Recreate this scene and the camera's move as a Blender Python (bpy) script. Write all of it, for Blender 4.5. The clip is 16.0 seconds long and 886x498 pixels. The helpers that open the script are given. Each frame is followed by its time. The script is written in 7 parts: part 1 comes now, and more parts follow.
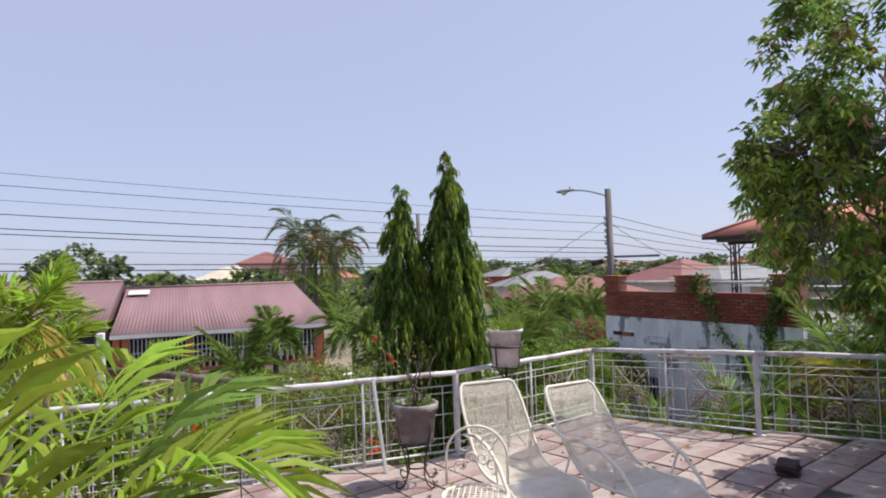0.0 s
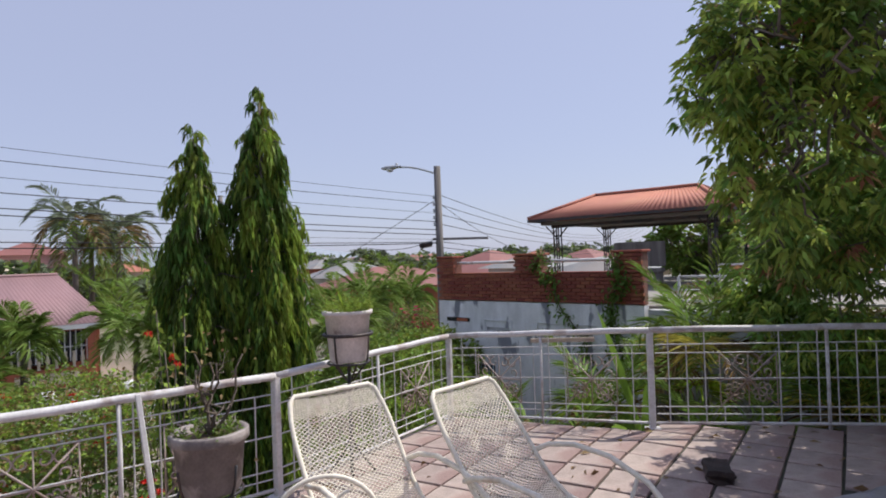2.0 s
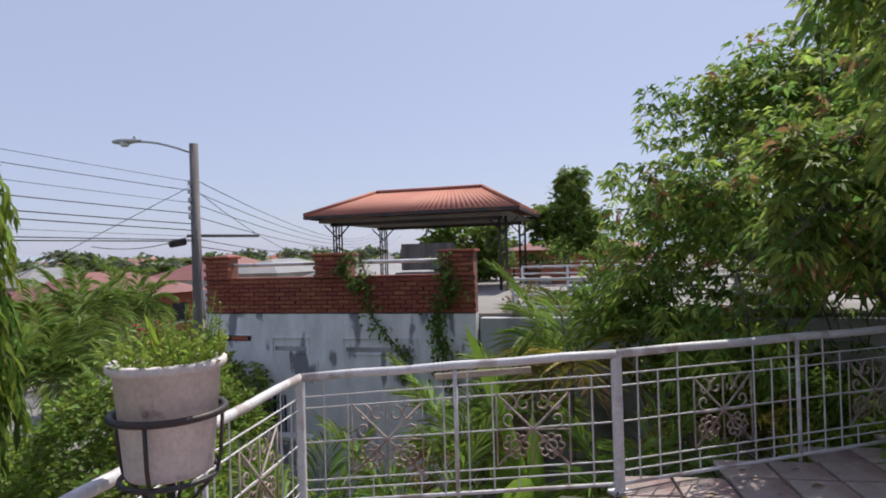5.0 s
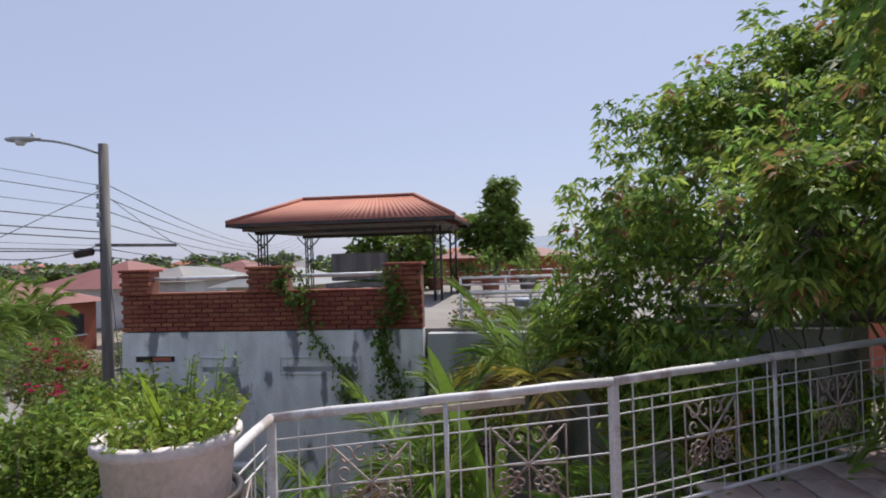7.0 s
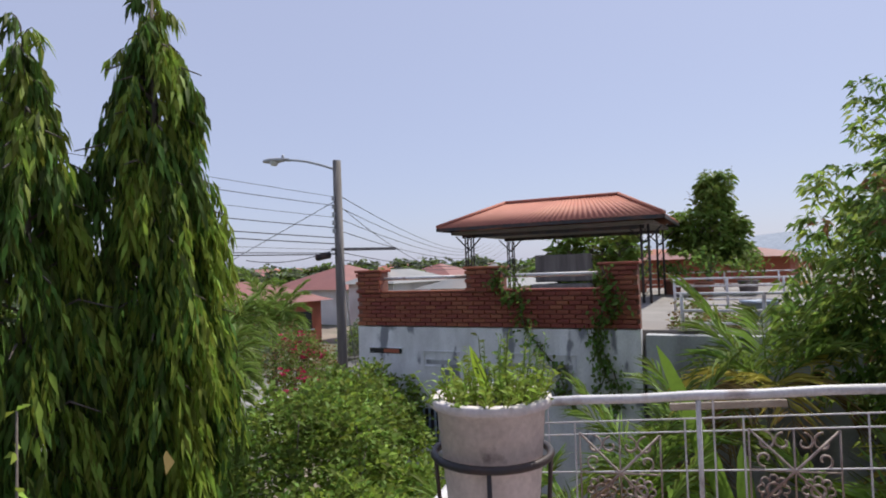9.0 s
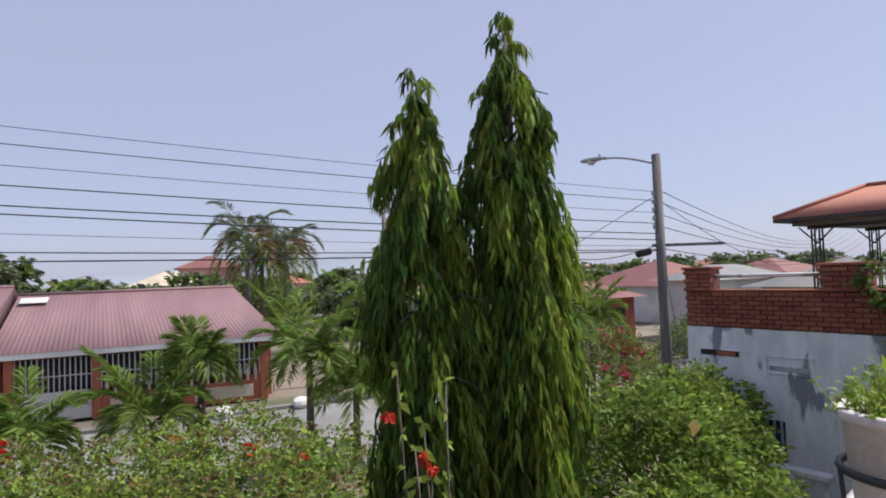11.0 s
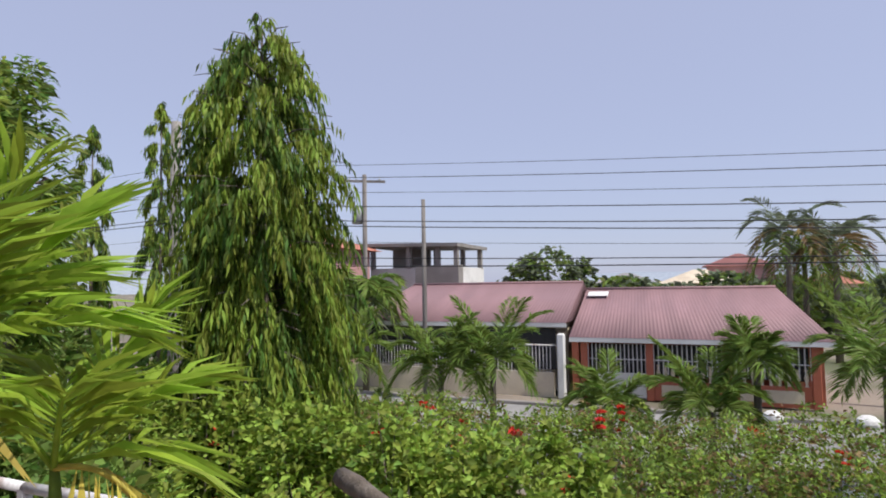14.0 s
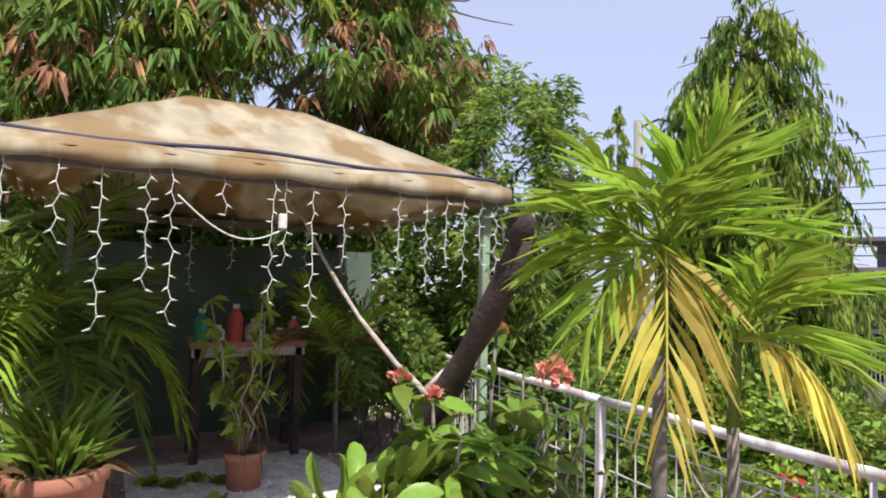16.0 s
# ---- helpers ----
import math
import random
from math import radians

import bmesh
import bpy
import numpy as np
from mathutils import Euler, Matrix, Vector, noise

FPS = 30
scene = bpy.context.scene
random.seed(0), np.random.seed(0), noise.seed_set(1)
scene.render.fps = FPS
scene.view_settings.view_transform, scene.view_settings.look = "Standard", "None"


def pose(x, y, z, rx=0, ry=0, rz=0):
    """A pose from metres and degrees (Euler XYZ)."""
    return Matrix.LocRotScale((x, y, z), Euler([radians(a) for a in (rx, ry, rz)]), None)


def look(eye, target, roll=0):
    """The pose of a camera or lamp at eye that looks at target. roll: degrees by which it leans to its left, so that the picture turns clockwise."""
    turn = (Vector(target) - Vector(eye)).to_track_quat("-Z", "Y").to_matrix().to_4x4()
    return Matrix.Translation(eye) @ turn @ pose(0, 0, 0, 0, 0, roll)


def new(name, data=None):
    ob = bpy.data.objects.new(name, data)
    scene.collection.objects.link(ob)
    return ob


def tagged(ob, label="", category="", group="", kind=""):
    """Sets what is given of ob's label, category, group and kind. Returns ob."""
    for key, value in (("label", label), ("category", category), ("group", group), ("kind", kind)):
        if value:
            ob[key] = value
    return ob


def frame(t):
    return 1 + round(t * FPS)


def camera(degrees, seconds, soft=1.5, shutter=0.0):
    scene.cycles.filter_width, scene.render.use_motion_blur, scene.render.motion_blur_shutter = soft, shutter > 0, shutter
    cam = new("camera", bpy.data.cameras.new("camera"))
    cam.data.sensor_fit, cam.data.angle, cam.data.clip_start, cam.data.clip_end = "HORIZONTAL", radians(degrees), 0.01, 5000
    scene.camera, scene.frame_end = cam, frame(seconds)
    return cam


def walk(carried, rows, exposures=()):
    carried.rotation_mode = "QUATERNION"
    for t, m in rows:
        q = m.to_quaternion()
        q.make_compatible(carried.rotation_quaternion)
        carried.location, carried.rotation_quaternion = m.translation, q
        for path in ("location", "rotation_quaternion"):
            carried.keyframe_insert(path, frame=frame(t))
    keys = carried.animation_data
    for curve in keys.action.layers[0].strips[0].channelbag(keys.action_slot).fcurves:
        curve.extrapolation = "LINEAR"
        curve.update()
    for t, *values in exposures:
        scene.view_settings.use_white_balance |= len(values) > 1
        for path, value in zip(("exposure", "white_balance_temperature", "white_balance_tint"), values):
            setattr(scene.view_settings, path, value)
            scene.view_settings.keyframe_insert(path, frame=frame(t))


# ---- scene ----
cam = camera(73.4, 16.0, soft=1.9)
PATH = [
    (0, (0.43, -5.622, 1.851), (1.111, -3.743, 1.921), -1.8),
    (0.5, (0.552, -5.186, 1.8), (1.41, -3.381, 1.869), -1.9),
    (1, (0.71, -4.716, 1.679), (1.779, -3.027, 1.742), -1.9),
    (1.5, (0.886, -4.262, 1.602), (2.062, -2.645, 1.643), -2.2),
    (2, (0.984, -3.929, 1.584), (2.214, -2.353, 1.613), -2.0),
    (2.5, (1.079, -3.464, 1.54), (2.452, -2.01, 1.559), -1.7),
    (3, (1.197, -2.977, 1.522), (2.626, -1.578, 1.546), -1.7),
    (3.5, (1.28, -2.566, 1.485), (2.781, -1.244, 1.51), -1.8),
    (4, (1.471, -2.17, 1.463), (3.012, -0.896, 1.487), -1.6),
    (4.5, (1.635, -1.976, 1.53), (3.281, -0.839, 1.555), -1.8),
    (5, (1.756, -1.761, 1.54), (3.543, -0.864, 1.558), -1.7),
    (5.2, (1.764, -1.77, 1.569), (3.599, -0.973, 1.585), -1.5),
    (7.3, (1.847, -1.196, 1.664), (3.745, -0.566, 1.692), -1.7),
    (7.5, (1.804, -1.18, 1.67), (3.69, -0.517, 1.699), -1.7),
    (8, (1.689, -1.136, 1.645), (3.521, -0.335, 1.685), -1.9),
    (8.5, (1.562, -1.088, 1.678), (3.299, -0.099, 1.721), -1.8),
    (9, (1.563, -1.041, 1.613), (3.17, 0.147, 1.674), -2.0),
    (11.3, (1.148, -1.065, 1.652), (1.819, 0.817, 1.743), -1.8),
    (11.5, (1.1, -1.092, 1.653), (1.657, 0.827, 1.75), -1.5),
    (12, (1.082, -1.171, 1.636), (1.318, 0.812, 1.744), -1.4),
    (12.5, (0.982, -1.296, 1.6), (0.919, 0.7, 1.719), -1.2),
    (13, (0.91, -1.407, 1.568), (0.619, 0.568, 1.694), -1.1),
    (13.5, (0.731, -1.558, 1.683), (0.205, 0.368, 1.807), -1.0),
    (14, (0.584, -1.861, 1.737), (-0.196, -0.024, 1.858), -0.9),
    (14.5, (0.541, -2.019, 1.764), (-0.536, -0.337, 1.877), 0.4),
    (15, (0.533, -2.273, 1.653), (-0.859, -0.841, 1.754), 1.5),
    (15.3, (0.446, -2.348, 1.601), (-1.078, -1.058, 1.709), 1.3),
    (15.5, (0.483, -2.425, 1.612), (-1.129, -1.246, 1.705), 1.7),
    (16, (0.467, -2.514, 1.511), (-1.321, -1.623, 1.619), 1.5),
]
walk(cam, [(t, look(eye, target, roll)) for t, eye, target, roll in PATH],
     exposures=[(0, 0.17), (1.0, 0.07), (2.0, 0.02), (13.5, 0.02), (14.5, 0.12), (15.2, 0.32), (16.0, 0.5)])

# ---- world, sun, exposure ----
SUN_EL, SUN_AZ = 57.0, -8.0          # degrees above the horizon; direction in plan, from +x towards +y
world = bpy.data.worlds.new("sky")
scene.world = world
world.use_nodes = True
wn = world.node_tree.nodes
wl = world.node_tree.links
sky = wn.new("ShaderNodeTexSky")
sky.sky_type, sky.sun_disc = "NISHITA", False
sky.sun_elevation, sky.sun_rotation = radians(SUN_EL), radians(90 - SUN_AZ)
sky.air_density, sky.dust_density, sky.ozone_density = 1.0, 1.0, 2.0
haze = wn.new("ShaderNodeMix")          # thin even haze over the whole sky
haze.data_type = "RGBA"
haze.inputs[0].default_value = 0.72
haze.inputs[7].default_value = (3.72, 3.98, 5.6, 1)
wl.new(sky.outputs[0], haze.inputs[6])
wl.new(haze.outputs[2], wn["Background"].inputs[0])
wn["Background"].inputs[1].default_value = 0.135
sun = new("sun", bpy.data.lights.new("sun", "SUN"))
sun.data.energy, sun.data.angle, sun.data.color = 4.9, radians(0.6), (1.0, 0.94, 0.85)
sun_dir = Vector((math.cos(radians(SUN_EL)) * math.cos(radians(SUN_AZ)), math.cos(radians(SUN_EL)) * math.sin(radians(SUN_AZ)), math.sin(radians(SUN_EL))))
sun.matrix_world = look(sun_dir * 60, (0, 0, 0))


# ---- materials ----
def material(name, base, rough=0.7, metal=0.0, spread=0.15, scale=6.0, fine=60.0, bump=0.2, second=None, amount=0.5, mask=(0.45, 0.6), island=0.0, per_object=0.0, through_light=0.0, spec=0.4, stretch=(1, 1, 1)):
    """A surface with variation at two scales; second is a stain or wear colour laid on by a coarse mask."""
    m = bpy.data.materials.new(name)
    m.use_nodes = True
    n, k = m.node_tree.nodes, m.node_tree.links
    b = n["Principled BSDF"]
    b.inputs["Roughness"].default_value, b.inputs["Metallic"].default_value = rough, metal
    b.inputs["Specular IOR Level"].default_value = spec
    co = n.new("ShaderNodeTexCoord")
    mp = n.new("ShaderNodeMapping")
    mp.inputs["Scale"].default_value = stretch
    k.new(co.outputs["Object"], mp.inputs[0])

    def noise_at(s, detail=5):
        t = n.new("ShaderNodeTexNoise")
        t.inputs["Scale"].default_value, t.inputs["Detail"].default_value = s, detail
        k.new(mp.outputs[0], t.inputs["Vector"])
        return t.outputs["Fac"]

    def ramp(fac, lo, hi):
        r = n.new("ShaderNodeMapRange")
        r.inputs[1].default_value, r.inputs[2].default_value = lo, hi
        k.new(fac, r.inputs[0])
        return r.outputs[0]

    def mix(fac, a, c, how="MIX"):
        x = n.new("ShaderNodeMix")
        x.data_type, x.blend_type = "RGBA", how
        for sock, v in ((0, fac), (6, a), (7, c)):
            if isinstance(v, bpy.types.NodeSocket):
                k.new(v, x.inputs[sock])
            else:
                x.inputs[sock].default_value = v
        return x.outputs[2]
    dark = tuple(c * (1 - spread) for c in base) + (1,)
    light = tuple(min(1, c * (1 + spread)) for c in base) + (1,)
    coarse, grain = noise_at(scale), noise_at(fine, 3)
    col = mix(ramp(coarse, 0.3, 0.7), dark, light)
    if second:
        msk = n.new("ShaderNodeMath")
        msk.operation = "MULTIPLY"
        k.new(ramp(noise_at(scale * 0.6, 8), *mask), msk.inputs[0])
        msk.inputs[1].default_value = amount
        col = mix(msk.outputs[0], col, (*second, 1))
    g = mix(ramp(grain, 0.25, 0.75), (0.86, 0.86, 0.86, 1), (1.1, 1.1, 1.1, 1))
    col = mix(1.0, col, g, "MULTIPLY")
    for amount_r, socket in ((island, "Random Per Island"), (per_object, "Random")):
        if amount_r:
            src = n.new("ShaderNodeNewGeometry") if socket != "Random" else n.new("ShaderNodeObjectInfo")
            hv = n.new("ShaderNodeHueSaturation")
            k.new(ramp(src.outputs[socket], 0, 1), hv.inputs["Value"])
            hv.inputs["Value"].links[0].from_node.inputs[3].default_value = 1 - amount_r
            hv.inputs["Value"].links[0].from_node.inputs[4].default_value = 1 + amount_r
            hu = n.new("ShaderNodeMapRange")
            hu.inputs[3].default_value, hu.inputs[4].default_value = 0.5 - 0.06 * amount_r, 0.5 + 0.06 * amount_r
            k.new(src.outputs[socket], hu.inputs[0])
            k.new(hu.outputs[0], hv.inputs["Hue"])
            k.new(col, hv.inputs["Color"])
            col = hv.outputs[0]
    k.new(col, b.inputs["Base Color"])
    if bump:
        bp = n.new("ShaderNodeBump")
        bp.inputs["Strength"].default_value, bp.inputs["Distance"].default_value = bump, 0.01
        k.new(grain, bp.inputs["Height"])
        k.new(bp.outputs[0], b.inputs["Normal"])
    if through_light:
        tr = n.new("ShaderNodeBsdfTranslucent")
        k.new(col, tr.inputs[0])
        ms = n.new("ShaderNodeMixShader")
        ms.inputs[0].default_value = through_light
        k.new(b.outputs[0], ms.inputs[1])
        k.new(tr.outputs[0], ms.inputs[2])
        k.new(ms.outputs[0], n["Material Output"].inputs[0])
    return m


def leaf_material(name, base, island=0.45, through_light=0.4, rough=0.55):
    return material(name, base, rough, spread=0.2, scale=0.8, fine=30, bump=0.0, island=island, through_light=through_light, spec=0.22)


M_WHITE = material("white_painted_steel", (0.64, 0.63, 0.65), 0.5, spread=0.1, scale=7, second=(0.3, 0.22, 0.2), amount=0.7, mask=(0.54, 0.63), bump=0.1)
M_RUSTY = material("rusty_white_ornament", (0.4, 0.33, 0.3), 0.6, spread=0.15, scale=9, second=(0.2, 0.12, 0.09), amount=0.7, mask=(0.48, 0.62), bump=0.2)
M_CHAIR = material("cream_woven_steel", (0.8, 0.75, 0.65), 0.5, spread=0.06, scale=8, second=(0.4, 0.26, 0.14), amount=0.6, mask=(0.62, 0.72), bump=0.1)
M_TILE = material("worn_terrace_tile", (0.39, 0.315, 0.29), 0.85, spread=0.32, scale=3.4, fine=70, second=(0.24, 0.15, 0.14), amount=0.75, mask=(0.47, 0.6), bump=0.4, per_object=0.16)
M_JOINT = material("dark_mossy_joint", (0.075, 0.075, 0.06), 0.95, spread=0.3, scale=5, bump=0.5)
M_SCREED = material("grey_screed", (0.36, 0.355, 0.38), 0.85, spread=0.22, scale=2.2, second=(0.16, 0.15, 0.155), amount=0.6, bump=0.3)
M_BRICK = material("red_brick", (0.33, 0.095, 0.06), 0.85, spread=0.18, scale=5, second=(0.16, 0.06, 0.045), amount=0.5, bump=0.4, per_object=0.2)
M_MORTAR = material("brick_mortar", (0.25, 0.13, 0.1), 0.95, spread=0.2, scale=10, bump=0.5)
M_WHITEWASH = material("stained_whitewash", (0.74, 0.75, 0.78), 0.85, spread=0.14, scale=4.5, second=(0.2, 0.21, 0.25), amount=0.9, mask=(0.58, 0.63), bump=0.3, stretch=(1, 1, 0.35))
M_GREYWALL = material("mouldy_grey_render", (0.4, 0.41, 0.43), 0.9, spread=0.2, scale=2, second=(0.1, 0.1, 0.1), amount=0.8, mask=(0.48, 0.65), bump=0.4, stretch=(1, 1, 0.4))
M_TERRACOTTA_METAL = material("terracotta_metal_sheet", (0.37, 0.14, 0.1), 0.8, metal=0.0, spread=0.1, scale=1.2, second=(0.46, 0.21, 0.13), amount=0.5, bump=0.05)
M_PINKROOF = material("faded_red_roof_sheet", (0.285, 0.17, 0.18), 0.6, spread=0.1, scale=0.6, second=(0.22, 0.135, 0.145), amount=0.6, bump=0.05, stretch=(2.5, 0.4, 1))
M_REDROOF = material("red_roof_sheet", (0.23, 0.09, 0.08), 0.6, spread=0.15, scale=0.5, second=(0.22, 0.09, 0.08), amount=0.6, bump=0.1)
M_GREYROOF = material("zinc_roof_sheet", (0.22, 0.225, 0.23), 0.6, spread=0.15, scale=0.6, second=(0.3, 0.25, 0.22), amount=0.5, bump=0.1)
M_DARKSTEEL = material("dark_painted_steel", (0.035, 0.035, 0.04), 0.5, spread=0.2, scale=6, second=(0.12, 0.06, 0.04), amount=0.5, bump=0.15)
M_POLE = material("weathered_wood_pole", (0.2, 0.185, 0.175), 0.85, spread=0.25, scale=3, bump=0.4, stretch=(3, 3, 0.3), second=(0.1, 0.09, 0.085), amount=0.6)
M_CONCRETE = material("weathered_concrete", (0.26, 0.245, 0.23), 0.9, spread=0.15, scale=1.2, second=(0.22, 0.2, 0.19), amount=0.7, bump=0.4)
M_WIRE = material("black_cable", (0.03, 0.03, 0.035), 0.6, spread=0.1, bump=0.0)
M_LAMPGREY = material("grey_lamp_housing", (0.42, 0.44, 0.46), 0.4, spread=0.08, scale=8, bump=0.05)
M_GLASSY = material("frosted_lamp_bowl", (0.7, 0.72, 0.72), 0.2, spread=0.04, bump=0.0)
M_POTWHITE = material("peeling_white_pot", (0.68, 0.62, 0.62), 0.8, spread=0.1, scale=9, second=(0.24, 0.19, 0.2), amount=0.85, mask=(0.66, 0.72), bump=0.3)
M_POTGREY = material("weathered_grey_clay_pot", (0.19, 0.165, 0.165), 0.9, spread=0.25, scale=8, second=(0.42, 0.38, 0.37), amount=0.7, mask=(0.54, 0.62), bump=0.4)
M_TERRACOTTA = material("terracotta_clay", (0.36, 0.15, 0.1), 0.8, spread=0.12, scale=7, second=(0.25, 0.14, 0.11), amount=0.5, bump=0.2)
M_SOIL = material("dry_soil", (0.09, 0.065, 0.045), 0.95, spread=0.3, scale=12, bump=0.7)
M_EARTH = material("dusty_ground", (0.22, 0.185, 0.15), 0.95, spread=0.25, scale=0.25, fine=8, second=(0.09, 0.11, 0.05), amount=0.8, mask=(0.46, 0.58), bump=0.5)
M_ROAD = material("pale_worn_street", (0.27, 0.265, 0.26), 0.9, spread=0.12, scale=0.6, fine=40, second=(0.17, 0.165, 0.16), amount=0.6, bump=0.4)
M_CANVAS = material("stained_canvas", (0.52, 0.455, 0.33), 0.85, spread=0.2, scale=2.6, fine=160, second=(0.33, 0.21, 0.09), amount=0.85, mask=(0.44, 0.56), bump=0.25, through_light=0.38, stretch=(1, 2, 1))
M_CORD = material("dark_blue_cord", (0.04, 0.035, 0.08), 0.7, spread=0.2, bump=0.2)
M_GRAVEL = material("pale_gravel", (0.62, 0.6, 0.57), 0.9, spread=0.25, scale=10, island=0.3, bump=0.3)
M_BARK = material("rough_bark", (0.13, 0.105, 0.085), 0.95, spread=0.3, scale=6, fine=45, bump=0.8, stretch=(2, 2, 0.4), second=(0.2, 0.18, 0.16), amount=0.5)
M_DARKWOOD = material("burnt_dark_wood", (0.04, 0.028, 0.026), 0.85, spread=0.3, scale=9, bump=0.6, second=(0.1, 0.07, 0.06), amount=0.5)
M_PALEWOOD = material("bleached_driftwood", (0.42, 0.36, 0.31), 0.85, spread=0.2, scale=9, bump=0.5, stretch=(1, 1, 4), second=(0.25, 0.2, 0.17), amount=0.5)
M_PALMSTEM = material("grey_palm_stem", (0.21, 0.18, 0.17), 0.85, spread=0.2, scale=5, bump=0.4, stretch=(1, 1, 6), second=(0.13, 0.14, 0.09), amount=0.5)
M_LIGHTPLASTIC = material("white_plastic", (0.6, 0.6, 0.57), 0.35, spread=0.04, bump=0.0)
M_CREAM = material("cream_wall_paint", (0.6, 0.52, 0.4), 0.85, spread=0.08, scale=1.2, second=(0.42, 0.34, 0.26), amount=0.5, bump=0.15)
M_ORANGEWALL = material("rust_red_wall_paint", (0.4, 0.12, 0.07), 0.8, spread=0.1, scale=1.2, second=(0.3, 0.1, 0.07), amount=0.5, bump=0.15)
M_PALEWALL = material("white_wall_paint", (0.68, 0.68, 0.67), 0.85, spread=0.06, scale=1, second=(0.45, 0.44, 0.42), amount=0.5, bump=0.15)
M_PINKWALL = material("dull_pink_wall", (0.42, 0.24, 0.24), 0.85, spread=0.1, scale=0.7, bump=0.15)
# near-black colour paints the shade inside openings and behind windows
M_OPENINGSHADE = material("painted_opening_shade", (0.03, 0.03, 0.035), 0.25, spread=0.1, bump=0.0)
M_BLUEPAINT = material("blue_grey_painted_metal", (0.3, 0.38, 0.5), 0.55, spread=0.1, scale=3, second=(0.5, 0.52, 0.56), amount=0.5, bump=0.1)
M_POSTGREEN = material("pale_green_painted_post", (0.24, 0.33, 0.22), 0.6, spread=0.15, scale=6, second=(0.15, 0.14, 0.1), amount=0.5, bump=0.1)
M_SHADECLOTH = material("dark_green_shade_cloth", (0.09, 0.125, 0.1), 0.9, spread=0.25, scale=2, fine=120, bump=0.3)

L_MANGO = leaf_material("mango_leaf", (0.16, 0.25, 0.058), 0.45, 0.55)
L_MANGO_LIGHT = leaf_material("young_green_leaf", (0.34, 0.43, 0.09), 0.35, 0.55)
L_COPPER = leaf_material("coppery_young_leaf", (0.42, 0.22, 0.12), 0.4)
L_ASHOKA = leaf_material("drooping_dark_leaf", (0.1, 0.165, 0.032), 0.5)
L_ASHOKA_TIP = leaf_material("drooping_bright_leaf", (0.26, 0.34, 0.055), 0.4)
L_HEDGE = leaf_material("hedge_leaf", (0.17, 0.24, 0.05), 0.5)
L_HEDGE_BRIGHT = leaf_material("fresh_hedge_leaf", (0.29, 0.39, 0.065), 0.35)
L_PALM = leaf_material("palm_leaflet", (0.17, 0.25, 0.05), 0.35)
L_PALM_LIME = leaf_material("lime_palm_leaflet", (0.31, 0.43, 0.05), 0.3, 0.45)
L_PALM_YELLOW = leaf_material("yellowing_palm_leaflet", (0.55, 0.46, 0.1), 0.25, 0.4)
L_DRY = leaf_material("dry_brown_leaf", (0.25, 0.17, 0.08), 0.4)
# green paled and greyed: distance haze put into the leaf colour
L_HAZED = leaf_material("haze_paled_leaf", (0.15, 0.18, 0.11), 0.4)
L_BROAD = leaf_material("broad_glossy_leaf", (0.2, 0.31, 0.05), 0.35, 0.35, 0.35)
L_RED = leaf_material("red_petal", (0.55, 0.03, 0.025), 0.25, 0.3)
L_PINK = leaf_material("bougainvillea_petal", (0.5, 0.05, 0.13), 0.25, 0.3)
L_CORAL = leaf_material("coral_petal", (0.75, 0.3, 0.25), 0.2, 0.3)


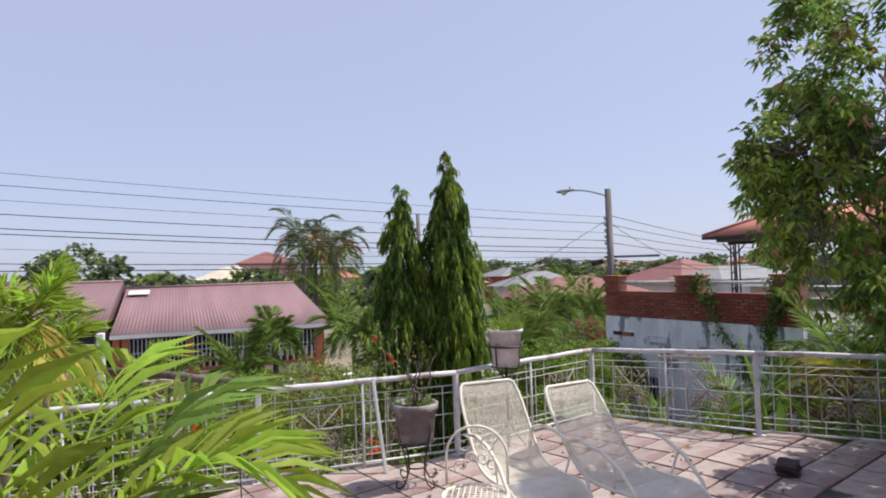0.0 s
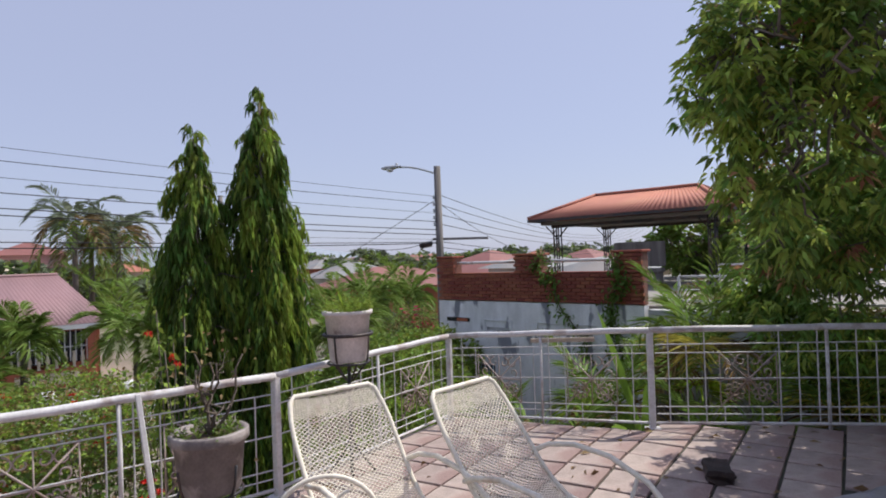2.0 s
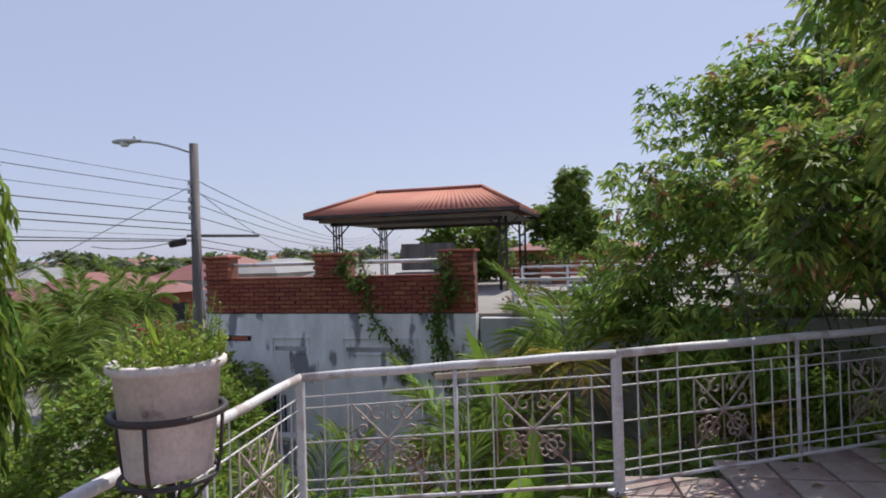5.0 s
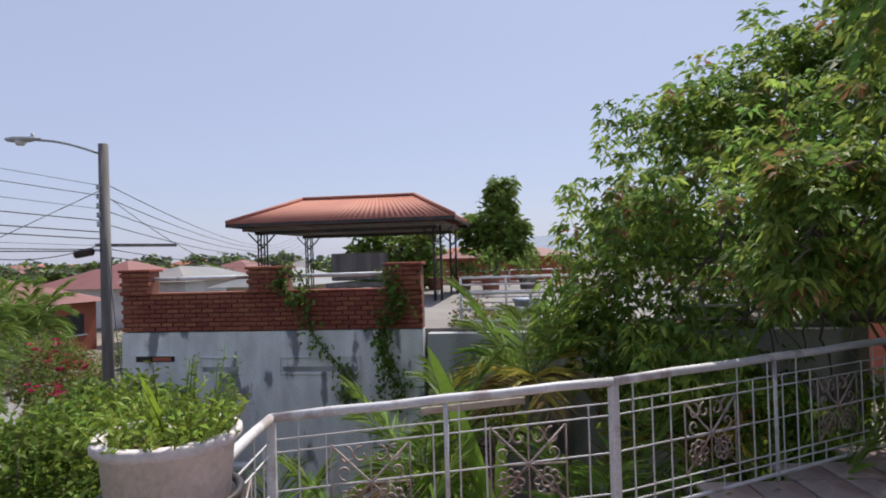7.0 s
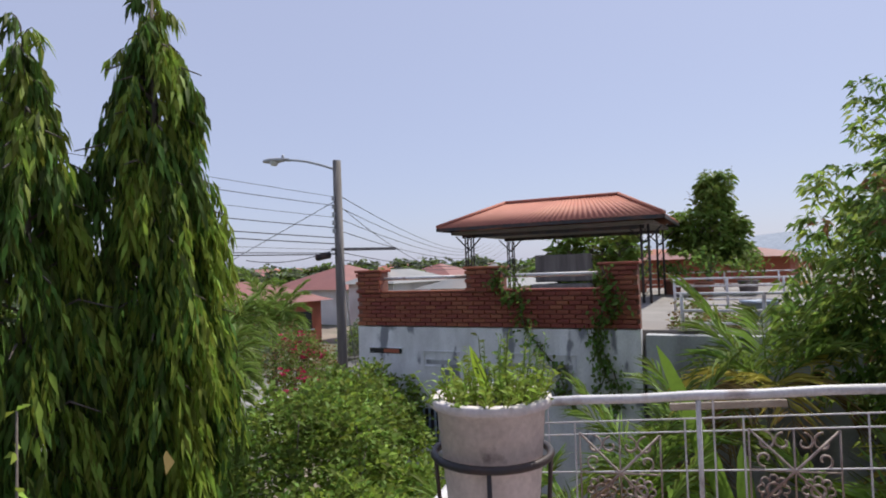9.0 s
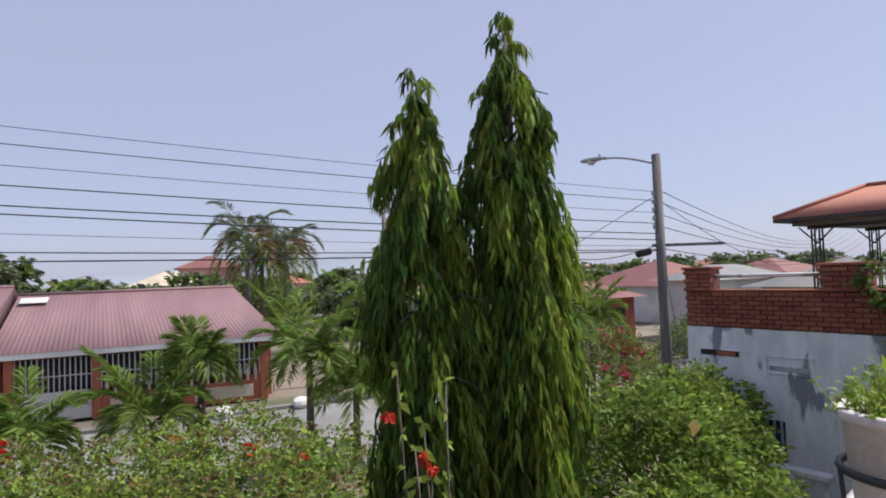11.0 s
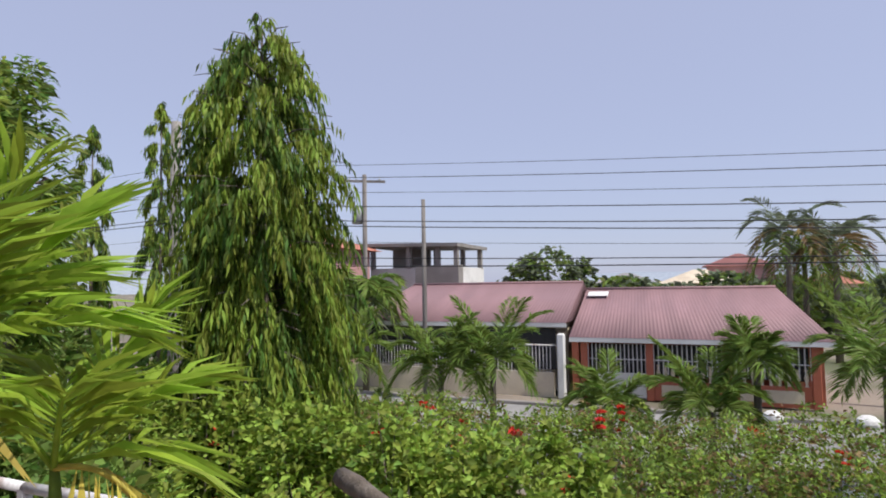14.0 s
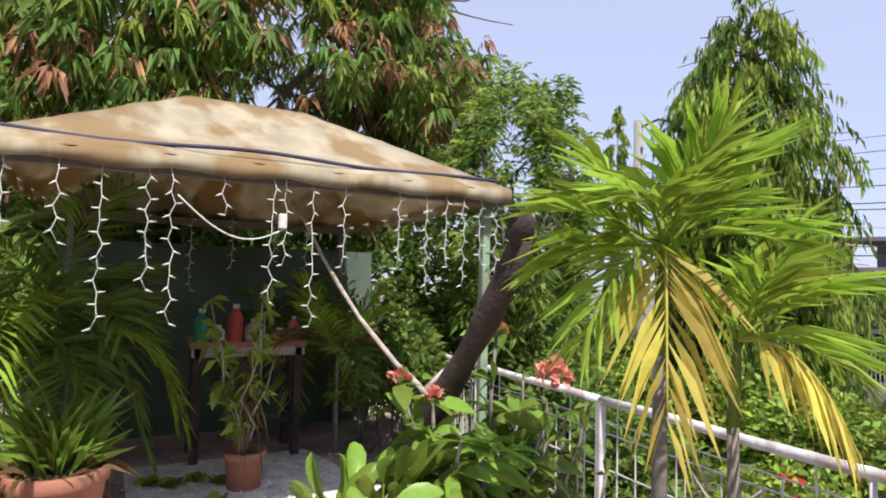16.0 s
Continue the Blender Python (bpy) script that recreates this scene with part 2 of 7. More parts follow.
# ---- mesh building ----
class Shape:
    """Gathers vertices and faces of one mesh."""

    def __init__(self):
        self.v, self.f, self.smooth = [], [], []

    def add(self, verts, faces, smooth=False):
        o = len(self.v)
        self.v.extend([tuple(p) for p in verts])
        self.f.extend([tuple(i + o for i in q) for q in faces])
        self.smooth.extend([smooth] * len(faces))
        return self

    def box(self, c, s, m=None, chamfer=0.0):
        """A box of centre c and size s; with a chamfer its twelve edges are cut."""
        bm = bmesh.new()
        bmesh.ops.create_cube(bm, size=1.0)
        for p in bm.verts:
            p.co = Vector((p.co.x * s[0], p.co.y * s[1], p.co.z * s[2]))
        if chamfer:
            bmesh.ops.bevel(bm, geom=list(bm.edges), offset=chamfer, segments=1, affect="EDGES")
        bm.verts.index_update()
        t = Matrix.Translation(c) @ m if m else Matrix.Translation(c)
        self.add([t @ p.co for p in bm.verts], [[p.index for p in q.verts] for q in bm.faces])
        bm.free()
        return self

    def tube(self, pts, r, sides=8, cap=True):
        """A round bar along pts; r is one radius or one a point."""
        pts = [Vector(p) for p in pts]
        rs = r if isinstance(r, (list, tuple)) else [r] * len(pts)
        verts, faces = [], []
        side = None
        for i, p in enumerate(pts):
            d = (pts[min(i + 1, len(pts) - 1)] - pts[max(i - 1, 0)]).normalized()
            if side is None:
                side = d.orthogonal().normalized()
            side = (side - d * side.dot(d))
            side = side.normalized() if side.length > 1e-6 else d.orthogonal().normalized()
            up = d.cross(side)
            for j in range(sides):
                a = 2 * math.pi * j / sides
                verts.append(p + (side * math.cos(a) + up * math.sin(a)) * rs[i])
        for i in range(len(pts) - 1):
            for j in range(sides):
                a, b = i * sides + j, i * sides + (j + 1) % sides
                faces.append((a, b, b + sides, a + sides))
        self.add(verts, faces, True)
        if cap:
            o = len(self.v) - len(verts)
            self.f.append(tuple(o + j for j in reversed(range(sides))))
            self.f.append(tuple(o + len(verts) - sides + j for j in range(sides)))
            self.smooth.extend([False, False])
        return self

    def lathe(self, profile, c=(0, 0, 0), sides=24, wobble=0.0):
        """Turns (radius, height) pairs about a vertical axis through c."""
        verts, faces = [], []
        for r, z in profile:
            for j in range(sides):
                a = 2 * math.pi * j / sides
                q = r * (1 + wobble * math.sin(3 * a + z * 9))
                verts.append((c[0] + q * math.cos(a), c[1] + q * math.sin(a), c[2] + z))
        for i in range(len(profile) - 1):
            for j in range(sides):
                a, b = i * sides + j, i * sides + (j + 1) % sides
                faces.append((a, b, b + sides, a + sides))
        return self.add(verts, faces, True)

    def mesh(self, name, mat):
        me = bpy.data.meshes.new(name)
        me.from_pydata(self.v, [], self.f)
        me.polygons.foreach_set("use_smooth", self.smooth)
        if mat:
            me.materials.append(mat)
        me.update()
        return me


def part(name, shape, mat, parent=None, label="", at=None):
    """One mesh object, under a thing or a part where parent is given."""
    me = shape if isinstance(shape, bpy.types.Mesh) else shape.mesh(name, mat)
    ob = new(name, me)
    if parent:
        ob.parent = parent
    if at is not None:
        ob.matrix_basis = at
    if label:
        ob["label"] = label
    return ob


def thing(name, label, category, at=None, group="", kind=""):
    ob = new(name)
    ob.empty_display_size = 0.1
    if at is not None:
        ob.matrix_basis = at
    return tagged(ob, label, category, group, kind)


def leaf_mesh(name, base, along, size, mat, width=0.3, fold=0.12, droop=0.15, rng=None):
    """Many small leaves in one mesh: each is a folded blade of four triangles from base along its direction."""
    base, along = np.asarray(base, float), np.asarray(along, float)
    n = len(base)
    rng = rng or np.random.default_rng(1)
    along = along / (np.linalg.norm(along, axis=1, keepdims=True) + 1e-9)
    ref = rng.normal(size=(n, 3))
    side = np.cross(along, ref)
    side /= np.linalg.norm(side, axis=1, keepdims=True) + 1e-9
    up = np.cross(side, along)
    up *= np.where(up[:, 2:3] < 0, -1, 1)
    s = np.broadcast_to(np.asarray(size, float).reshape(-1, 1), (n, 1))
    w = s * width * 0.5
    mid = base + along * s * 0.45
    v = np.stack([base, mid + side * w + up * fold * s, mid - side * w + up * fold * s, mid + up * 0.02 * s, base + along * s - np.array([0, 0, 1]) * droop * s], 1).reshape(-1, 3)
    tri = np.array([[0, 1, 3], [0, 3, 2], [3, 1, 4], [3, 4, 2]])
    f = (tri[None] + (np.arange(n) * 5)[:, None, None]).reshape(-1, 3)
    me = bpy.data.meshes.new(name)
    me.vertices.add(len(v))
    me.vertices.foreach_set("co", v.ravel())
    me.loops.add(f.size)
    me.loops.foreach_set("vertex_index", f.ravel().astype(np.int32))
    me.polygons.add(len(f))
    me.polygons.foreach_set("loop_start", np.arange(0, f.size, 3, dtype=np.int32))
    me.polygons.foreach_set("use_smooth", np.ones(len(f), dtype=bool))
    me.update()
    me.validate()
    me.materials.append(mat)
    return me


def oval_leaves(base, along, size, mat, width=0.4, fold=0.06, droop=0.2, rng=None, name="foliage"):
    """Larger leaves in one mesh, each an oval blade with a folded midrib and a drooping tip."""
    base, along = np.asarray(base, float), np.asarray(along, float)
    n = len(base)
    along = along / (np.linalg.norm(along, axis=1, keepdims=True) + 1e-9)
    side = np.cross(along, rng.normal(size=(n, 3)) * 0.5 + np.array([0, 0, 1.0]))
    side /= np.linalg.norm(side, axis=1, keepdims=True) + 1e-9
    up = np.cross(side, along)
    s = np.broadcast_to(np.asarray(size, float).reshape(-1, 1), (n, 1))
    sh = Shape()
    rows = []
    for k, w in ((0.0, 0.06), (0.18, 0.55), (0.38, 0.95), (0.6, 1.0), (0.82, 0.66), (1.0, 0.04)):
        c = base + along * s * k - np.array([0, 0, 1]) * s * droop * k * k
        o = side * s * width * 0.5 * w
        lift = up * s * fold * w
        rows += [c + o + lift, c, c - o + lift]
    v = np.stack(rows, 1)
    for i in range(n):
        a = len(sh.v)
        sh.v += [tuple(p) for p in v[i]]
        for j in range(5):
            q = a + 3 * j
            sh.f += [(q, q + 1, q + 4, q + 3), (q + 1, q + 2, q + 5, q + 4)]
            sh.smooth += [True, True]
    return sh.mesh(name, mat)


def joined(pairs):
    """Base points and directions of several leaf sets as two arrays."""
    return np.concatenate([p[0] for p in pairs]), np.concatenate([p[1] for p in pairs])


# ---- large structure ----
GROUND = -2.9


def floor_z(x, y):
    """The old terrace rises a little away from its outer corner."""
    k = min(1, max(0, (x - 2.8) / 1.7))
    return k * min(0.12, max(-0.05, -0.065 * (y - 0.6)))


def prism(points, z0, z1):
    s = Shape()
    n = len(points)
    s.add([(x, y, z0) for x, y in points] + [(x, y, z1) for x, y in points],
          [tuple(range(n))[::-1], tuple(range(n, 2 * n))] + [(i, (i + 1) % n, n + (i + 1) % n, n + i) for i in range(n)])
    return s


# ground, one sheet to the horizon
s = Shape()
s.add([(-900, -900, GROUND), (900, -900, GROUND), (900, 900, GROUND), (-900, 900, GROUND)], [(0, 1, 2, 3)])
tagged(part("ground", s, M_EARTH), "dusty earth with patches of dry grass", "ground", kind="structure")
s = Shape().box((0, 16.5, GROUND + 0.004), (160, 8.0, 0.03))
tagged(part("road", s, M_ROAD), "pale worn street between the gardens", "road", kind="structure")
for yy in (12.4, 20.6):
    s = Shape().box((0, yy, GROUND + 0.07), (160, 0.25, 0.16), chamfer=0.02)
    tagged(part("kerb", s, M_CONCRETE), "low weathered concrete kerb along the street", "kerb", kind="structure")

# terrace
EDGE = [(-7.0, 0.06), (2.56, 0.06), (4.67, 0.76), (5.44, -1.04), (7.28, -3.02), (9.0, -6.0), (9.0, -9.0), (-7.0, -9.0)]
part_wall = prism(EDGE, GROUND, -0.16)
tagged(part("wall_terrace", part_wall, M_WHITEWASH), "whitewashed storey that carries the roof terrace", "wall", kind="structure")
tagged(part("wall_south", Shape().box((1, -9.1, 1.3), (16, 0.2, 2.9)), M_CREAM), "plain cream house wall behind the terrace", "wall", kind="structure")


def inside(x, y, poly):
    hit = False
    for (x0, y0), (x1, y1) in zip(poly, poly[1:] + poly[:1]):
        if (y0 > y) != (y1 > y) and x < (x1 - x0) * (y - y0) / (y1 - y0) + x0:
            hit = not hit
    return hit


# bed of the floor: a fine sheet with thickness that follows the dip
s = Shape()
gx, gy = np.arange(-7.0, 9.01, 0.25), np.arange(-9.0, 0.76, 0.25)
keep = {}
for x in gx:
    for y in gy:
        if all(inside(x + dx, y + dy, EDGE) for dx in (0.01, 0.24) for dy in (0.01, 0.24)):
            q = []
            for px, py in ((x, y), (x + 0.25, y), (x + 0.25, y + 0.25), (x, y + 0.25)):
                key = (round(px, 2), round(py, 2))
                if key not in keep:
                    keep[key] = len(s.v)
                    s.v.append((px, py, floor_z(px, py) - 0.014))
                q.append(keep[key])
            s.f.append(tuple(q))
            s.smooth.append(False)
floor = part("floor", s, M_JOINT)
tagged(floor, "old terrace floor of square stained tiles with dark joints", "floor", kind="structure")
sol = floor.modifiers.new("thickness", "SOLIDIFY")
sol.thickness, sol.offset = 0.12, -1.0
tagged(part("slab_edge", prism(EDGE, -0.158, -0.075), M_CONCRETE), "weathered concrete edge of the terrace slab", "floor", kind="structure")

# ---- railing ----
UNIT_BAR = Shape().tube([(0, 0, -0.5), (0, 0, 0.5)], 1.0, 6).mesh("bar", M_WHITE)
H = 0.82


def bar(name, a, b, r, parent, mesh=None):
    """A round bar from a to b, in its parent's space."""
    a, b = Vector(a), Vector(b)
    d = b - a
    ob = new(name, mesh or UNIT_BAR)
    ob.parent = parent
    ob.matrix_basis = Matrix.LocRotScale((a + b) / 2, d.to_track_quat("Z", "Y"), (r, r, d.length))
    return ob


def spiral(c, r, turn, start, hand_sign, n=14):
    """Points of a flat scroll in the x-z plane."""
    out = []
    for i in range(n):
        k = i / (n - 1)
        a = start + hand_sign * turn * k
        q = r * (1 - 0.75 * k)
        out.append((c[0] + q * math.cos(a), c[1], c[2] + q * math.sin(a)))
    return out


def ornament_mesh():
    """A lattice square with crossed bars, a rosette ring and scrolls, 0.44 wide, in the x-z plane."""
    s = Shape()
    h = 0.215
    for sx in (-1, 1):
        s.tube([(-h * sx, 0, -h), (h * sx, 0, h)], 0.007, 5)
    for x in (-h, 0, h):
        s.tube([(x, 0, -h), (x, 0, h)], 0.0055, 5)
    s.tube([(-h, 0, 0), (h, 0, 0)], 0.0055, 5)
    for cx, cz in ((0.105, -0.1), (-0.105, -0.1)):
        ring = [(cx + 0.034 * math.cos(a), 0.006, cz + 0.034 * math.sin(a)) for a in np.linspace(0, 2 * math.pi, 13)]
        s.tube(ring, 0.0075, 5)
        for i in range(8):
            a = i * math.pi / 4
            c = (cx + 0.057 * math.cos(a), 0.004, cz + 0.057 * math.sin(a))
            s.tube([(c[0] + 0.02 * math.cos(b), c[1], c[2] + 0.02 * math.sin(b)) for b in np.linspace(a - 2.2, a + 2.2, 8)], 0.006, 4)
    for sx in (-1, 1):
        s.tube(spiral((sx * 0.14, 0.004, 0.15), 0.055, 5.5, math.pi / 2, sx), 0.0065, 4)
        s.tube(spiral((sx * 0.05, 0.004, 0.15), 0.05, 5.5, math.pi / 2, -sx), 0.0065, 4)
        s.tube(spiral((sx * 0.14, 0.004, 0.06), 0.045, 5.5, -math.pi / 2, sx), 0.0065, 4)
    return s.mesh("ornament", M_RUSTY)


ORNAMENT = ornament_mesh()
POST = Shape().box((0, 0, H / 2), (0.05, 0.05, H), chamfer=0.006).box((0, 0, 0.008), (0.12, 0.09, 0.016)).mesh("post", M_WHITE)


def railing(p0, p1, ornaments=(0.28, 0.74), last=False):
    """One panel of railing from post to post: round top rail, thin bars, scrolled ornaments."""
    a, b = Vector((*p0, floor_z(*p0) - 0.004)), Vector((*p1, floor_z(*p1) - 0.004))
    t = thing("metal_railing", "white painted steel railing panel with scrolled lattice ornaments", "railing", Matrix.Translation(a), "railing panels round the terrace")
    d = b - a
    flat = Vector((d.x, d.y, 0)).normalized()
    turn = Matrix.Rotation(math.atan2(d.y, d.x), 4, "Z")

    def at(k, z):
        return d * k + Vector((0, 0, z))
    top = Shape().tube([at(i / 6, H + (0.004 if i % 2 else -0.002)) for i in range(7)], 0.026, 10)
    part("top_rail", top, M_WHITE, t)
    part("post", POST, None, t, at=turn)
    part("bottom_rail", Shape().tube([at(0.0, 0.055), at(1, 0.055)], 0.013, 6), M_WHITE, t)
    part("middle_post", Shape().tube([at(0.5, 0.0), at(0.5, H)], 0.0135, 6), M_WHITE, t)
    if last:
        part("post", POST, None, t, at=Matrix.Translation(d) @ turn)
    for z in (0.13, 0.19, 0.42, 0.63, 0.70):
        bar("bar", at(0.015, z), at(0.985, z), 0.0052, t)
    n = max(8, round(d.length / 0.145))
    for i in range(1, n):
        k = i / n
        if abs(k - 0.5) < 0.02 or any(abs(k - o) * d.length < 0.21 for o in ornaments):
            if not any(abs(k - o) * d.length < 0.06 for o in ornaments):
                bar("bar", at(k, 0.055), at(k, 0.19), 0.0048, t)
            continue
        bar("bar", at(k, 0.055), at(k, H if i % 2 else 0.70), 0.0052, t)
    for o in ornaments:
        part("ornament", ORNAMENT, None, t, "rusty scrolled lattice", at=Matrix.Translation(at(o, 0.41)) @ turn)
    return t


RAIL = [(-8.43, 0.0), (-5.4, 0.0), (-2.37, 0.0), (0.66, 0.0), (2.56, 0.0), (4.61, 0.68), (5.34, -1.08), (7.17, -3.05), (8.9, -6.0)]
for i in range(1, len(RAIL) - 1):
    railing(RAIL[i], RAIL[i + 1], last=i == len(RAIL) - 2)

plank = thing("wooden_plank", "weathered wooden plank tied under the top rail", "plank", Matrix.Translation((5.09, -0.33, 0.80)) @ Matrix.Rotation(math.atan2(-1.76, 0.73), 4, "Z") @ Matrix.Rotation(-0.06, 4, "Y"))
part("board", Shape().box((0, 0.045, 0), (0.6, 0.02, 0.04), chamfer=0.004), M_PALEWOOD, plank)
for dx in (-0.24, 0.24):
    part("tie", Shape().tube([(dx, 0.03, 0.03), (dx, 0.0, 0.075), (dx, 0.06, 0.03), (dx, 0.05, -0.035)], 0.003, 5), M_WIRE, plank)

# ---- neighbour's wall, terrace and gazebo ----
NB = Matrix.Translation((8.353, 5.70, 0)) @ Matrix.Rotation(math.atan2(-0.982, 0.187), 4, "Z")   # neighbour's plot: x along the wall, y away from the terrace
WALL = NB @ Matrix.Translation((0, 0, 0.354)) @ Matrix.Scale(0.8, 4)
wlen = 5.36
DECK = 0.7          # height of the neighbour's roof terrace

white_wall = tagged(new("wall_neighbour", Shape().box((wlen / 2, 0.12, -1.8), (wlen, 0.24, 4.52)).mesh("wall", M_WHITEWASH)), "stained whitewashed wall under a brick parapet", "wall", kind="structure")
white_wall.matrix_basis = WALL
parapet = tagged(new("wall_parapet", Shape().box((wlen / 2, 0.13, 0.79), (wlen, 0.18, 0.64)).mesh("parapet", M_MORTAR)), "red brick parapet with square pillars and low openings", "wall", kind="structure")
parapet.matrix_basis = WALL
BRICK = Shape().box((0, 0, 0), (0.205, 0.09, 0.064), chamfer=0.006).mesh("brick", M_BRICK)
rng = random.Random(4)


def lay(x0, x1, z0, courses, y):
    for c in range(courses):
        x = x0 + (0.11 if c % 2 else 0.0)
        while x + 0.1 < x1:
            ob = new("brick", BRICK)
            ob.parent = parapet
            ob.matrix_basis = Matrix.Translation((min(x + 0.105, x1 - 0.1), y + rng.uniform(-0.006, 0.004), z0 + 0.04 + c * 0.078)) @ Matrix.Rotation(rng.uniform(-0.01, 0.01), 4, "Z")
            x += 0.217


lay(0.0, wlen, 0.475, 8, 0.03)
for x0, x1 in ((0.0, 0.55), (2.35, 3.05), (4.75, 5.36)):
    part("pillar", Shape().box(((x0 + x1) / 2, 0.15, 1.32), (x1 - x0 - 0.03, 0.3, 0.42)), M_MORTAR, parapet)
    lay(x0, x1, 1.11, 5, -0.01)
    part("pillar_cap", Shape().box(((x0 + x1) / 2, 0.15, 1.54), (x1 - x0 + 0.05, 0.42, 0.05), chamfer=0.01), M_BRICK, parapet)
for x0, x1 in ((0.55, 2.35), (3.05, 4.75)):
    part("coping", Shape().box(((x0 + x1) / 2, 0.13, 1.125), (x1 - x0, 0.26, 0.035), chamfer=0.008), M_BRICK, parapet)
    part("hand_rail", Shape().tube([(x0 - 0.02, 0.15, 1.38), (x1 + 0.02, 0.15, 1.385)], 0.035, 8), M_WHITE, parapet, "white pipe rail")
# vents, ledge and grille in the white wall
vent = thing("wall_vent", "dark vent opening with a red rim in a white wall", "vent", WALL)
# flat dark panel: the vent's inner shade as colour, no real hollow
part("recess", Shape().box((0.62, 0.0, 0.0), (0.72, 0.02, 0.1)), M_OPENINGSHADE, vent)
part("rim", Shape().box((0.62, -0.012, 0.06), (0.78, 0.03, 0.02), chamfer=0.004), M_WHITEWASH, vent)
part("red_panel", Shape().box((0.75, -0.012, 0.0), (0.34, 0.012, 0.07)), M_ORANGEWALL, vent)
for x0, x1, z in ((1.45, 2.2, -0.12), (2.9, 4.3, -0.12)):
    v = thing("wall_niche", "weathered recessed panel in a whitewashed wall", "niche", WALL)
    part("frame", Shape().box(((x0 + x1) / 2, -0.008, z + 0.14), (x1 - x0, 0.03, 0.02)).box(((x0 + x1) / 2, -0.008, z - 0.14), (x1 - x0, 0.03, 0.02)).box((x0, -0.008, z), (0.02, 0.03, 0.3)).box((x1, -0.008, z), (0.02, 0.03, 0.3)), M_WHITEWASH, v)
    part("panel", Shape().box(((x0 + x1) / 2, -0.003, z - 0.06), (x1 - x0 - 0.1, 0.012, 0.08)), M_GREYWALL, v)
gr = thing("window_grille", "blue-grey barred window low in a white wall", "window", WALL)
# flat dark panel paints the shade behind the window bars
part("recess", Shape().box((0.95, -0.004, -1.48), (1.5, 0.02, 0.86)), M_OPENINGSHADE, gr)
for i in range(13):
    part("bar", Shape().box((0.24 + i * 0.118, -0.03, -1.48), (0.03, 0.03, 0.88)), M_BLUEPAINT, gr)
part("sill", Shape().box((0.95, -0.03, -1.95), (1.7, 0.12, 0.07), chamfer=0.01), M_WHITEWASH, gr)

bal = thing("balustrade", "white turned balustrade on a blue-painted base", "balustrade", NB @ Matrix.Translation((0.1, -0.5, 0)))
part("base", Shape().box((0.95, 0, -2.13), (2.1, 0.16, 1.54)), M_BLUEPAINT, bal)
part("hand_rail", Shape().box((0.95, 0, -0.94), (2.1, 0.16, 0.09), chamfer=0.02), M_WHITE, bal)
part("pillar", Shape().box((-0.16, 0, -1.65), (0.16, 0.18, 2.5), chamfer=0.01), M_PALEWALL, bal, "pale square end pillar")
BALUSTER = Shape().lathe([(0.045, 0), (0.045, 0.03), (0.025, 0.05), (0.055, 0.14), (0.047, 0.19), (0.024, 0.26), (0.024, 0.29), (0.043, 0.32), (0.043, 0.38)], sides=10).mesh("baluster", M_WHITE)
for i in range(13):
    part("baluster", BALUSTER, None, bal, at=Matrix.Translation((0.06 + i * 0.155, 0, -1.365)))

# grey return wall, the neighbour's terrace slab and rails
ret = tagged(part("wall_return", Shape().box((6.95, 0.1, (GROUND + 0.66) / 2), (5.2, 0.2, 0.66 - GROUND)), M_GREYWALL), "mouldy grey garden wall below the neighbour's terrace", "wall", kind="structure")
ret.matrix_basis = NB
deck = tagged(part("neighbour_terrace", Shape().box((5.0, 6.3, (GROUND + DECK) / 2), (9.6, 12.1, DECK - GROUND)), M_CONCRETE), "pale concrete roof terrace of the neighbour", "terrace", kind="structure")
deck.matrix_basis = NB


def pipe_fence(p0, p1, z, n, levels):
    t = thing("pipe_fence", "thin white pipe fence along the neighbour's terrace", "fence", group="fences on the neighbour's terrace")
    a, b = Vector((*p0, z)), Vector((*p1, z))
    for i in range(n + 1):
        p = a.lerp(b, i / n)
        part("post", Shape().tube([p, p + Vector((0, 0, levels[-1]))], 0.022, 6), M_WHITE, t)
    for lv in levels:
        part("rail", Shape().tube([a + Vector((0, 0, lv)), b + Vector((0, 0, lv))], 0.018, 6), M_WHITE, t)


pipe_fence((9.4, 1.03), (9.94, -2.6), DECK, 4, (0.1, 0.26, 0.47))
pipe_fence((11.25, -2.5), (19.2, -1.5), DECK, 7, (0.17, 0.34, 0.51))
pipe_fence((12.42, 1.94), (13.08, -2.2), DECK, 5, (0.1, 0.2, 0.31, 0.43, 0.56))
pipe_fence((19.2, 6.5), (20.0, -1.4), DECK, 6, (0.17, 0.34, 0.51))

# gazebo with a hipped sheet roof
GL, GD, GE, GR = 5.12, 4.0, 2.54, 3.21          # eave length, depth, eave and ridge heights
gaz = thing("gazebo", "open gazebo with a terracotta hipped sheet-metal roof on dark posts", "gazebo", Matrix.Translation((12.9, 7.5, 0)) @ Matrix.Rotation(math.atan2(-0.982, 0.187), 4, "Z"))


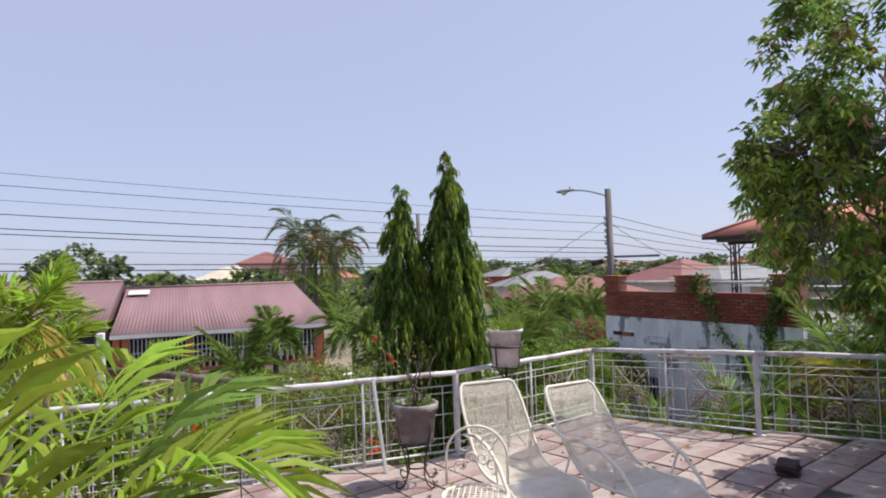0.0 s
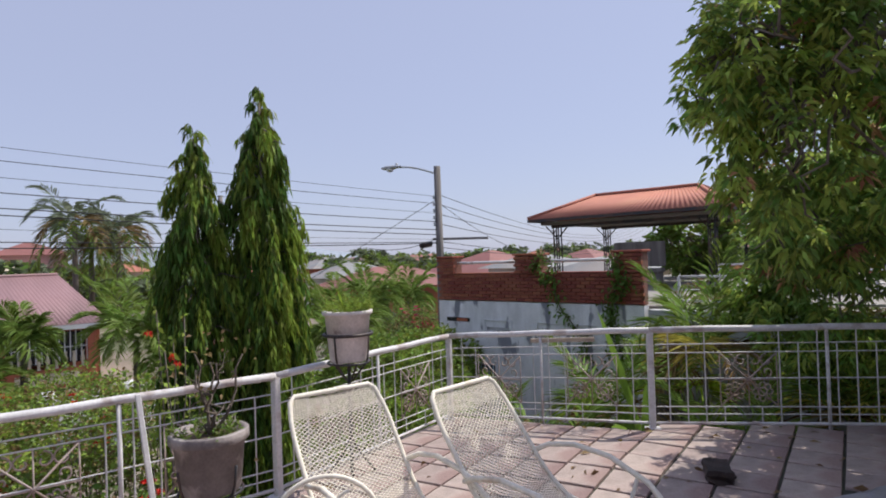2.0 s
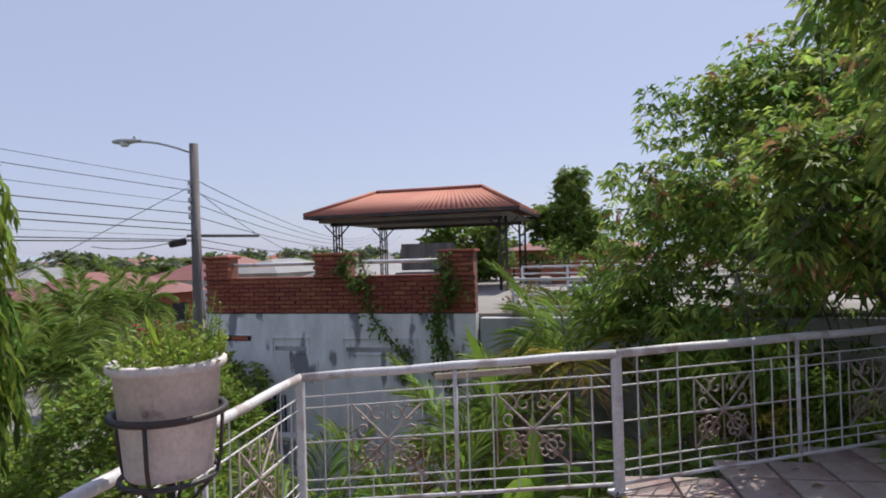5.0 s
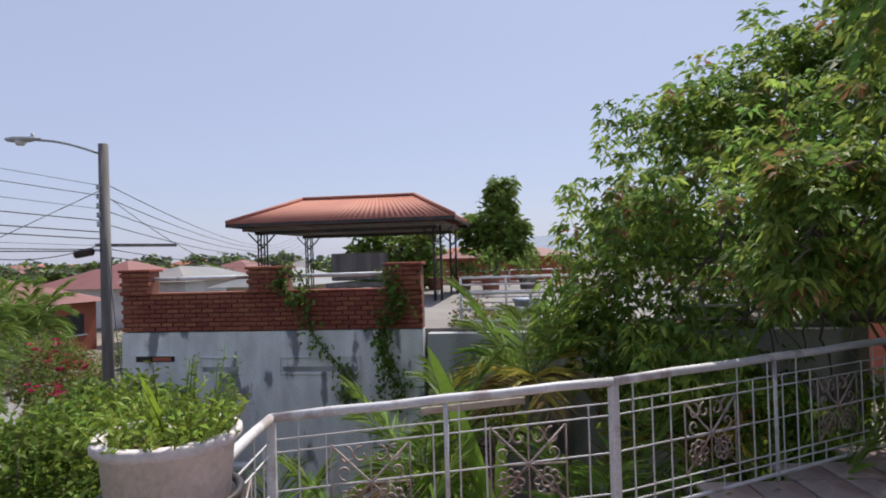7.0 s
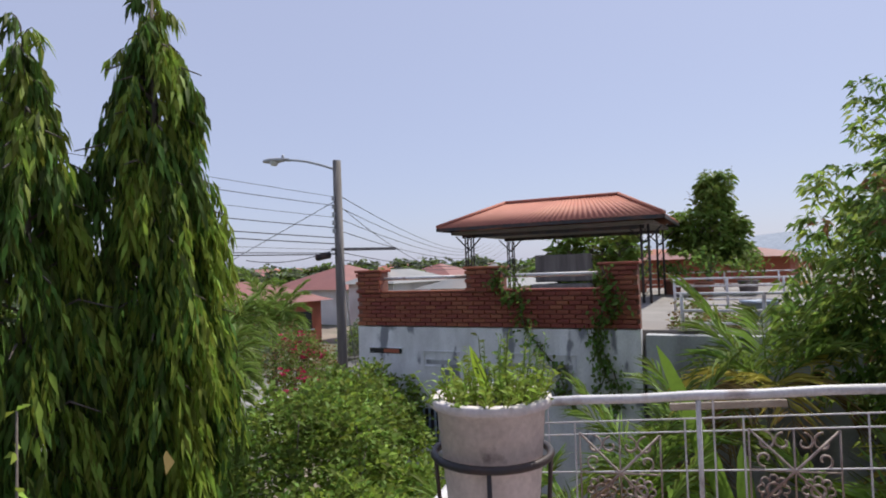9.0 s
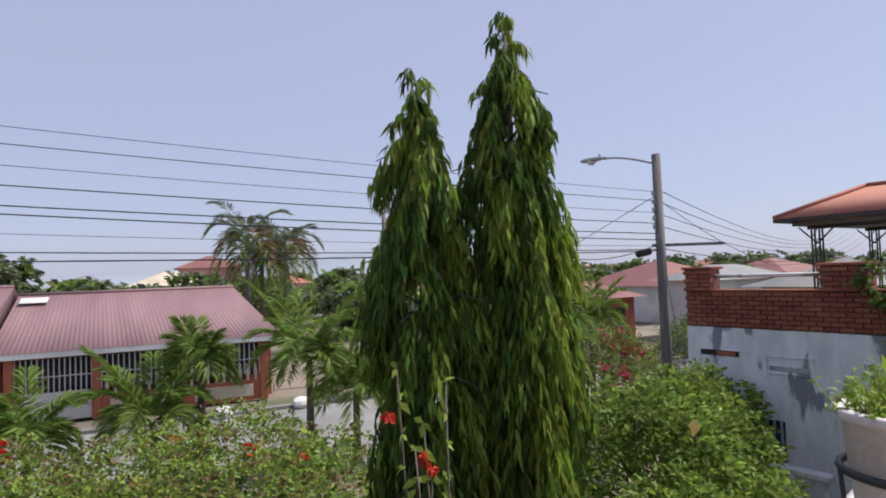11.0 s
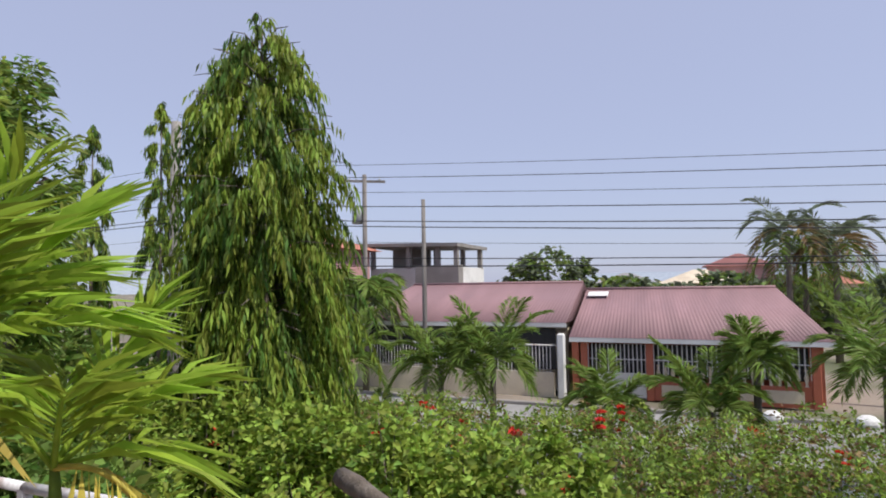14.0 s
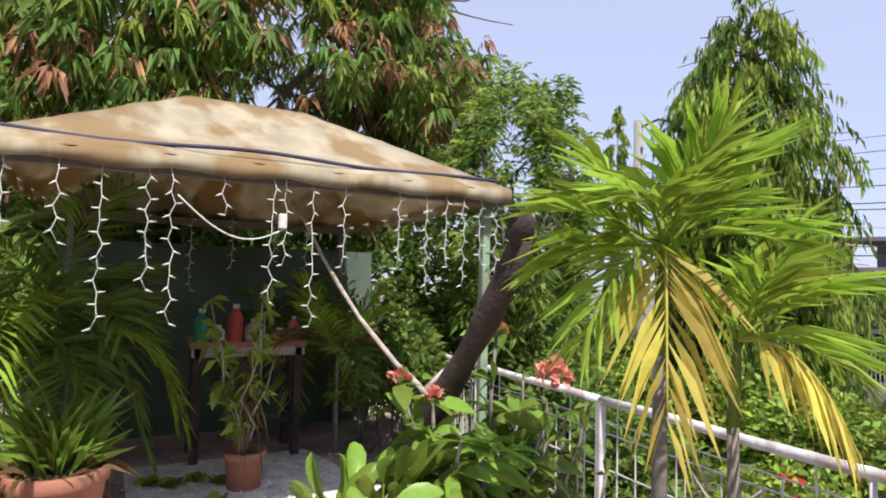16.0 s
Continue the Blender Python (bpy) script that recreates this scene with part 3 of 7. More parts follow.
def corrugated(a, b, c, d, pitch=0.13, height=0.018):
    """A corrugated sheet between the eave a-b and the ridge d-c, waves running up the slope."""
    a, b, c, d = (Vector(p) for p in (a, b, c, d))
    n = max(4, int((b - a).length / (pitch / 4)))
    nm = (b - a).cross(d - a).normalized()
    s = Shape()
    verts, faces = [], []
    for i in range(n + 1):
        k = i / n
        off = nm * height * math.sin(k * (b - a).length / pitch * 2 * math.pi)
        e = a.lerp(b, k)
        # above the eave the sheet is cut by the hips
        r = d.lerp(c, k)
        verts += [e + off, r + off * 0.6]
    for i in range(n):
        faces.append((2 * i, 2 * i + 2, 2 * i + 3, 2 * i + 1))
    s.add(verts, faces, True)
    o = len(s.v)
    return s


R0, R1 = (1.04, GD / 2, GR), (3.92, GD / 2, GR)
C00, C10, C11, C01 = (0, 0, GE), (GL, 0, GE), (GL, GD, GE), (0, GD, GE)
for q in ((C00, C10, R1, R0), (C11, C01, R0, R1), (C10, C11, R1, R1), (C01, C00, R0, R0)):
    ob = part("roof_sheet", corrugated(*q), M_TERRACOTTA_METAL, gaz)
    so = ob.modifiers.new("thickness", "SOLIDIFY")
    so.thickness = 0.012
for a, b in ((R0, R1), (C00, R0), (C10, R1), (C01, R0), (C11, R1)):
    part("ridge_cap", Shape().tube([Vector(a) + Vector((0, 0, 0.03)), Vector(b) + Vector((0, 0, 0.03))], 0.045, 6), M_TERRACOTTA_METAL, gaz)
for a, b in ((C00, C10), (C10, C11), (C11, C01), (C01, C00)):
    part("fascia", Shape().box(((a[0] + b[0]) / 2, (a[1] + b[1]) / 2, GE - 0.045), (abs(b[0] - a[0]) + 0.03, abs(b[1] - a[1]) + 0.03, 0.075)), M_DARKSTEEL, gaz)
part("soffit", Shape().box((GL / 2, GD / 2, GE - 0.13), (GL - 0.5, GD - 0.5, 0.08)), M_PALMSTEM, gaz)
part("eave_beam", Shape().box((GL / 2, 0.5, GE - 0.2), (GL - 0.9, 0.08, 0.1)), M_DARKSTEEL, gaz)
part("eave_beam", Shape().box((GL / 2, GD - 0.5, GE - 0.2), (GL - 0.9, 0.08, 0.1)), M_DARKSTEEL, gaz)
for px, py in ((0.62, 0.5), (GL - 0.45, 0.5), (0.62, GD - 0.5), (GL - 0.45, GD - 0.5)):
    post = thing("post", "", "")
    post.parent = gaz
    for dx in (-0.075, 0.075):
        for dy in (-0.075, 0.075):
            part("upright", Shape().tube([(px + dx, py + dy, DECK), (px + dx, py + dy, GE - 0.1)], 0.02, 6), M_DARKSTEEL, post)
    for i in range(7):
        z = DECK + 0.1 + i * 0.22
        part("brace", Shape().tube([(px - 0.075, py - 0.075, z), (px + 0.075, py - 0.075, z + 0.22)], 0.01, 4), M_DARKSTEEL, post)
    for sx in (-1, 1):
        part("bracket", Shape().tube([(px, py, GE - 0.55), (px + 0.35 * sx, py, GE - 0.2)], 0.018, 6), M_DARKSTEEL, post)
box = thing("storage_box", "weathered grey-brown wooden bench back under the gazebo", "bench", NB @ Matrix.Translation((1.95, 5.3, 0)))
part("panel", Shape().box((0, 0.1, 1.5), (1.3, 0.1, 0.62), chamfer=0.02), M_POLE, box)
part("seat", Shape().box((0, -0.15, 1.1), (1.3, 0.5, 0.1), chamfer=0.02), M_POLE, box)
for xx in (-0.55, 0.55):
    part("leg", Shape().box((xx, -0.1, 0.89), (0.07, 0.42, 0.38)), M_POLE, box)
crate = thing("planter_box", "blue plastic planter box on the neighbour's terrace", "planter")
part("box", Shape().lathe([(0.16, 0), (0.22, 0.3), (0.24, 0.3), (0.24, 0.33), (0.2, 0.33), (0.18, 0.2)], sides=4), M_BLUEPAINT, crate, at=Matrix.Translation((10.35, 0.3, DECK)))


# ---- street poles and cables ----
def pole(name, label, p, z0, z1, r0=0.13, r1=0.1, mat=None, cat="utility pole"):
    t = thing(name, label, cat, Matrix.Translation((p[0], p[1], z0)))
    part("shaft", Shape().tube([(0, 0, 0), (0.01, 0, (z1 - z0) * 0.5), (0, 0, z1 - z0)], [r0, (r0 + r1) / 2, r1], 12), mat or M_POLE, t)
    return t


LP = (10.23, 8.053)
lamp = pole("street_lamp", "weathered wooden pole with a street lamp on a curved arm", LP, GROUND, 3.92, 0.115, 0.085, None, "street lamp")
adir = Vector((-0.59, 1.56, 0)).normalized()
top = 3.92 - GROUND
arm = [Vector((0, 0, top - 0.2)) + adir * k * 1.18 + Vector((0, 0, 0.3 * math.sin(k * 1.5))) for k in np.linspace(0, 1, 9)]
part("arm", Shape().tube(arm, 0.024, 8), M_LAMPGREY, lamp)
head = arm[-1]
hd = Shape()
for k, r in ((0, 0.04), (0.1, 0.07), (0.25, 0.105), (0.45, 0.11), (0.58, 0.07), (0.62, 0.02)):
    hd.v += [tuple(head + adir * (k - 0.05) + Vector((-adir.y, adir.x, 0)) * r * math.cos(a) + Vector((0, 0, r * 0.55 * math.sin(a) + 0.02))) for a in np.linspace(0, 2 * math.pi, 13)[:-1]]
for i in range(5):
    for j in range(12):
        hd.f.append((i * 12 + j, i * 12 + (j + 1) % 12, (i + 1) * 12 + (j + 1) % 12, (i + 1) * 12 + j))
        hd.smooth.append(True)
lh = part("lamp_head", hd, M_LAMPGREY, lamp)
part("bowl", Shape().lathe([(0.005, -0.1), (0.06, -0.09), (0.095, -0.04), (0.1, 0.0)], tuple(head + adir * 0.3), 12), M_GLASSY, lh, "pale glass bowl")
part("photocell", Shape().lathe([(0.03, 0.0), (0.03, 0.06), (0.0, 0.065)], tuple(head + adir * 0.08 + Vector((0, 0, 0.06))), 8), M_LAMPGREY, lh)
part("cross_arm", Shape().box((0.55, -0.2, top - 1.86), (1.5, 0.06, 0.06), Matrix.Rotation(-0.35, 4, "Z")), M_POLE, lamp)
for i in range(5):
    part("insulator", Shape().lathe([(0.02, 0), (0.045, 0.03), (0.02, 0.05), (0.045, 0.08), (0.015, 0.1)], (-0.11, 0.02, top - 0.85 - i * 0.17), 8), M_LAMPGREY, lamp)
part("junction_box", Shape().lathe([(0.0, -0.2), (0.07, -0.17), (0.075, 0.15), (0.0, 0.2)], (0, 0, 0), 10), M_DARKSTEEL, lamp, at=Matrix.Translation((-0.35, 0.1, top - 2.0)) @ Matrix.Rotation(1.4, 4, "Y"))

pl = pole("utility_pole", "tall concrete utility pole behind a weeping tree", (-11.2, 9.0), GROUND, 5.9, 0.16, 0.115, M_CONCRETE)
part("arm", Shape().tube([(0.05, 0, 8.6), (0.5, 0.2, 8.75), (0.9, 0.3, 8.6)], 0.03, 6), M_DARKSTEEL, pl)
for i in range(7):
    part("insulator", Shape().lathe([(0.02, 0), (0.05, 0.03), (0.02, 0.05), (0.05, 0.08), (0.015, 0.1)], (0.17, 0, 8.0 - i * 0.32), 8), M_LAMPGREY, pl)
pole("utility_pole", "thin wooden utility pole beside the street", (-9.62, 20.16), GROUND, 5.26, 0.11, 0.08)
pm = pole("utility_pole", "thin wooden utility pole with a meter box", (9.8, 23.92), -3.0, 4.8, 0.13, 0.1)
part("meter_box", Shape().box((0.0, -0.18, 2.2), (0.3, 0.2, 0.45), chamfer=0.02), M_LAMPGREY, pm)
pole("utility_pole", "thin wooden utility pole beside the street", (11.6, 25.6), -3.0, 4.3, 0.1, 0.08)
pf = pole("utility_pole", "power pole with a crossarm and a transformer drum", (-15.3, 25.1), GROUND, 7.6, 0.15, 0.115)
part("cross_arm", Shape().box((0, 0, 10.15), (2.2, 0.1, 0.12), Matrix.Rotation(0.6, 4, "Z")), M_POLE, pf)
part("transformer", Shape().lathe([(0.0, 0), (0.3, 0.02), (0.3, 0.8), (0.26, 0.88), (0.0, 0.9)], (-0.42, 0, 7.9), 14), M_LAMPGREY, pf, "pale grey transformer drum")
for dx in (-0.8, 0.0, 0.8):
    part("insulator", Shape().lathe([(0.03, 0), (0.06, 0.05), (0.03, 0.1), (0.02, 0.2)], (dx * 0.85, dx * 0.5, 10.2), 8), M_LAMPGREY, pf)


def cable(a, b, sag, r, label="black overhead cable between street poles"):
    a, b = Vector(a), Vector(b)
    pts = [a.lerp(b, i / 24) - Vector((0, 0, sag * 4 * (i / 24) * (1 - i / 24))) for i in range(25)]
    tagged(part("overhead_cable", Shape().tube(pts, r, 5), M_WIRE), label, "cable", "overhead cables")


# each cable: its height over the hedge's far end and over its near end, and its radius
for zl, zr, r in ((4.21, 3.515, 0.005), (3.95, 3.3, 0.007), (3.64, 3.03, 0.005), (3.35, 2.785, 0.009), (3.05, 2.54, 0.01), (2.94, 2.42, 0.01), (2.62, 2.22, 0.004), (2.3, 2.05, 0.009), (2.14, 1.97, 0.011)):
    k = (zl - zr) / 9.17
    cable((10.23, 8.05, zr - k * 6.2 + 0.1), (-11.2, 9.0, zl + k * 6.06 + 0.1), 0.13, r)
    cable((-11.2, 9.0, zl + k * 6.06 + 0.1), (-45, 10.5, zl + k * 6.06 + 0.9), 0.4, r)
for i, zc in enumerate((3.2, 2.95, 2.7, 2.45, 2.0, 1.85)):
    cable((10.23, 8.05, zc), (46, 27 - i * 0.5, 2.6 + zc * 0.35), 0.9, 0.009)
cable((10.23, 8.05, 3.1), (7.9, 12.6, 0.6), 0.0, 0.007, "slanting stay wire of a street pole")
cable((10.23, 8.05, 3.0), (13.2, 7.9, 1.6), 0.12, 0.007, "slanting service wire from a street pole")
cable((10.2, 8.0, 2.2), (8.6, 5.75, -1.6), 0.2, 0.007, "slanting stay wire of a street pole")
cable((10.23, 8.05, 2.1), (9.2, 9.8, 1.9), 0.15, 0.008, "drooping loop of cable on a street pole")


# ---- houses across the street and the town behind ----
def gable_house(name, label, x0, x1, y0, y1, z0, eave, ridge, wall_mat, roof_mat, over=0.5, hip_right=0.0, hip_left=0.0, corr=True):
    """A low house with its ridge along x: walls, two roof slopes, gables, fascia."""
    t = thing(name, label, "house")
    part("wall", Shape().box(((x0 + x1) / 2, (y0 + y1) / 2 + 0.6, (z0 + eave) / 2), (x1 - x0 - 0.4, y1 - y0 - 1.6, eave - z0)), wall_mat, t)
    ym = (y0 + y1) / 2
    ra, rb = Vector((x0 + hip_left, ym, ridge)), Vector((x1 - hip_right, ym, ridge))
    e = [Vector((x0, y0, eave)), Vector((x1, y0, eave)), Vector((x1, y1, eave)), Vector((x0, y1, eave))]
    sheets = [(e[0], e[1], rb, ra), (e[2], e[3], ra, rb), (e[1], e[2], rb, rb), (e[3], e[0], ra, ra)]
    for q in sheets:
        ob = part("roof_slope", corrugated(*q, pitch=0.15 if corr else 0.6, height=0.01 if corr else 0.004), roof_mat, t)
        so = ob.modifiers.new("thickness", "SOLIDIFY")
        so.thickness = 0.03
    part("fascia", Shape().box(((x0 + x1) / 2, y0 + 0.03, eave - 0.1), (x1 - x0, 0.05, 0.18)), M_PALEWALL, t)
    part("ridge_cap", Shape().tube([ra + Vector((0, 0, 0.02)), rb + Vector((0, 0, 0.02))], 0.07, 6), roof_mat, t)
    return t


hr = gable_house("house", "single-storey house with a faded red sheet roof and barred porch", -4.25, 4.98, 22.4, 31.6, GROUND, -0.44, 1.42, M_ORANGEWALL, M_PINKROOF, hip_right=1.3, hip_left=0.0)
hl = gable_house("house", "long single-storey house with a faded red sheet roof", -14.8, -4.4, 22.6, 31.4, GROUND, 0.12, 1.76, M_CREAM, M_PINKROOF, hip_left=1.4)
# porch fronts: low walls, pillars, bars, gates
for k, (x0, x1, gate) in enumerate(((-3.55, -1.35, True), (-1.05, 1.35, False), (1.65, 4.2, False))):
    if gate:
        g = part("gate", Shape().box(((x0 + x1) / 2, 22.7, -2.3), (x1 - x0, 0.06, 0.95)), M_PALEWALL, hr, "white sheet gate")
    else:
        g = part("low_wall", Shape().box(((x0 + x1) / 2, 22.75, -2.45), (x1 - x0, 0.16, 0.75)), M_ORANGEWALL, hr)
        part("panel", Shape().box(((x0 + x1) / 2, 22.66, -2.45), (x1 - x0 - 0.5, 0.03, 0.45), chamfer=0.01), M_CREAM, g)
        for i in range(9):
            xb = x0 + 0.15 + (x1 - x0 - 0.3) * i / 8
            part("baluster", Shape().lathe([(0.07, 0), (0.04, 0.1), (0.08, 0.3), (0.04, 0.5), (0.07, 0.6)], (xb, 22.75, -2.08), 6), M_CREAM, g)
    n = 14
    for i in range(n + 1):
        xb = x0 + (x1 - x0) * i / n
        bar("window_bar", (xb, 22.72, -1.85), (xb, 22.72, -0.7), 0.022, hr)
    bar("window_bar", (x0, 22.72, -1.3), (x1, 22.72, -1.3), 0.02, hr)
    # dark sheet behind the bars paints the porch's shade
    part("dark_opening", Shape().box(((x0 + x1) / 2, 23.15, -1.35), (x1 - x0, 0.04, 1.2)), M_OPENINGSHADE, hr)
for xb in (-4.05, -3.7, -1.2, 1.5, 4.35):
    part("pillar", Shape().box((xb, 22.75, -1.7), (0.28, 0.28, 2.3), chamfer=0.02), M_ORANGEWALL, hr)
part("boundary_post", Shape().box((-4.55, 22.3, -1.6), (0.3, 0.3, 2.6), chamfer=0.05), M_PALEWALL, hl, "white boundary post")
part("front_wall", Shape().box((-9.6, 22.5, -2.4), (9.4, 0.18, 1.0)), M_CREAM, hl)
# long dark sheet in place of the shade under the eave
part("dark_porch", Shape().box((-9.6, 22.95, -1.0), (9.4, 0.05, 1.7)), M_OPENINGSHADE, hl)
for i in range(62):
    xb = -14.2 + i * 0.15
    bar("fence_bar", (xb, 22.5, -1.9), (xb, 22.5, -0.75), 0.02, hl)
part("fence_rail", Shape().tube([(-14.2, 22.5, -0.8), (-4.8, 22.5, -0.8)], 0.03, 6), M_WHITE, hl)
skyl = part("roof_patch", Shape().box((-3.6, 26.2, 1.22), (0.9, 0.5, 0.03), Matrix.Rotation(0.38, 4, "X")), M_PALEWALL, hr, "pale translucent sheet let into the roof")

# unfinished concrete building
ub = thing("unfinished_building", "unfinished grey concrete building with bare columns and flat slab", "building")
part("lower_wall", Shape().box((-16.6, 36, 0.0), (6.4, 5, 5.8)), M_PALEWALL, ub)
part("balcony", Shape().box((-14.6, 33.2, 2.4), (3.0, 0.8, 1.2)), M_CONCRETE, ub)
part("roof_slab", Shape().box((-16.9, 35.8, 4.4), (7.4, 5.8, 0.22), Matrix.Rotation(0.03, 4, "Y")), M_CONCRETE, ub)
for xc in (-19.6, -16.9, -14.8, -13.5):
    for yc in (33.5, 38):
        part("column", Shape().box((xc, yc, 3.6), (0.3, 0.3, 1.5), chamfer=0.02), M_CONCRETE, ub)
part("inner_wall", Shape().box((-18.4, 37, 3.6), (3, 0.2, 1.4)), M_CONCRETE, ub)


def block(name, label, c, size, wall_mat, roof_mat, roof="hip", rows=1, cols=3):
    """A distant house: walls, hipped or flat roof, window openings."""
    x, y, z = c
    sx, sy, sz = size
    t = thing(name, label, "house", Matrix.Translation((x, y, z)), "town houses")
    part("wall", Shape().box((0, 0, sz / 2), (sx, sy, sz)), wall_mat, t)
    if roof == "hip":
        o, rz = 0.6, sz + min(sx, sy) * 0.22
        e = [(-sx / 2 - o, -sy / 2 - o, sz), (sx / 2 + o, -sy / 2 - o, sz), (sx / 2 + o, sy / 2 + o, sz), (-sx / 2 - o, sy / 2 + o, sz)]
        k = max(0.0, (sx - sy) / 2)
        r = [(-k - 0.3, 0, rz), (k + 0.3, 0, rz)]
        s = Shape().add(e + r, [(0, 1, 5, 4), (1, 2, 5), (2, 3, 4, 5), (3, 0, 4), (3, 2, 1, 0)])
        part("roof", s, roof_mat, t)
    else:
        part("roof", Shape().box((0, 0, sz + 0.12), (sx + 0.5, sy + 0.5, 0.24)), roof_mat, t)
    for i in range(cols):
        for j in range(rows):
            wx = -sx / 2 + sx * (i + 0.5) / cols
            # flat near-black pane: the unlit room is put into its colour
            w = part("window", Shape().box((wx, -sy / 2 - 0.01, 1.5 + j * 2.8), (sx / cols * 0.4, 0.06, 1.1)), M_OPENINGSHADE, t)
            part("sill", Shape().box((wx, -sy / 2 - 0.06, 0.9 + j * 2.8), (sx / cols * 0.5, 0.14, 0.08)), M_PALEWALL, w)
    return t


block("house", "pink two-storey house with a low red roof", (6.0, 90, GROUND), (8, 8, 6.6), M_PINKWALL, M_REDROOF, rows=2, cols=4)
block("house", "low cream house beside a taller pink one", (1.0, 84, GROUND), (9, 8, 4.4), M_CREAM, M_CREAM)
block("house", "pale blue house with a white hipped roof", (-6.0, 62, GROUND), (4.6, 5, 4.6), M_BLUEPAINT, M_GREYROOF)
block("house", "house with an orange tiled roof", (20.5, 50, GROUND), (6, 6, 3.4), M_PALEWALL, M_TERRACOTTA_METAL)
block("house", "house with a dull red sheet roof", (23.5, 31, GROUND), (8, 6, 2.7), M_ORANGEWALL, M_REDROOF)
block("house", "house with a zinc sheet roof", (29, 46, GROUND), (7, 6, 3.0), M_PALEWALL, M_GREYROOF)
block("house", "red house with a terracotta roof on the next terrace", (25.6, 3.9, GROUND), (2.6, 4.9, 4.5), M_ORANGEWALL, M_REDROOF)
block("house", "house with a terracotta roof beyond the garden tree", (30, -7, GROUND), (7, 7, 3.9), M_ORANGEWALL, M_PINKROOF)
block("house", "low house with a pale green sheet roof", (27, 15, GROUND), (5, 3.5, 3.5), M_CREAM, M_GREYROOF)
block("house", "low house with a white sheet roof", (33, 26, GROUND), (6, 4, 3.6), M_PALEWALL, M_GREYROOF)
block("house", "orange house beside the utility pole", (-22.5, 29, GROUND), (7, 6, 6.9), M_PINKWALL, M_TERRACOTTA_METAL, rows=2)
trng = random.Random(11)
roofs_far = (M_REDROOF, M_PINKROOF, M_GREYROOF, M_TERRACOTTA_METAL, M_GREYROOF)
for i in range(46):
    a = radians(trng.uniform(8, 128))
    dist = trng.uniform(55, 170)
    px, py = 1 + dist * math.cos(a), -1 + dist * math.sin(a)
    if abs(px - 4) < 9 and py < 100:
        continue
    block("house", "distant low town house with a sheet roof", (px, py, GROUND), (trng.uniform(7, 13), trng.uniform(6, 10), trng.uniform(2.8, 4.0)), trng.choice((M_PALEWALL, M_CREAM, M_PINKWALL, M_ORANGEWALL)), trng.choice(roofs_far), cols=trng.choice((2, 3, 4)))
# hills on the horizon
# distance haze is painted in as a pale blue-grey base colour
M_HILL = material("haze_tinted_hill", (0.3, 0.34, 0.4), 1.0, spread=0.08, scale=0.01, fine=0.3, bump=0.0, spec=0.0)
s = Shape()
n = 90
for i in range(n + 1):
    a = radians(-20 + 200 * i / n)
    h = 12 + 9 * math.sin(a * 5 + 1) + 14 * math.exp(-((math.degrees(a) - 72) / 7) ** 2) + 8 * math.exp(-((math.degrees(a) - 14) / 9) ** 2) + 3 * math.sin(a * 23) + 2 * noise.noise((a * 30, 0, 0))
    for d, z in ((690, GROUND - 1), (760, max(3, h)), (850, GROUND - 1)):
        s.v.append((d * math.cos(a), d * math.sin(a), z))
for i in range(n):
    for j in range(2):
        s.f.append((i * 3 + j, i * 3 + 3 + j, i * 3 + 4 + j, i * 3 + 1 + j))
        s.smooth.append(True)
tagged(part("backdrop", s, M_HILL), "low hills beyond the town with haze painted into their colour", "hills", kind="structure")


# ---- plants ----
def shell_points(r, n, centre, radii, lumps=14, inner=0.55):
    """Leaf bases gathered in lumps through an uneven ellipsoid, denser outside; with directions outward."""
    c, q = np.array(centre, float), np.array(radii, float)
    d = r.normal(size=(lumps * 12, 3))
    d /= np.linalg.norm(d, axis=1, keepdims=True)
    lump = d * (r.uniform(inner, 1.0, size=(len(d), 1)) ** 0.5)
    pick = r.integers(0, len(lump), n)
    p = lump[pick] + np.clip(r.normal(size=(n, 3)) * 0.085, -0.13, 0.13)
    return c + p * q, p


def twig_points(r, tips, per, spread, length):
    """Leaves in whorls round the twig tips, pointing away from the twig."""
    n = len(tips)
    ang = r.uniform(0, 2 * math.pi, (n, per))
    lift = r.uniform(-0.7, 0.5, (n, per))
    d = np.stack([np.cos(ang), np.sin(ang), lift], 2)
    b = tips[:, None, :] + d * 0.02 + r.normal(size=(n, per, 3)) * spread
    return b.reshape(-1, 3), d.reshape(-1, 3)


def limb(s, a, b, r0, r1, bend, r):
    a, b = Vector(a), Vector(b)
    pts = []
    for i in range(7):
        k = i / 6
        pts.append(a.lerp(b, k) + Vector(r.normal(size=3)) * bend * math.sin(k * math.pi))
    s.tube(pts, [r0 + (r1 - r0) * i / 6 for i in range(7)], 8)
    return pts


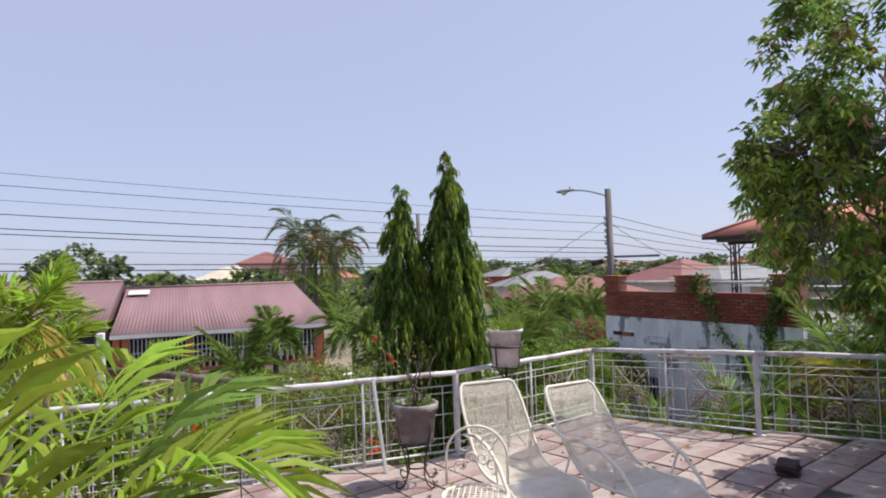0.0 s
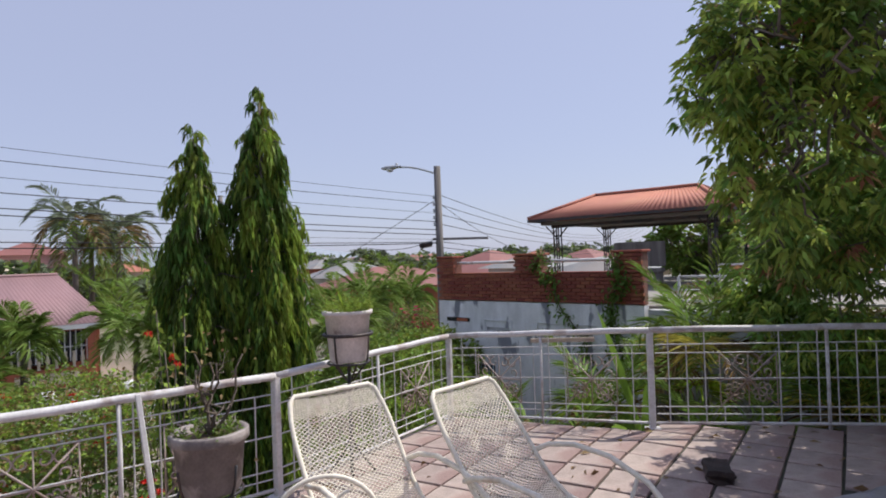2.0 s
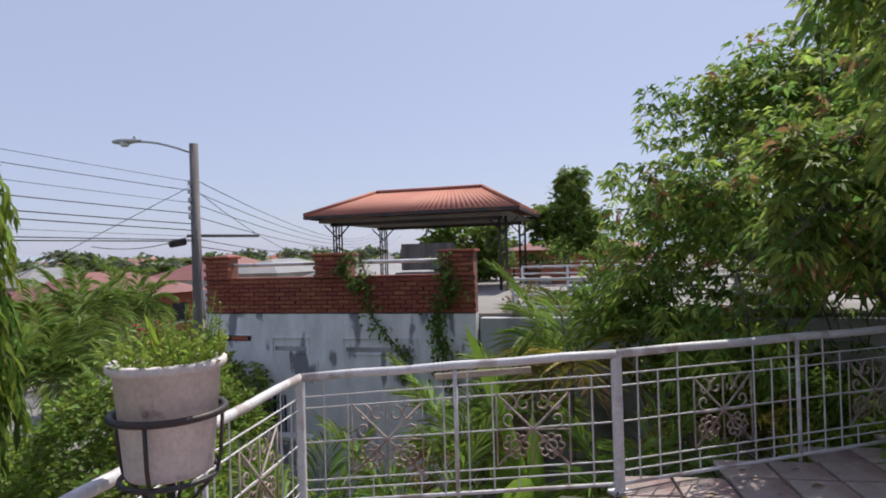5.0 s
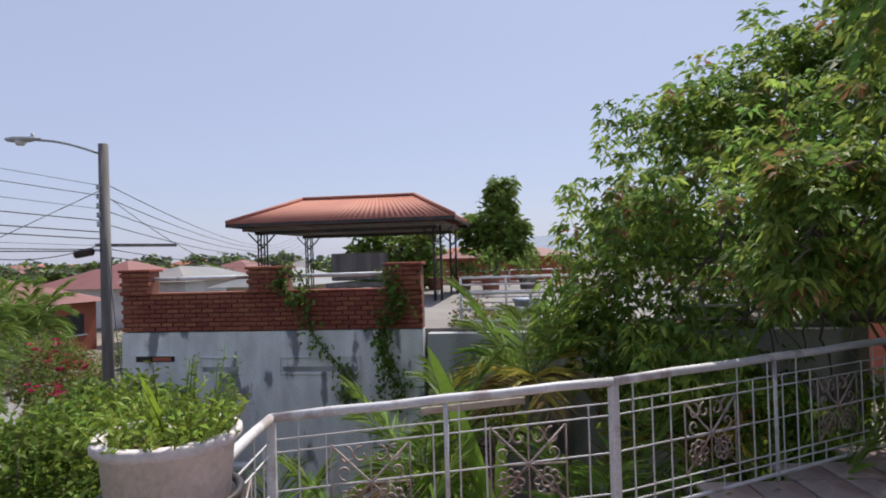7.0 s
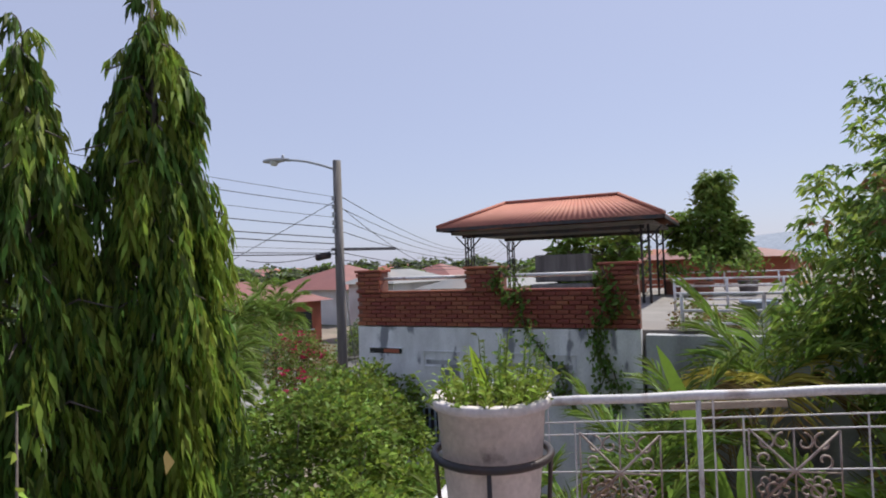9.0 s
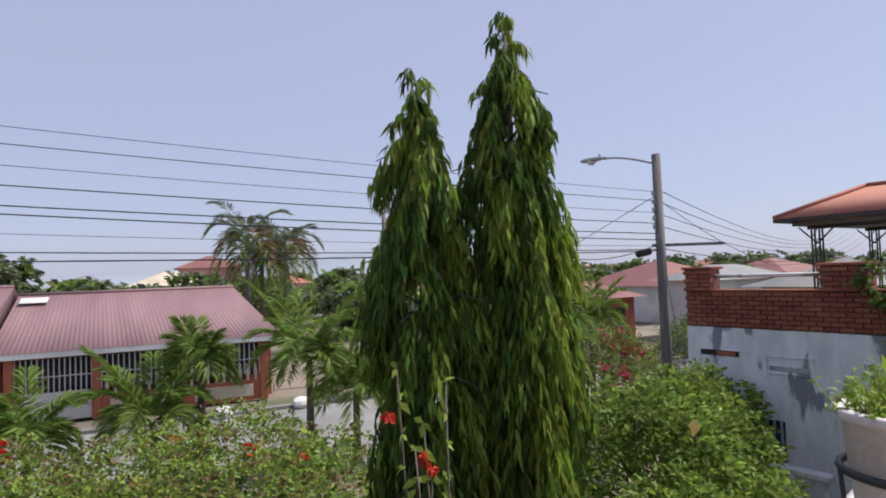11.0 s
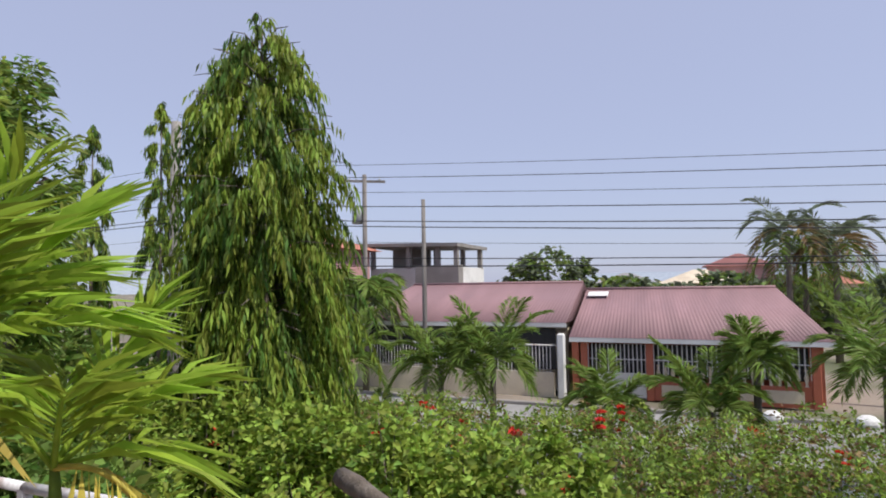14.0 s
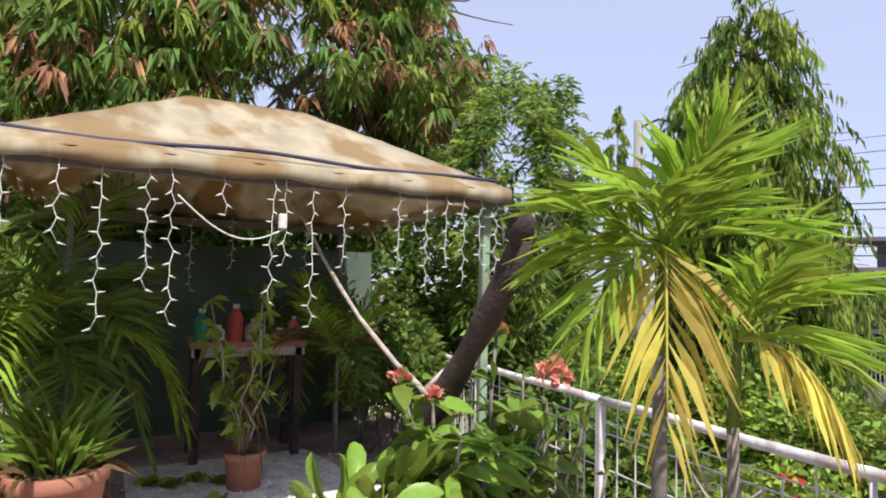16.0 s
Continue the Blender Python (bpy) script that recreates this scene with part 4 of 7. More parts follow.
def broad_tree(name, label, base, fork_z, centre, radii, tips, per, leaf, mats, seed, width=0.27, droop=0.25, trunk_r=0.16, limbs=9, clusters=True, twigs=True, dots=0):
    """A broadleaf tree: tapered trunk, limbs and a crown of many leaves in whorls at twig tips. mats: (material, share) pairs."""
    r = np.random.default_rng(seed)
    t = thing(name, label, "tree", Matrix.Translation(base))
    c = Vector(centre) - Vector(base)
    fork = Vector((c.x * 0.35, c.y * 0.35, fork_z - base[2]))
    s = Shape()
    s.tube([(0, 0, 0), fork * 0.5 + Vector((0.05, 0.04, 0)), fork], [trunk_r * 1.3, trunk_r, trunk_r * 0.8], 12)
    part("trunk", s, M_BARK, t)
    ends = []
    for i in range(limbs):
        a = 2 * math.pi * i / limbs + r.uniform(-0.3, 0.3)
        e = c + Vector((math.cos(a) * radii[0], math.sin(a) * radii[1], r.uniform(-0.3, 0.8) * radii[2])) * r.uniform(0.5, 0.8)
        s = Shape()
        pts = limb(s, fork, e, trunk_r * 0.45, 0.02, 0.15, r)
        for j in (3, 4, 5, 6):
            for _ in range(3):
                e2 = pts[j] + Vector(r.normal(size=3)) * 0.33 * min(radii)
                limb(s, pts[j], e2, 0.018, 0.006, 0.05, r)
        part("limb", s, M_BARK, t)
    p, d = shell_points(r, tips, c, radii)
    total = 0.0
    order = r.permutation(tips)
    start = 0
    for mat, share in mats:
        k = order[start:start + int(share * tips)]
        start += int(share * tips)
        b, dd = twig_points(r, p[k], per, leaf * 0.12, leaf)
        out = np.repeat(d[k], per, 0)
        dd = dd + out * 0.5 + np.array([0, 0, -droop])
        part("crown", leaf_mesh("crown", b, dd, leaf * r.uniform(0.7, 1.25, len(b)), mat, width, 0.06, droop, r), None, t)
    return t


def overhang(tree, root, centre, radii, tips, per, leaf, mats, seed):
    """A long limb of a tree that reaches out, with its own cloud of leaves."""
    r = np.random.default_rng(seed)
    base = tree.matrix_basis.translation
    root, c = Vector(root) - base, Vector(centre) - base
    s = Shape()
    pts = limb(s, root, c, 0.06, 0.02, 0.2, r)
    for j in range(2, 7):
        for _ in range(5):
            e = pts[j] + Vector((r.normal() * radii[0], r.normal() * radii[1], r.normal() * radii[2])) * 0.55
            limb(s, pts[j], e, 0.012, 0.004, 0.06, r)
    part("limb", s, M_BARK, tree)
    p, d = shell_points(r, tips, c, radii, lumps=5, inner=0.2)
    order, start = r.permutation(tips), 0
    for mat, share in mats:
        k = order[start:start + int(share * tips)]
        start += int(share * tips)
        b, dd = twig_points(r, p[k], per, leaf * 0.12, leaf)
        dd = dd + np.repeat(d[k], per, 0) * 0.5 + np.array([0, 0, -0.3])
        part("crown", leaf_mesh("crown", b, dd, leaf * r.uniform(0.7, 1.25, len(b)), mat, 0.34, 0.06, 0.3, r), None, tree)


def weeping_tree(name, label, base, height, radius, seed, n=260, leaf=0.115, top_sprigs=9, share=0.34, tuft=0.19, profile=((0, 0.04), (0.4, 0.12), (0.5, 0.3), (0.72, 0.45), (1.2, 0.54), (2.2, 0.54), (3.1, 0.53), (5, 0.53), (9, 0.52))):
    """A slim column of drooping strands of long wavy leaves, with a loose tuft at the top."""
    r = np.random.default_rng(seed)
    t = thing(name, label, "tree", Matrix.Translation(base))
    part("trunk", Shape().tube([(0, 0, 0), (0.03, 0.02, height * 0.5), (0, 0, height * 0.98)], [0.09, 0.06, 0.012], 8), M_BARK, t)
    sets = {0: [], 1: []}
    br = Shape()

    def strand(p0, out, length, which):
        m = max(6, int(length / leaf * 6))
        k = np.linspace(0, 1, m)
        pts = p0 + out * (k[:, None] ** 0.6) * 0.55 + np.array([0, 0, -1]) * (k[:, None] ** 1.25) * length
        ang = r.uniform(0, 2 * math.pi, m)
        dd = np.stack([np.cos(ang) * 0.34, np.sin(ang) * 0.34, np.full(m, -0.95)], 1) + out * 0.14 / (np.linalg.norm(out) + 1e-6)
        sets[which].append((pts + r.normal(size=(m, 3)) * 0.012, dd))
    per_branch = 17
    for i in range(n // per_branch):
        k = 0.02 + 0.96 * ((i + r.uniform(-0.5, 0.5)) / (n / per_branch))
        z = height * (0.985 - 0.93 * k)
        rad = float(np.interp((height - z) / radius, [q[0] for q in profile], [q[1] for q in profile])) * radius * r.uniform(0.68, 1.12)
        a = i * 2.39996 + r.uniform(-0.5, 0.5)
        bright = r.random() < share
        full = min(0.95, 0.22 + 1.6 * k) * radius
        tip = np.array([math.cos(a), math.sin(a), 0]) * rad
        br.tube([(0, 0, z - 0.1), tuple(np.array([0, 0, z + 0.04]) + tip * 0.5), tuple(np.array([0, 0, z - 0.02]) + tip * 0.85)], [0.012, 0.008, 0.004], 4)
        for j in range(per_branch):
            b = a + r.normal() * 0.17
            out = np.array([math.cos(b), math.sin(b), 0]) * rad * r.uniform(0.7, 1.05)
            p0 = np.array([0, 0, z + r.uniform(-0.1, 0.06)]) + out * r.uniform(0.3, 0.62)
            strand(p0, out * r.uniform(0.5, 0.85), full * r.uniform(0.45, 1.1), int(bright if r.random() < 0.8 else not bright))
    for i in range(top_sprigs):
        a = i * 2.4 + seed
        z = height - 0.065 * i
        reach = tuft * (0.45 + 0.11 * i)
        out = np.array([math.cos(a), math.sin(a), 0.0])
        k = np.linspace(0.05, 1, 5)
        arc = np.array([0, 0, z]) + out * reach * k[:, None] + np.array([0, 0, 1.0]) * (0.1 * np.sin(k * 2.4) - 0.09 * k * k)[:, None]
        br.tube([(0, 0, z - 0.06)] + [tuple(q) for q in arc], [0.006, 0.005, 0.004, 0.0035, 0.003, 0.002], 4)
        m = int(10 + 26 * reach / tuft)
        u = r.uniform(0.1, 1, m)
        base_p = np.stack([np.interp(u, k, arc[:, c]) for c in range(3)], 1) + r.normal(size=(m, 3)) * 0.01
        hang = r.normal(size=(m, 3)) * 0.28 + out * 0.25 + np.array([0, 0, -1.0])
        sets[int(i % 3 > 0)].append((base_p, hang))
    part("branch", br, M_BARK, t)
    for which, mat in ((0, L_ASHOKA), (1, L_ASHOKA_TIP)):
        b, dd = joined(sets[which])
        part("crown", leaf_mesh("crown", b, dd, leaf * r.uniform(0.7, 1.2, len(b)), mat, 0.24, 0.05, 0.2, r), None, t)
    return t


def frond_data(r, length, rise, droop, leaflet, pairs):
    """A palm frond along +x: midrib points, leaflet bases and directions."""
    k = np.linspace(0, 1, 14)
    rib = np.stack([length * k * (1 - 0.12 * k), np.zeros(14), length * (rise * k - droop * k ** 2.2)], 1)
    kk = np.linspace(0.16, 1.0, pairs)
    base = np.stack([np.interp(kk, k, rib[:, i]) for i in range(3)], 1)
    tang = np.gradient(rib, axis=0)
    tang = np.stack([np.interp(kk, k, tang[:, i]) for i in range(3)], 1)
    tang /= np.linalg.norm(tang, axis=1, keepdims=True)
    b, d, size = [], [], []
    for sgn in (-1, 1):
        side = np.array([0, sgn, 0.0])
        fwd = 0.35 + 0.75 * kk[:, None]
        dd = side * (1.05 - 0.45 * kk[:, None]) + tang * fwd + np.array([0, 0, 0.28]) + r.normal(size=(pairs, 3)) * 0.1
        b.append(base + r.normal(size=(pairs, 3)) * 0.003)
        d.append(dd)
        size.append(leaflet * (0.55 + 0.6 * np.sin(math.pi * np.clip(kk * 0.85 + 0.1, 0, 1))) * r.uniform(0.85, 1.1, pairs))
    return rib, np.concatenate(b), np.concatenate(d), np.concatenate(size)


def palm(name, label, base, stems, fronds, length, leaflet, mats, seed, rise=(0.5, 1.6), droop=(0.4, 1.2), pairs=34, width=0.1, stem_r=0.024, spread=0.0, fine=True, stem_mat=None):
    """A palm: bare stems with fronds that arch from their tops. stems: (x, y, height) from the base."""
    r = np.random.default_rng(seed)
    t = thing(name, label, "palm", Matrix.Translation(base))
    for sx, sy, sh in stems:
        part("stem", Shape().tube([(sx * 0.6, sy * 0.6, 0), (sx * 0.85, sy * 0.85, sh * 0.5), (sx, sy, sh)], [stem_r * 1.25, stem_r, stem_r * 0.8], 8), stem_mat or M_PALMSTEM, t)
        for i in range(fronds):
            a = 2 * math.pi * (i / fronds) + r.uniform(-0.25, 0.25) + sx * 9
            k = (i * 0.618) % 1.0
            rs = rise[0] + (rise[1] - rise[0]) * k
            dr = droop[1] + (droop[0] - droop[1]) * k
            L = length * r.uniform(0.8, 1.1)
            rib, b, d, size = frond_data(r, L, rs, dr, leaflet, pairs)
            mat = mats[0] if k > 0.25 or len(mats) < 2 else mats[1]
            if len(mats) > 2 and i % 5 == 2:
                mat = mats[2]
            m = Matrix.Translation((sx, sy, sh - 0.02)) @ Matrix.Rotation(a, 4, "Z")
            f = part("frond", leaf_mesh("frond", b, d, size, mat, width, 0.02, 0.22, r), None, t, at=m)
            if fine:
                part("midrib", Shape().tube(rib, [0.007 * (1 - 0.8 * j / 13) + 0.0012 for j in range(14)], 5), mat, f)
    return t


# the two weeping trees by the railing and the wide one beyond
weeping_tree("weeping_tree", "slim weeping column tree with bright drooping leaves", (3.6, 2.83, GROUND), 3.6 - GROUND, 0.94, 21, n=2300, leaf=0.125)
weeping_tree("weeping_tree", "shorter slim weeping column tree beside a taller one", (2.87, 2.9, GROUND), 3.08 - GROUND, 0.9, 22, n=2000, leaf=0.125)
weeping_tree("weeping_tree", "broad weeping tree in full sun over the hedge", (-4.3, 3.95, GROUND), 5.1 - GROUND, 1.0, 23, n=3200, leaf=0.14, share=0.68, top_sprigs=14, tuft=0.28, profile=((0, 0.35), (0.2, 0.72), (0.8, 0.98), (1.4, 1.12), (2.0, 1.28), (3, 1.3), (9, 1.28)))
for x, y, h, sd in ((-19.4, 12.8, 7.7, 31), (-17.6, 14.2, 8.7, 32)):
    weeping_tree("column_tree", "far narrow columnar tree behind the garden", (x, y, GROUND), h - GROUND, 1.0, sd, n=700, leaf=0.25, profile=((0, 0.2), (1, 0.6), (3, 0.85), (12, 0.9)))

# big tree beside the railing, mango over the pavilion, smaller trees
gt = broad_tree("garden_tree", "large broadleaf tree with glossy leaves overhanging the railing", (9.6, -3.9, GROUND), 0.9, (8.6, -3.75, 1.4), (2.5, 3.25, 2.35), 12500, 9, 0.105, ((L_MANGO, 0.62), (L_MANGO_LIGHT, 0.35), (L_COPPER, 0.02)), 41, 0.34, 0.3, 0.17, 12)
overhang(gt, (7.6, -4.0, 1.9), (4.75, -2.85, 2.9), (0.85, 0.9, 1.25), 1400, 9, 0.075, ((L_MANGO, 0.58), (L_MANGO_LIGHT, 0.34), (L_COPPER, 0.06)), 46)
overhang(gt, (4.9, -3.2, 2.9), (4.25, -2.65, 2.3), (0.45, 0.45, 0.75), 400, 9, 0.07, ((L_MANGO_LIGHT, 0.6), (L_MANGO, 0.36), (L_COPPER, 0.03)), 48)
overhang(gt, (7.4, -3.4, 1.5), (5.8, -2.2, 1.75), (0.7, 0.5, 0.5), 700, 9, 0.085, ((L_MANGO_LIGHT, 0.35), (L_MANGO, 0.6), (L_COPPER, 0.04)), 49)
overhang(gt, (4.5, -2.9, 2.8), (3.95, -2.55, 2.5), (0.25, 0.28, 0.45), 190, 9, 0.07, ((L_MANGO_LIGHT, 0.6), (L_MANGO, 0.36)), 50)
overhang(gt, (8.6, -4.4, 2.4), (7.0, -4.3, 3.6), (1.5, 1.5, 1.2), 2000, 9, 0.1, ((L_MANGO, 0.62), (L_MANGO_LIGHT, 0.33), (L_COPPER, 0.04)), 47)
broad_tree("mango_tree", "big mango tree with coppery young leaf flushes", (-8.3, -2.6, GROUND), 1.6, (-7.6, -2.2, 4.0), (2.7, 3.8, 3.0), 8500, 11, 0.19, ((L_MANGO, 0.54), (L_MANGO_LIGHT, 0.25), (L_COPPER, 0.2)), 42, 0.26, 0.55, 0.25, 11)
broad_tree("garden_tree", "light-leaved young tree behind the pavilion", (-4.75, 1.0, GROUND), 0.6, (-4.75, 0.95, 2.25), (0.8, 0.75, 1.6), 1700, 8, 0.12, ((L_MANGO_LIGHT, 0.4), (L_MANGO, 0.6)), 43, 0.24, 0.2, 0.1, 7)
dk = broad_tree("garden_tree", "dark small tree with a lopsided crown on the neighbour's plot", (18.3, 2.62, GROUND), 1.6, (18.3, 2.72, 2.35), (0.7, 0.95, 0.72), 520, 7, 0.2, ((L_PALM, 0.9), (L_HEDGE, 0.1)), 44, 0.4, 0.1, 0.1, 7)
overhang(dk, (18.3, 2.65, 2.4), (18.3, 2.42, 3.35), (0.4, 0.42, 0.6), 240, 7, 0.2, ((L_PALM, 0.9), (L_HEDGE, 0.1)), 144)
overhang(dk, (18.3, 2.6, 1.9), (18.3, 2.0, 1.75), (0.35, 0.4, 0.3), 110, 7, 0.2, ((L_PALM, 1.0),), 145)
broad_tree("garden_tree", "leafy tree behind the gazebo", (18.7, 5.9, GROUND), 0.9, (18.7, 5.9, 1.9), (1.2, 1.3, 1.1), 420, 6, 0.3, ((L_HEDGE, 0.7), (L_MANGO, 0.3)), 45, 0.4, 0.1, 0.12, 6)
broad_tree("garden_tree", "low rounded tree beyond the street", (-9.5, 42, GROUND), -0.5, (-9.5, 42, 1.6), (3.2, 2.5, 2.6), 800, 6, 0.45, ((L_HAZED, 0.6), (L_HEDGE, 0.4)), 51, 0.45, 0.1, 0.2, 6)

# far trees of the town
fr = random.Random(5)
for i in range(80):
    a = radians(14 + 112 * i / 79 + fr.uniform(-1.2, 1.2))
    dist = fr.uniform(44, 110)
    px, py = 1 + dist * math.cos(a), -1 + dist * math.sin(a)
    h = fr.uniform(2.6, 4.6) + dist * 0.012
    broad_tree("town_tree", "distant rounded tree among the town roofs", (px, py, GROUND), GROUND + 1.0, (px, py, GROUND + h * 0.62), (fr.uniform(2.5, 4.5), fr.uniform(2.5, 4), h * 0.42), 260, 6, 0.75, ((L_HAZED, 0.6), (L_HEDGE, 0.4)), 100 + i, 0.5, 0.1, 0.2, 4)

# coconut palms behind the house
for x, y, h, sd in ((5.2, 36, 7.2, 61), (7.6, 37, 6.7, 62), (6.4, 39, 6.0, 63)):
    palm("coconut_palm", "tall coconut palm with drooping fronds behind the house", (x, y, GROUND), [(0.15, 0.1, h)], 20, 2.5, 0.85, (L_HAZED, L_PALM, L_DRY), sd, (0.1, 1.4), (0.6, 1.7), 34, 0.09, 0.16, fine=False, stem_mat=M_BARK)
for x, y, h, sd in ((-15.5, 21.2, 4.8, 64), (-13.2, 21.4, 4.5, 65), (-17.8, 21.0, 4.9, 66)):
    palm("street_palm", "dense street palm with hanging grey-green fronds", (x, y, GROUND), [(0.1, 0.1, h)], 24, 2.0, 0.75, (L_PALM, L_HAZED), sd, (0.0, 1.0), (0.8, 1.8), 36, 0.12, 0.12, fine=False, stem_mat=M_BARK)
# low palms along the near side of the street
for i, (x, y, h, L, nf) in enumerate(((-9.2, 13.4, 2.3, 1.9, 13), (-6.0, 13.2, 2.3, 1.9, 14), (-4.6, 13.5, 2.5, 2.0, 15), (-1.55, 13.4, 1.5, 1.5, 11), (0.75, 13.3, 1.6, 1.8, 14), (1.75, 13.9, 2.75, 1.1, 9), (4.15, 13.4, 2.6, 2.0, 15), (5.2, 13.1, 1.8, 1.6, 12), (-7.9, 12.8, 0.5, 1.6, 11), (11.8, 14.2, 2.9, 1.9, 14), (14.3, 15.6, 2.8, 1.9, 14), (9.3, 11.6, 2.5, 1.9, 14), (8.3, 9.9, 2.3, 1.5, 12), (-12.2, 13.0, 1.2, 1.9, 13))):
    palm("garden_palm", "low feathery palm beside the street", (x, y, GROUND), [(0.05, 0.05, h)], nf + 5, L * 0.78, 0.5, (L_PALM, L_PALM), 70 + i, (0.5, 1.75), (0.45, 1.1), 56, 0.085, 0.09, fine=False, stem_mat=M_BARK)
for i, (x, y) in enumerate(((-2.6, 12.75), (-1.0, 12.8), (3.4, 12.7), (-4.2, 12.75), (2.7, 20.3), (5.3, 20.4))):
    st = thing("boulder", "white painted boulder along the kerb", "stone", Matrix.Translation((x, y, GROUND - 0.05)), "boulders along the kerb")
    bm = bmesh.new()
    bmesh.ops.create_icosphere(bm, subdivisions=2, radius=0.32)
    for v in bm.verts:
        v.co *= 1 + 0.22 * noise.noise(v.co * 3 + Vector((i * 5, 0, 0)))
        v.co.z = v.co.z * 0.75 + 0.22
    me = bpy.data.meshes.new("stone")
    bm.to_mesh(me)
    bm.free()
    me.materials.append(M_PALEWALL)
    part("stone", me, None, st)


def hedge(name, label, boxes, n, leaf, mats, seed, flowers=0, flower_mat=None, width=0.5, stems=True):
    """A hedge: leaf clumps over uneven mounds with twigs below. boxes: (x, y, z_top, rx, ry, rz) mounds."""
    r = np.random.default_rng(seed)
    t = thing(name, label, "hedge")
    tw = Shape()
    pts, outs = [], []
    for x, y, zt, rx, ry, rz in boxes:
        m = int(n * rx * ry / sum(b[3] * b[4] for b in boxes))
        d = r.normal(size=(m, 3))
        d /= np.linalg.norm(d, axis=1, keepdims=True)
        d[:, 2] = np.abs(d[:, 2]) * 1.1 - 0.25
        bump = 1 + 0.16 * np.sin(d[:, 0:1] * 9 + x * 3) * np.cos(d[:, 1:2] * 8 + y)
        p = np.array([x, y, zt - rz]) + d * bump * np.array([rx, ry, rz]) * r.uniform(0.72, 1.06, (m, 1))
        pts.append(p)
        outs.append(d)
        for i in range(int(14 * rx)):
            q = p[r.integers(0, m)]
            foot = np.array([x + (q[0] - x) * 0.5, y + (q[1] - y) * 0.5, zt - rz * 2.0])
            tw.tube([tuple(foot), tuple((foot + q) / 2 + r.normal(size=3) * 0.05), tuple(q)], [0.014, 0.009, 0.004], 4)
    tagged(part("branching", tw, M_BARK, t), kind="stuff")
    p, o = np.concatenate(pts), np.concatenate(outs)
    order, start = r.permutation(len(p)), 0
    for mat, share in mats:
        k = order[start:start + int(share * len(p))]
        start += int(share * len(p))
        b, dd = twig_points(r, p[k], 5, leaf * 0.3, leaf)
        dd = dd + np.repeat(o[k], 5, 0) * 0.8 + np.array([0, 0, 0.25])
        part("foliage", leaf_mesh("foliage", b, dd, leaf * r.uniform(0.6, 1.25, len(b)), mat, width, 0.1, 0.12, r), None, t)
    if flowers:
        up = np.where(o[:, 2] > 0.25)[0]
        heads = p[r.choice(up, flowers)] + np.array([0, 0, 0.04])
        heads = np.concatenate([heads + r.normal(size=heads.shape) * 0.06 for _ in range(4)])
        for h in heads:
            ang = np.linspace(0, 2 * math.pi, 8)[:-1] + r.uniform(0, 1)
            dd = np.stack([np.cos(ang), np.sin(ang), np.full(7, 0.5)], 1)
            part("flower", leaf_mesh("flower", np.repeat(h[None], 7, 0), dd, np.full(7, 0.085), flower_mat, 0.9, 0.1, 0.2, r), None, t)
    return t


# garden below the railing: red-flowered hedge, lighter shrubs, big bush by the street wall
hr_ = random.Random(8)
mounds = [(-9.5 + i * 1.15 + hr_.uniform(-0.2, 0.2), 3.9 + hr_.uniform(-0.25, 0.35) + j * 1.35, -0.12 + hr_.uniform(-0.1, 0.12) + j * 0.1, 0.95, 1.15, 0.8) for i in range(11) for j in range(3)] + [(2.25, 3.9, 0.5, 0.65, 0.6, 1.0), (2.75, 5.3, 0.15, 0.8, 0.9, 0.9)]
hedge("flowering_hedge", "dense green garden hedge dotted with red flowers", mounds, 28200, 0.07, ((L_HEDGE, 0.56), (L_HEDGE_BRIGHT, 0.26), (L_DRY, 0.17)), 81, 46, L_RED)
tall = [(-0.95, 2.7, 0.7, 0.6, 0.55, 1.0), (-1.8, 2.8, 0.8, 0.65, 0.6, 1.1), (-2.8, 2.8, 0.85, 0.7, 0.6, 1.1), (-0.2, 2.8, 0.3, 0.55, 0.5, 0.9), (-3.8, 2.9, 0.85, 0.7, 0.6, 1.1), (-4.8, 2.7, 0.8, 0.7, 0.6, 1.1), (-5.8, 2.2, 0.7, 0.8, 0.7, 1.1), (-2.3, 1.7, 0.35, 0.7, 0.5, 0.9), (-3.5, 1.6, 0.4, 0.7, 0.5, 0.9)]
hedge("garden_shrub", "tall light-green shrub with loose sprays of leaves", tall, 5000, 0.095, ((L_HEDGE_BRIGHT, 0.75), (L_HEDGE, 0.25)), 82, 4, L_RED)
near_mounds = [(0.3 + i * 0.75, 1.5 + 0.3 * (i % 2), -0.35 + 0.1 * (i % 3), 0.7, 0.6, 0.8) for i in range(4)] + [(-1.2 - i * 0.9, 1.1, -0.5, 0.7, 0.5, 0.7) for i in range(6)]
hedge("flowering_hedge", "red-flowered hedge close outside the railing", near_mounds, 3600, 0.066, ((L_HEDGE, 0.55), (L_MANGO, 0.2), (L_HEDGE_BRIGHT, 0.1), (L_DRY, 0.15)), 83, 20, L_RED)
shoots = [(-5.6 + 0.33 * i + hr_.uniform(-0.12, 0.12), 3.1 + hr_.uniform(-0.3, 0.7), 0.32 + hr_.uniform(-0.1, 0.22), 0.13, 0.13, 0.36) for i in range(17)]
hedge("garden_shrub", "light-green upright shoots standing out of the hedge", shoots, 1500, 0.1, ((L_HEDGE_BRIGHT, 0.8), (L_HEDGE, 0.2)), 80)
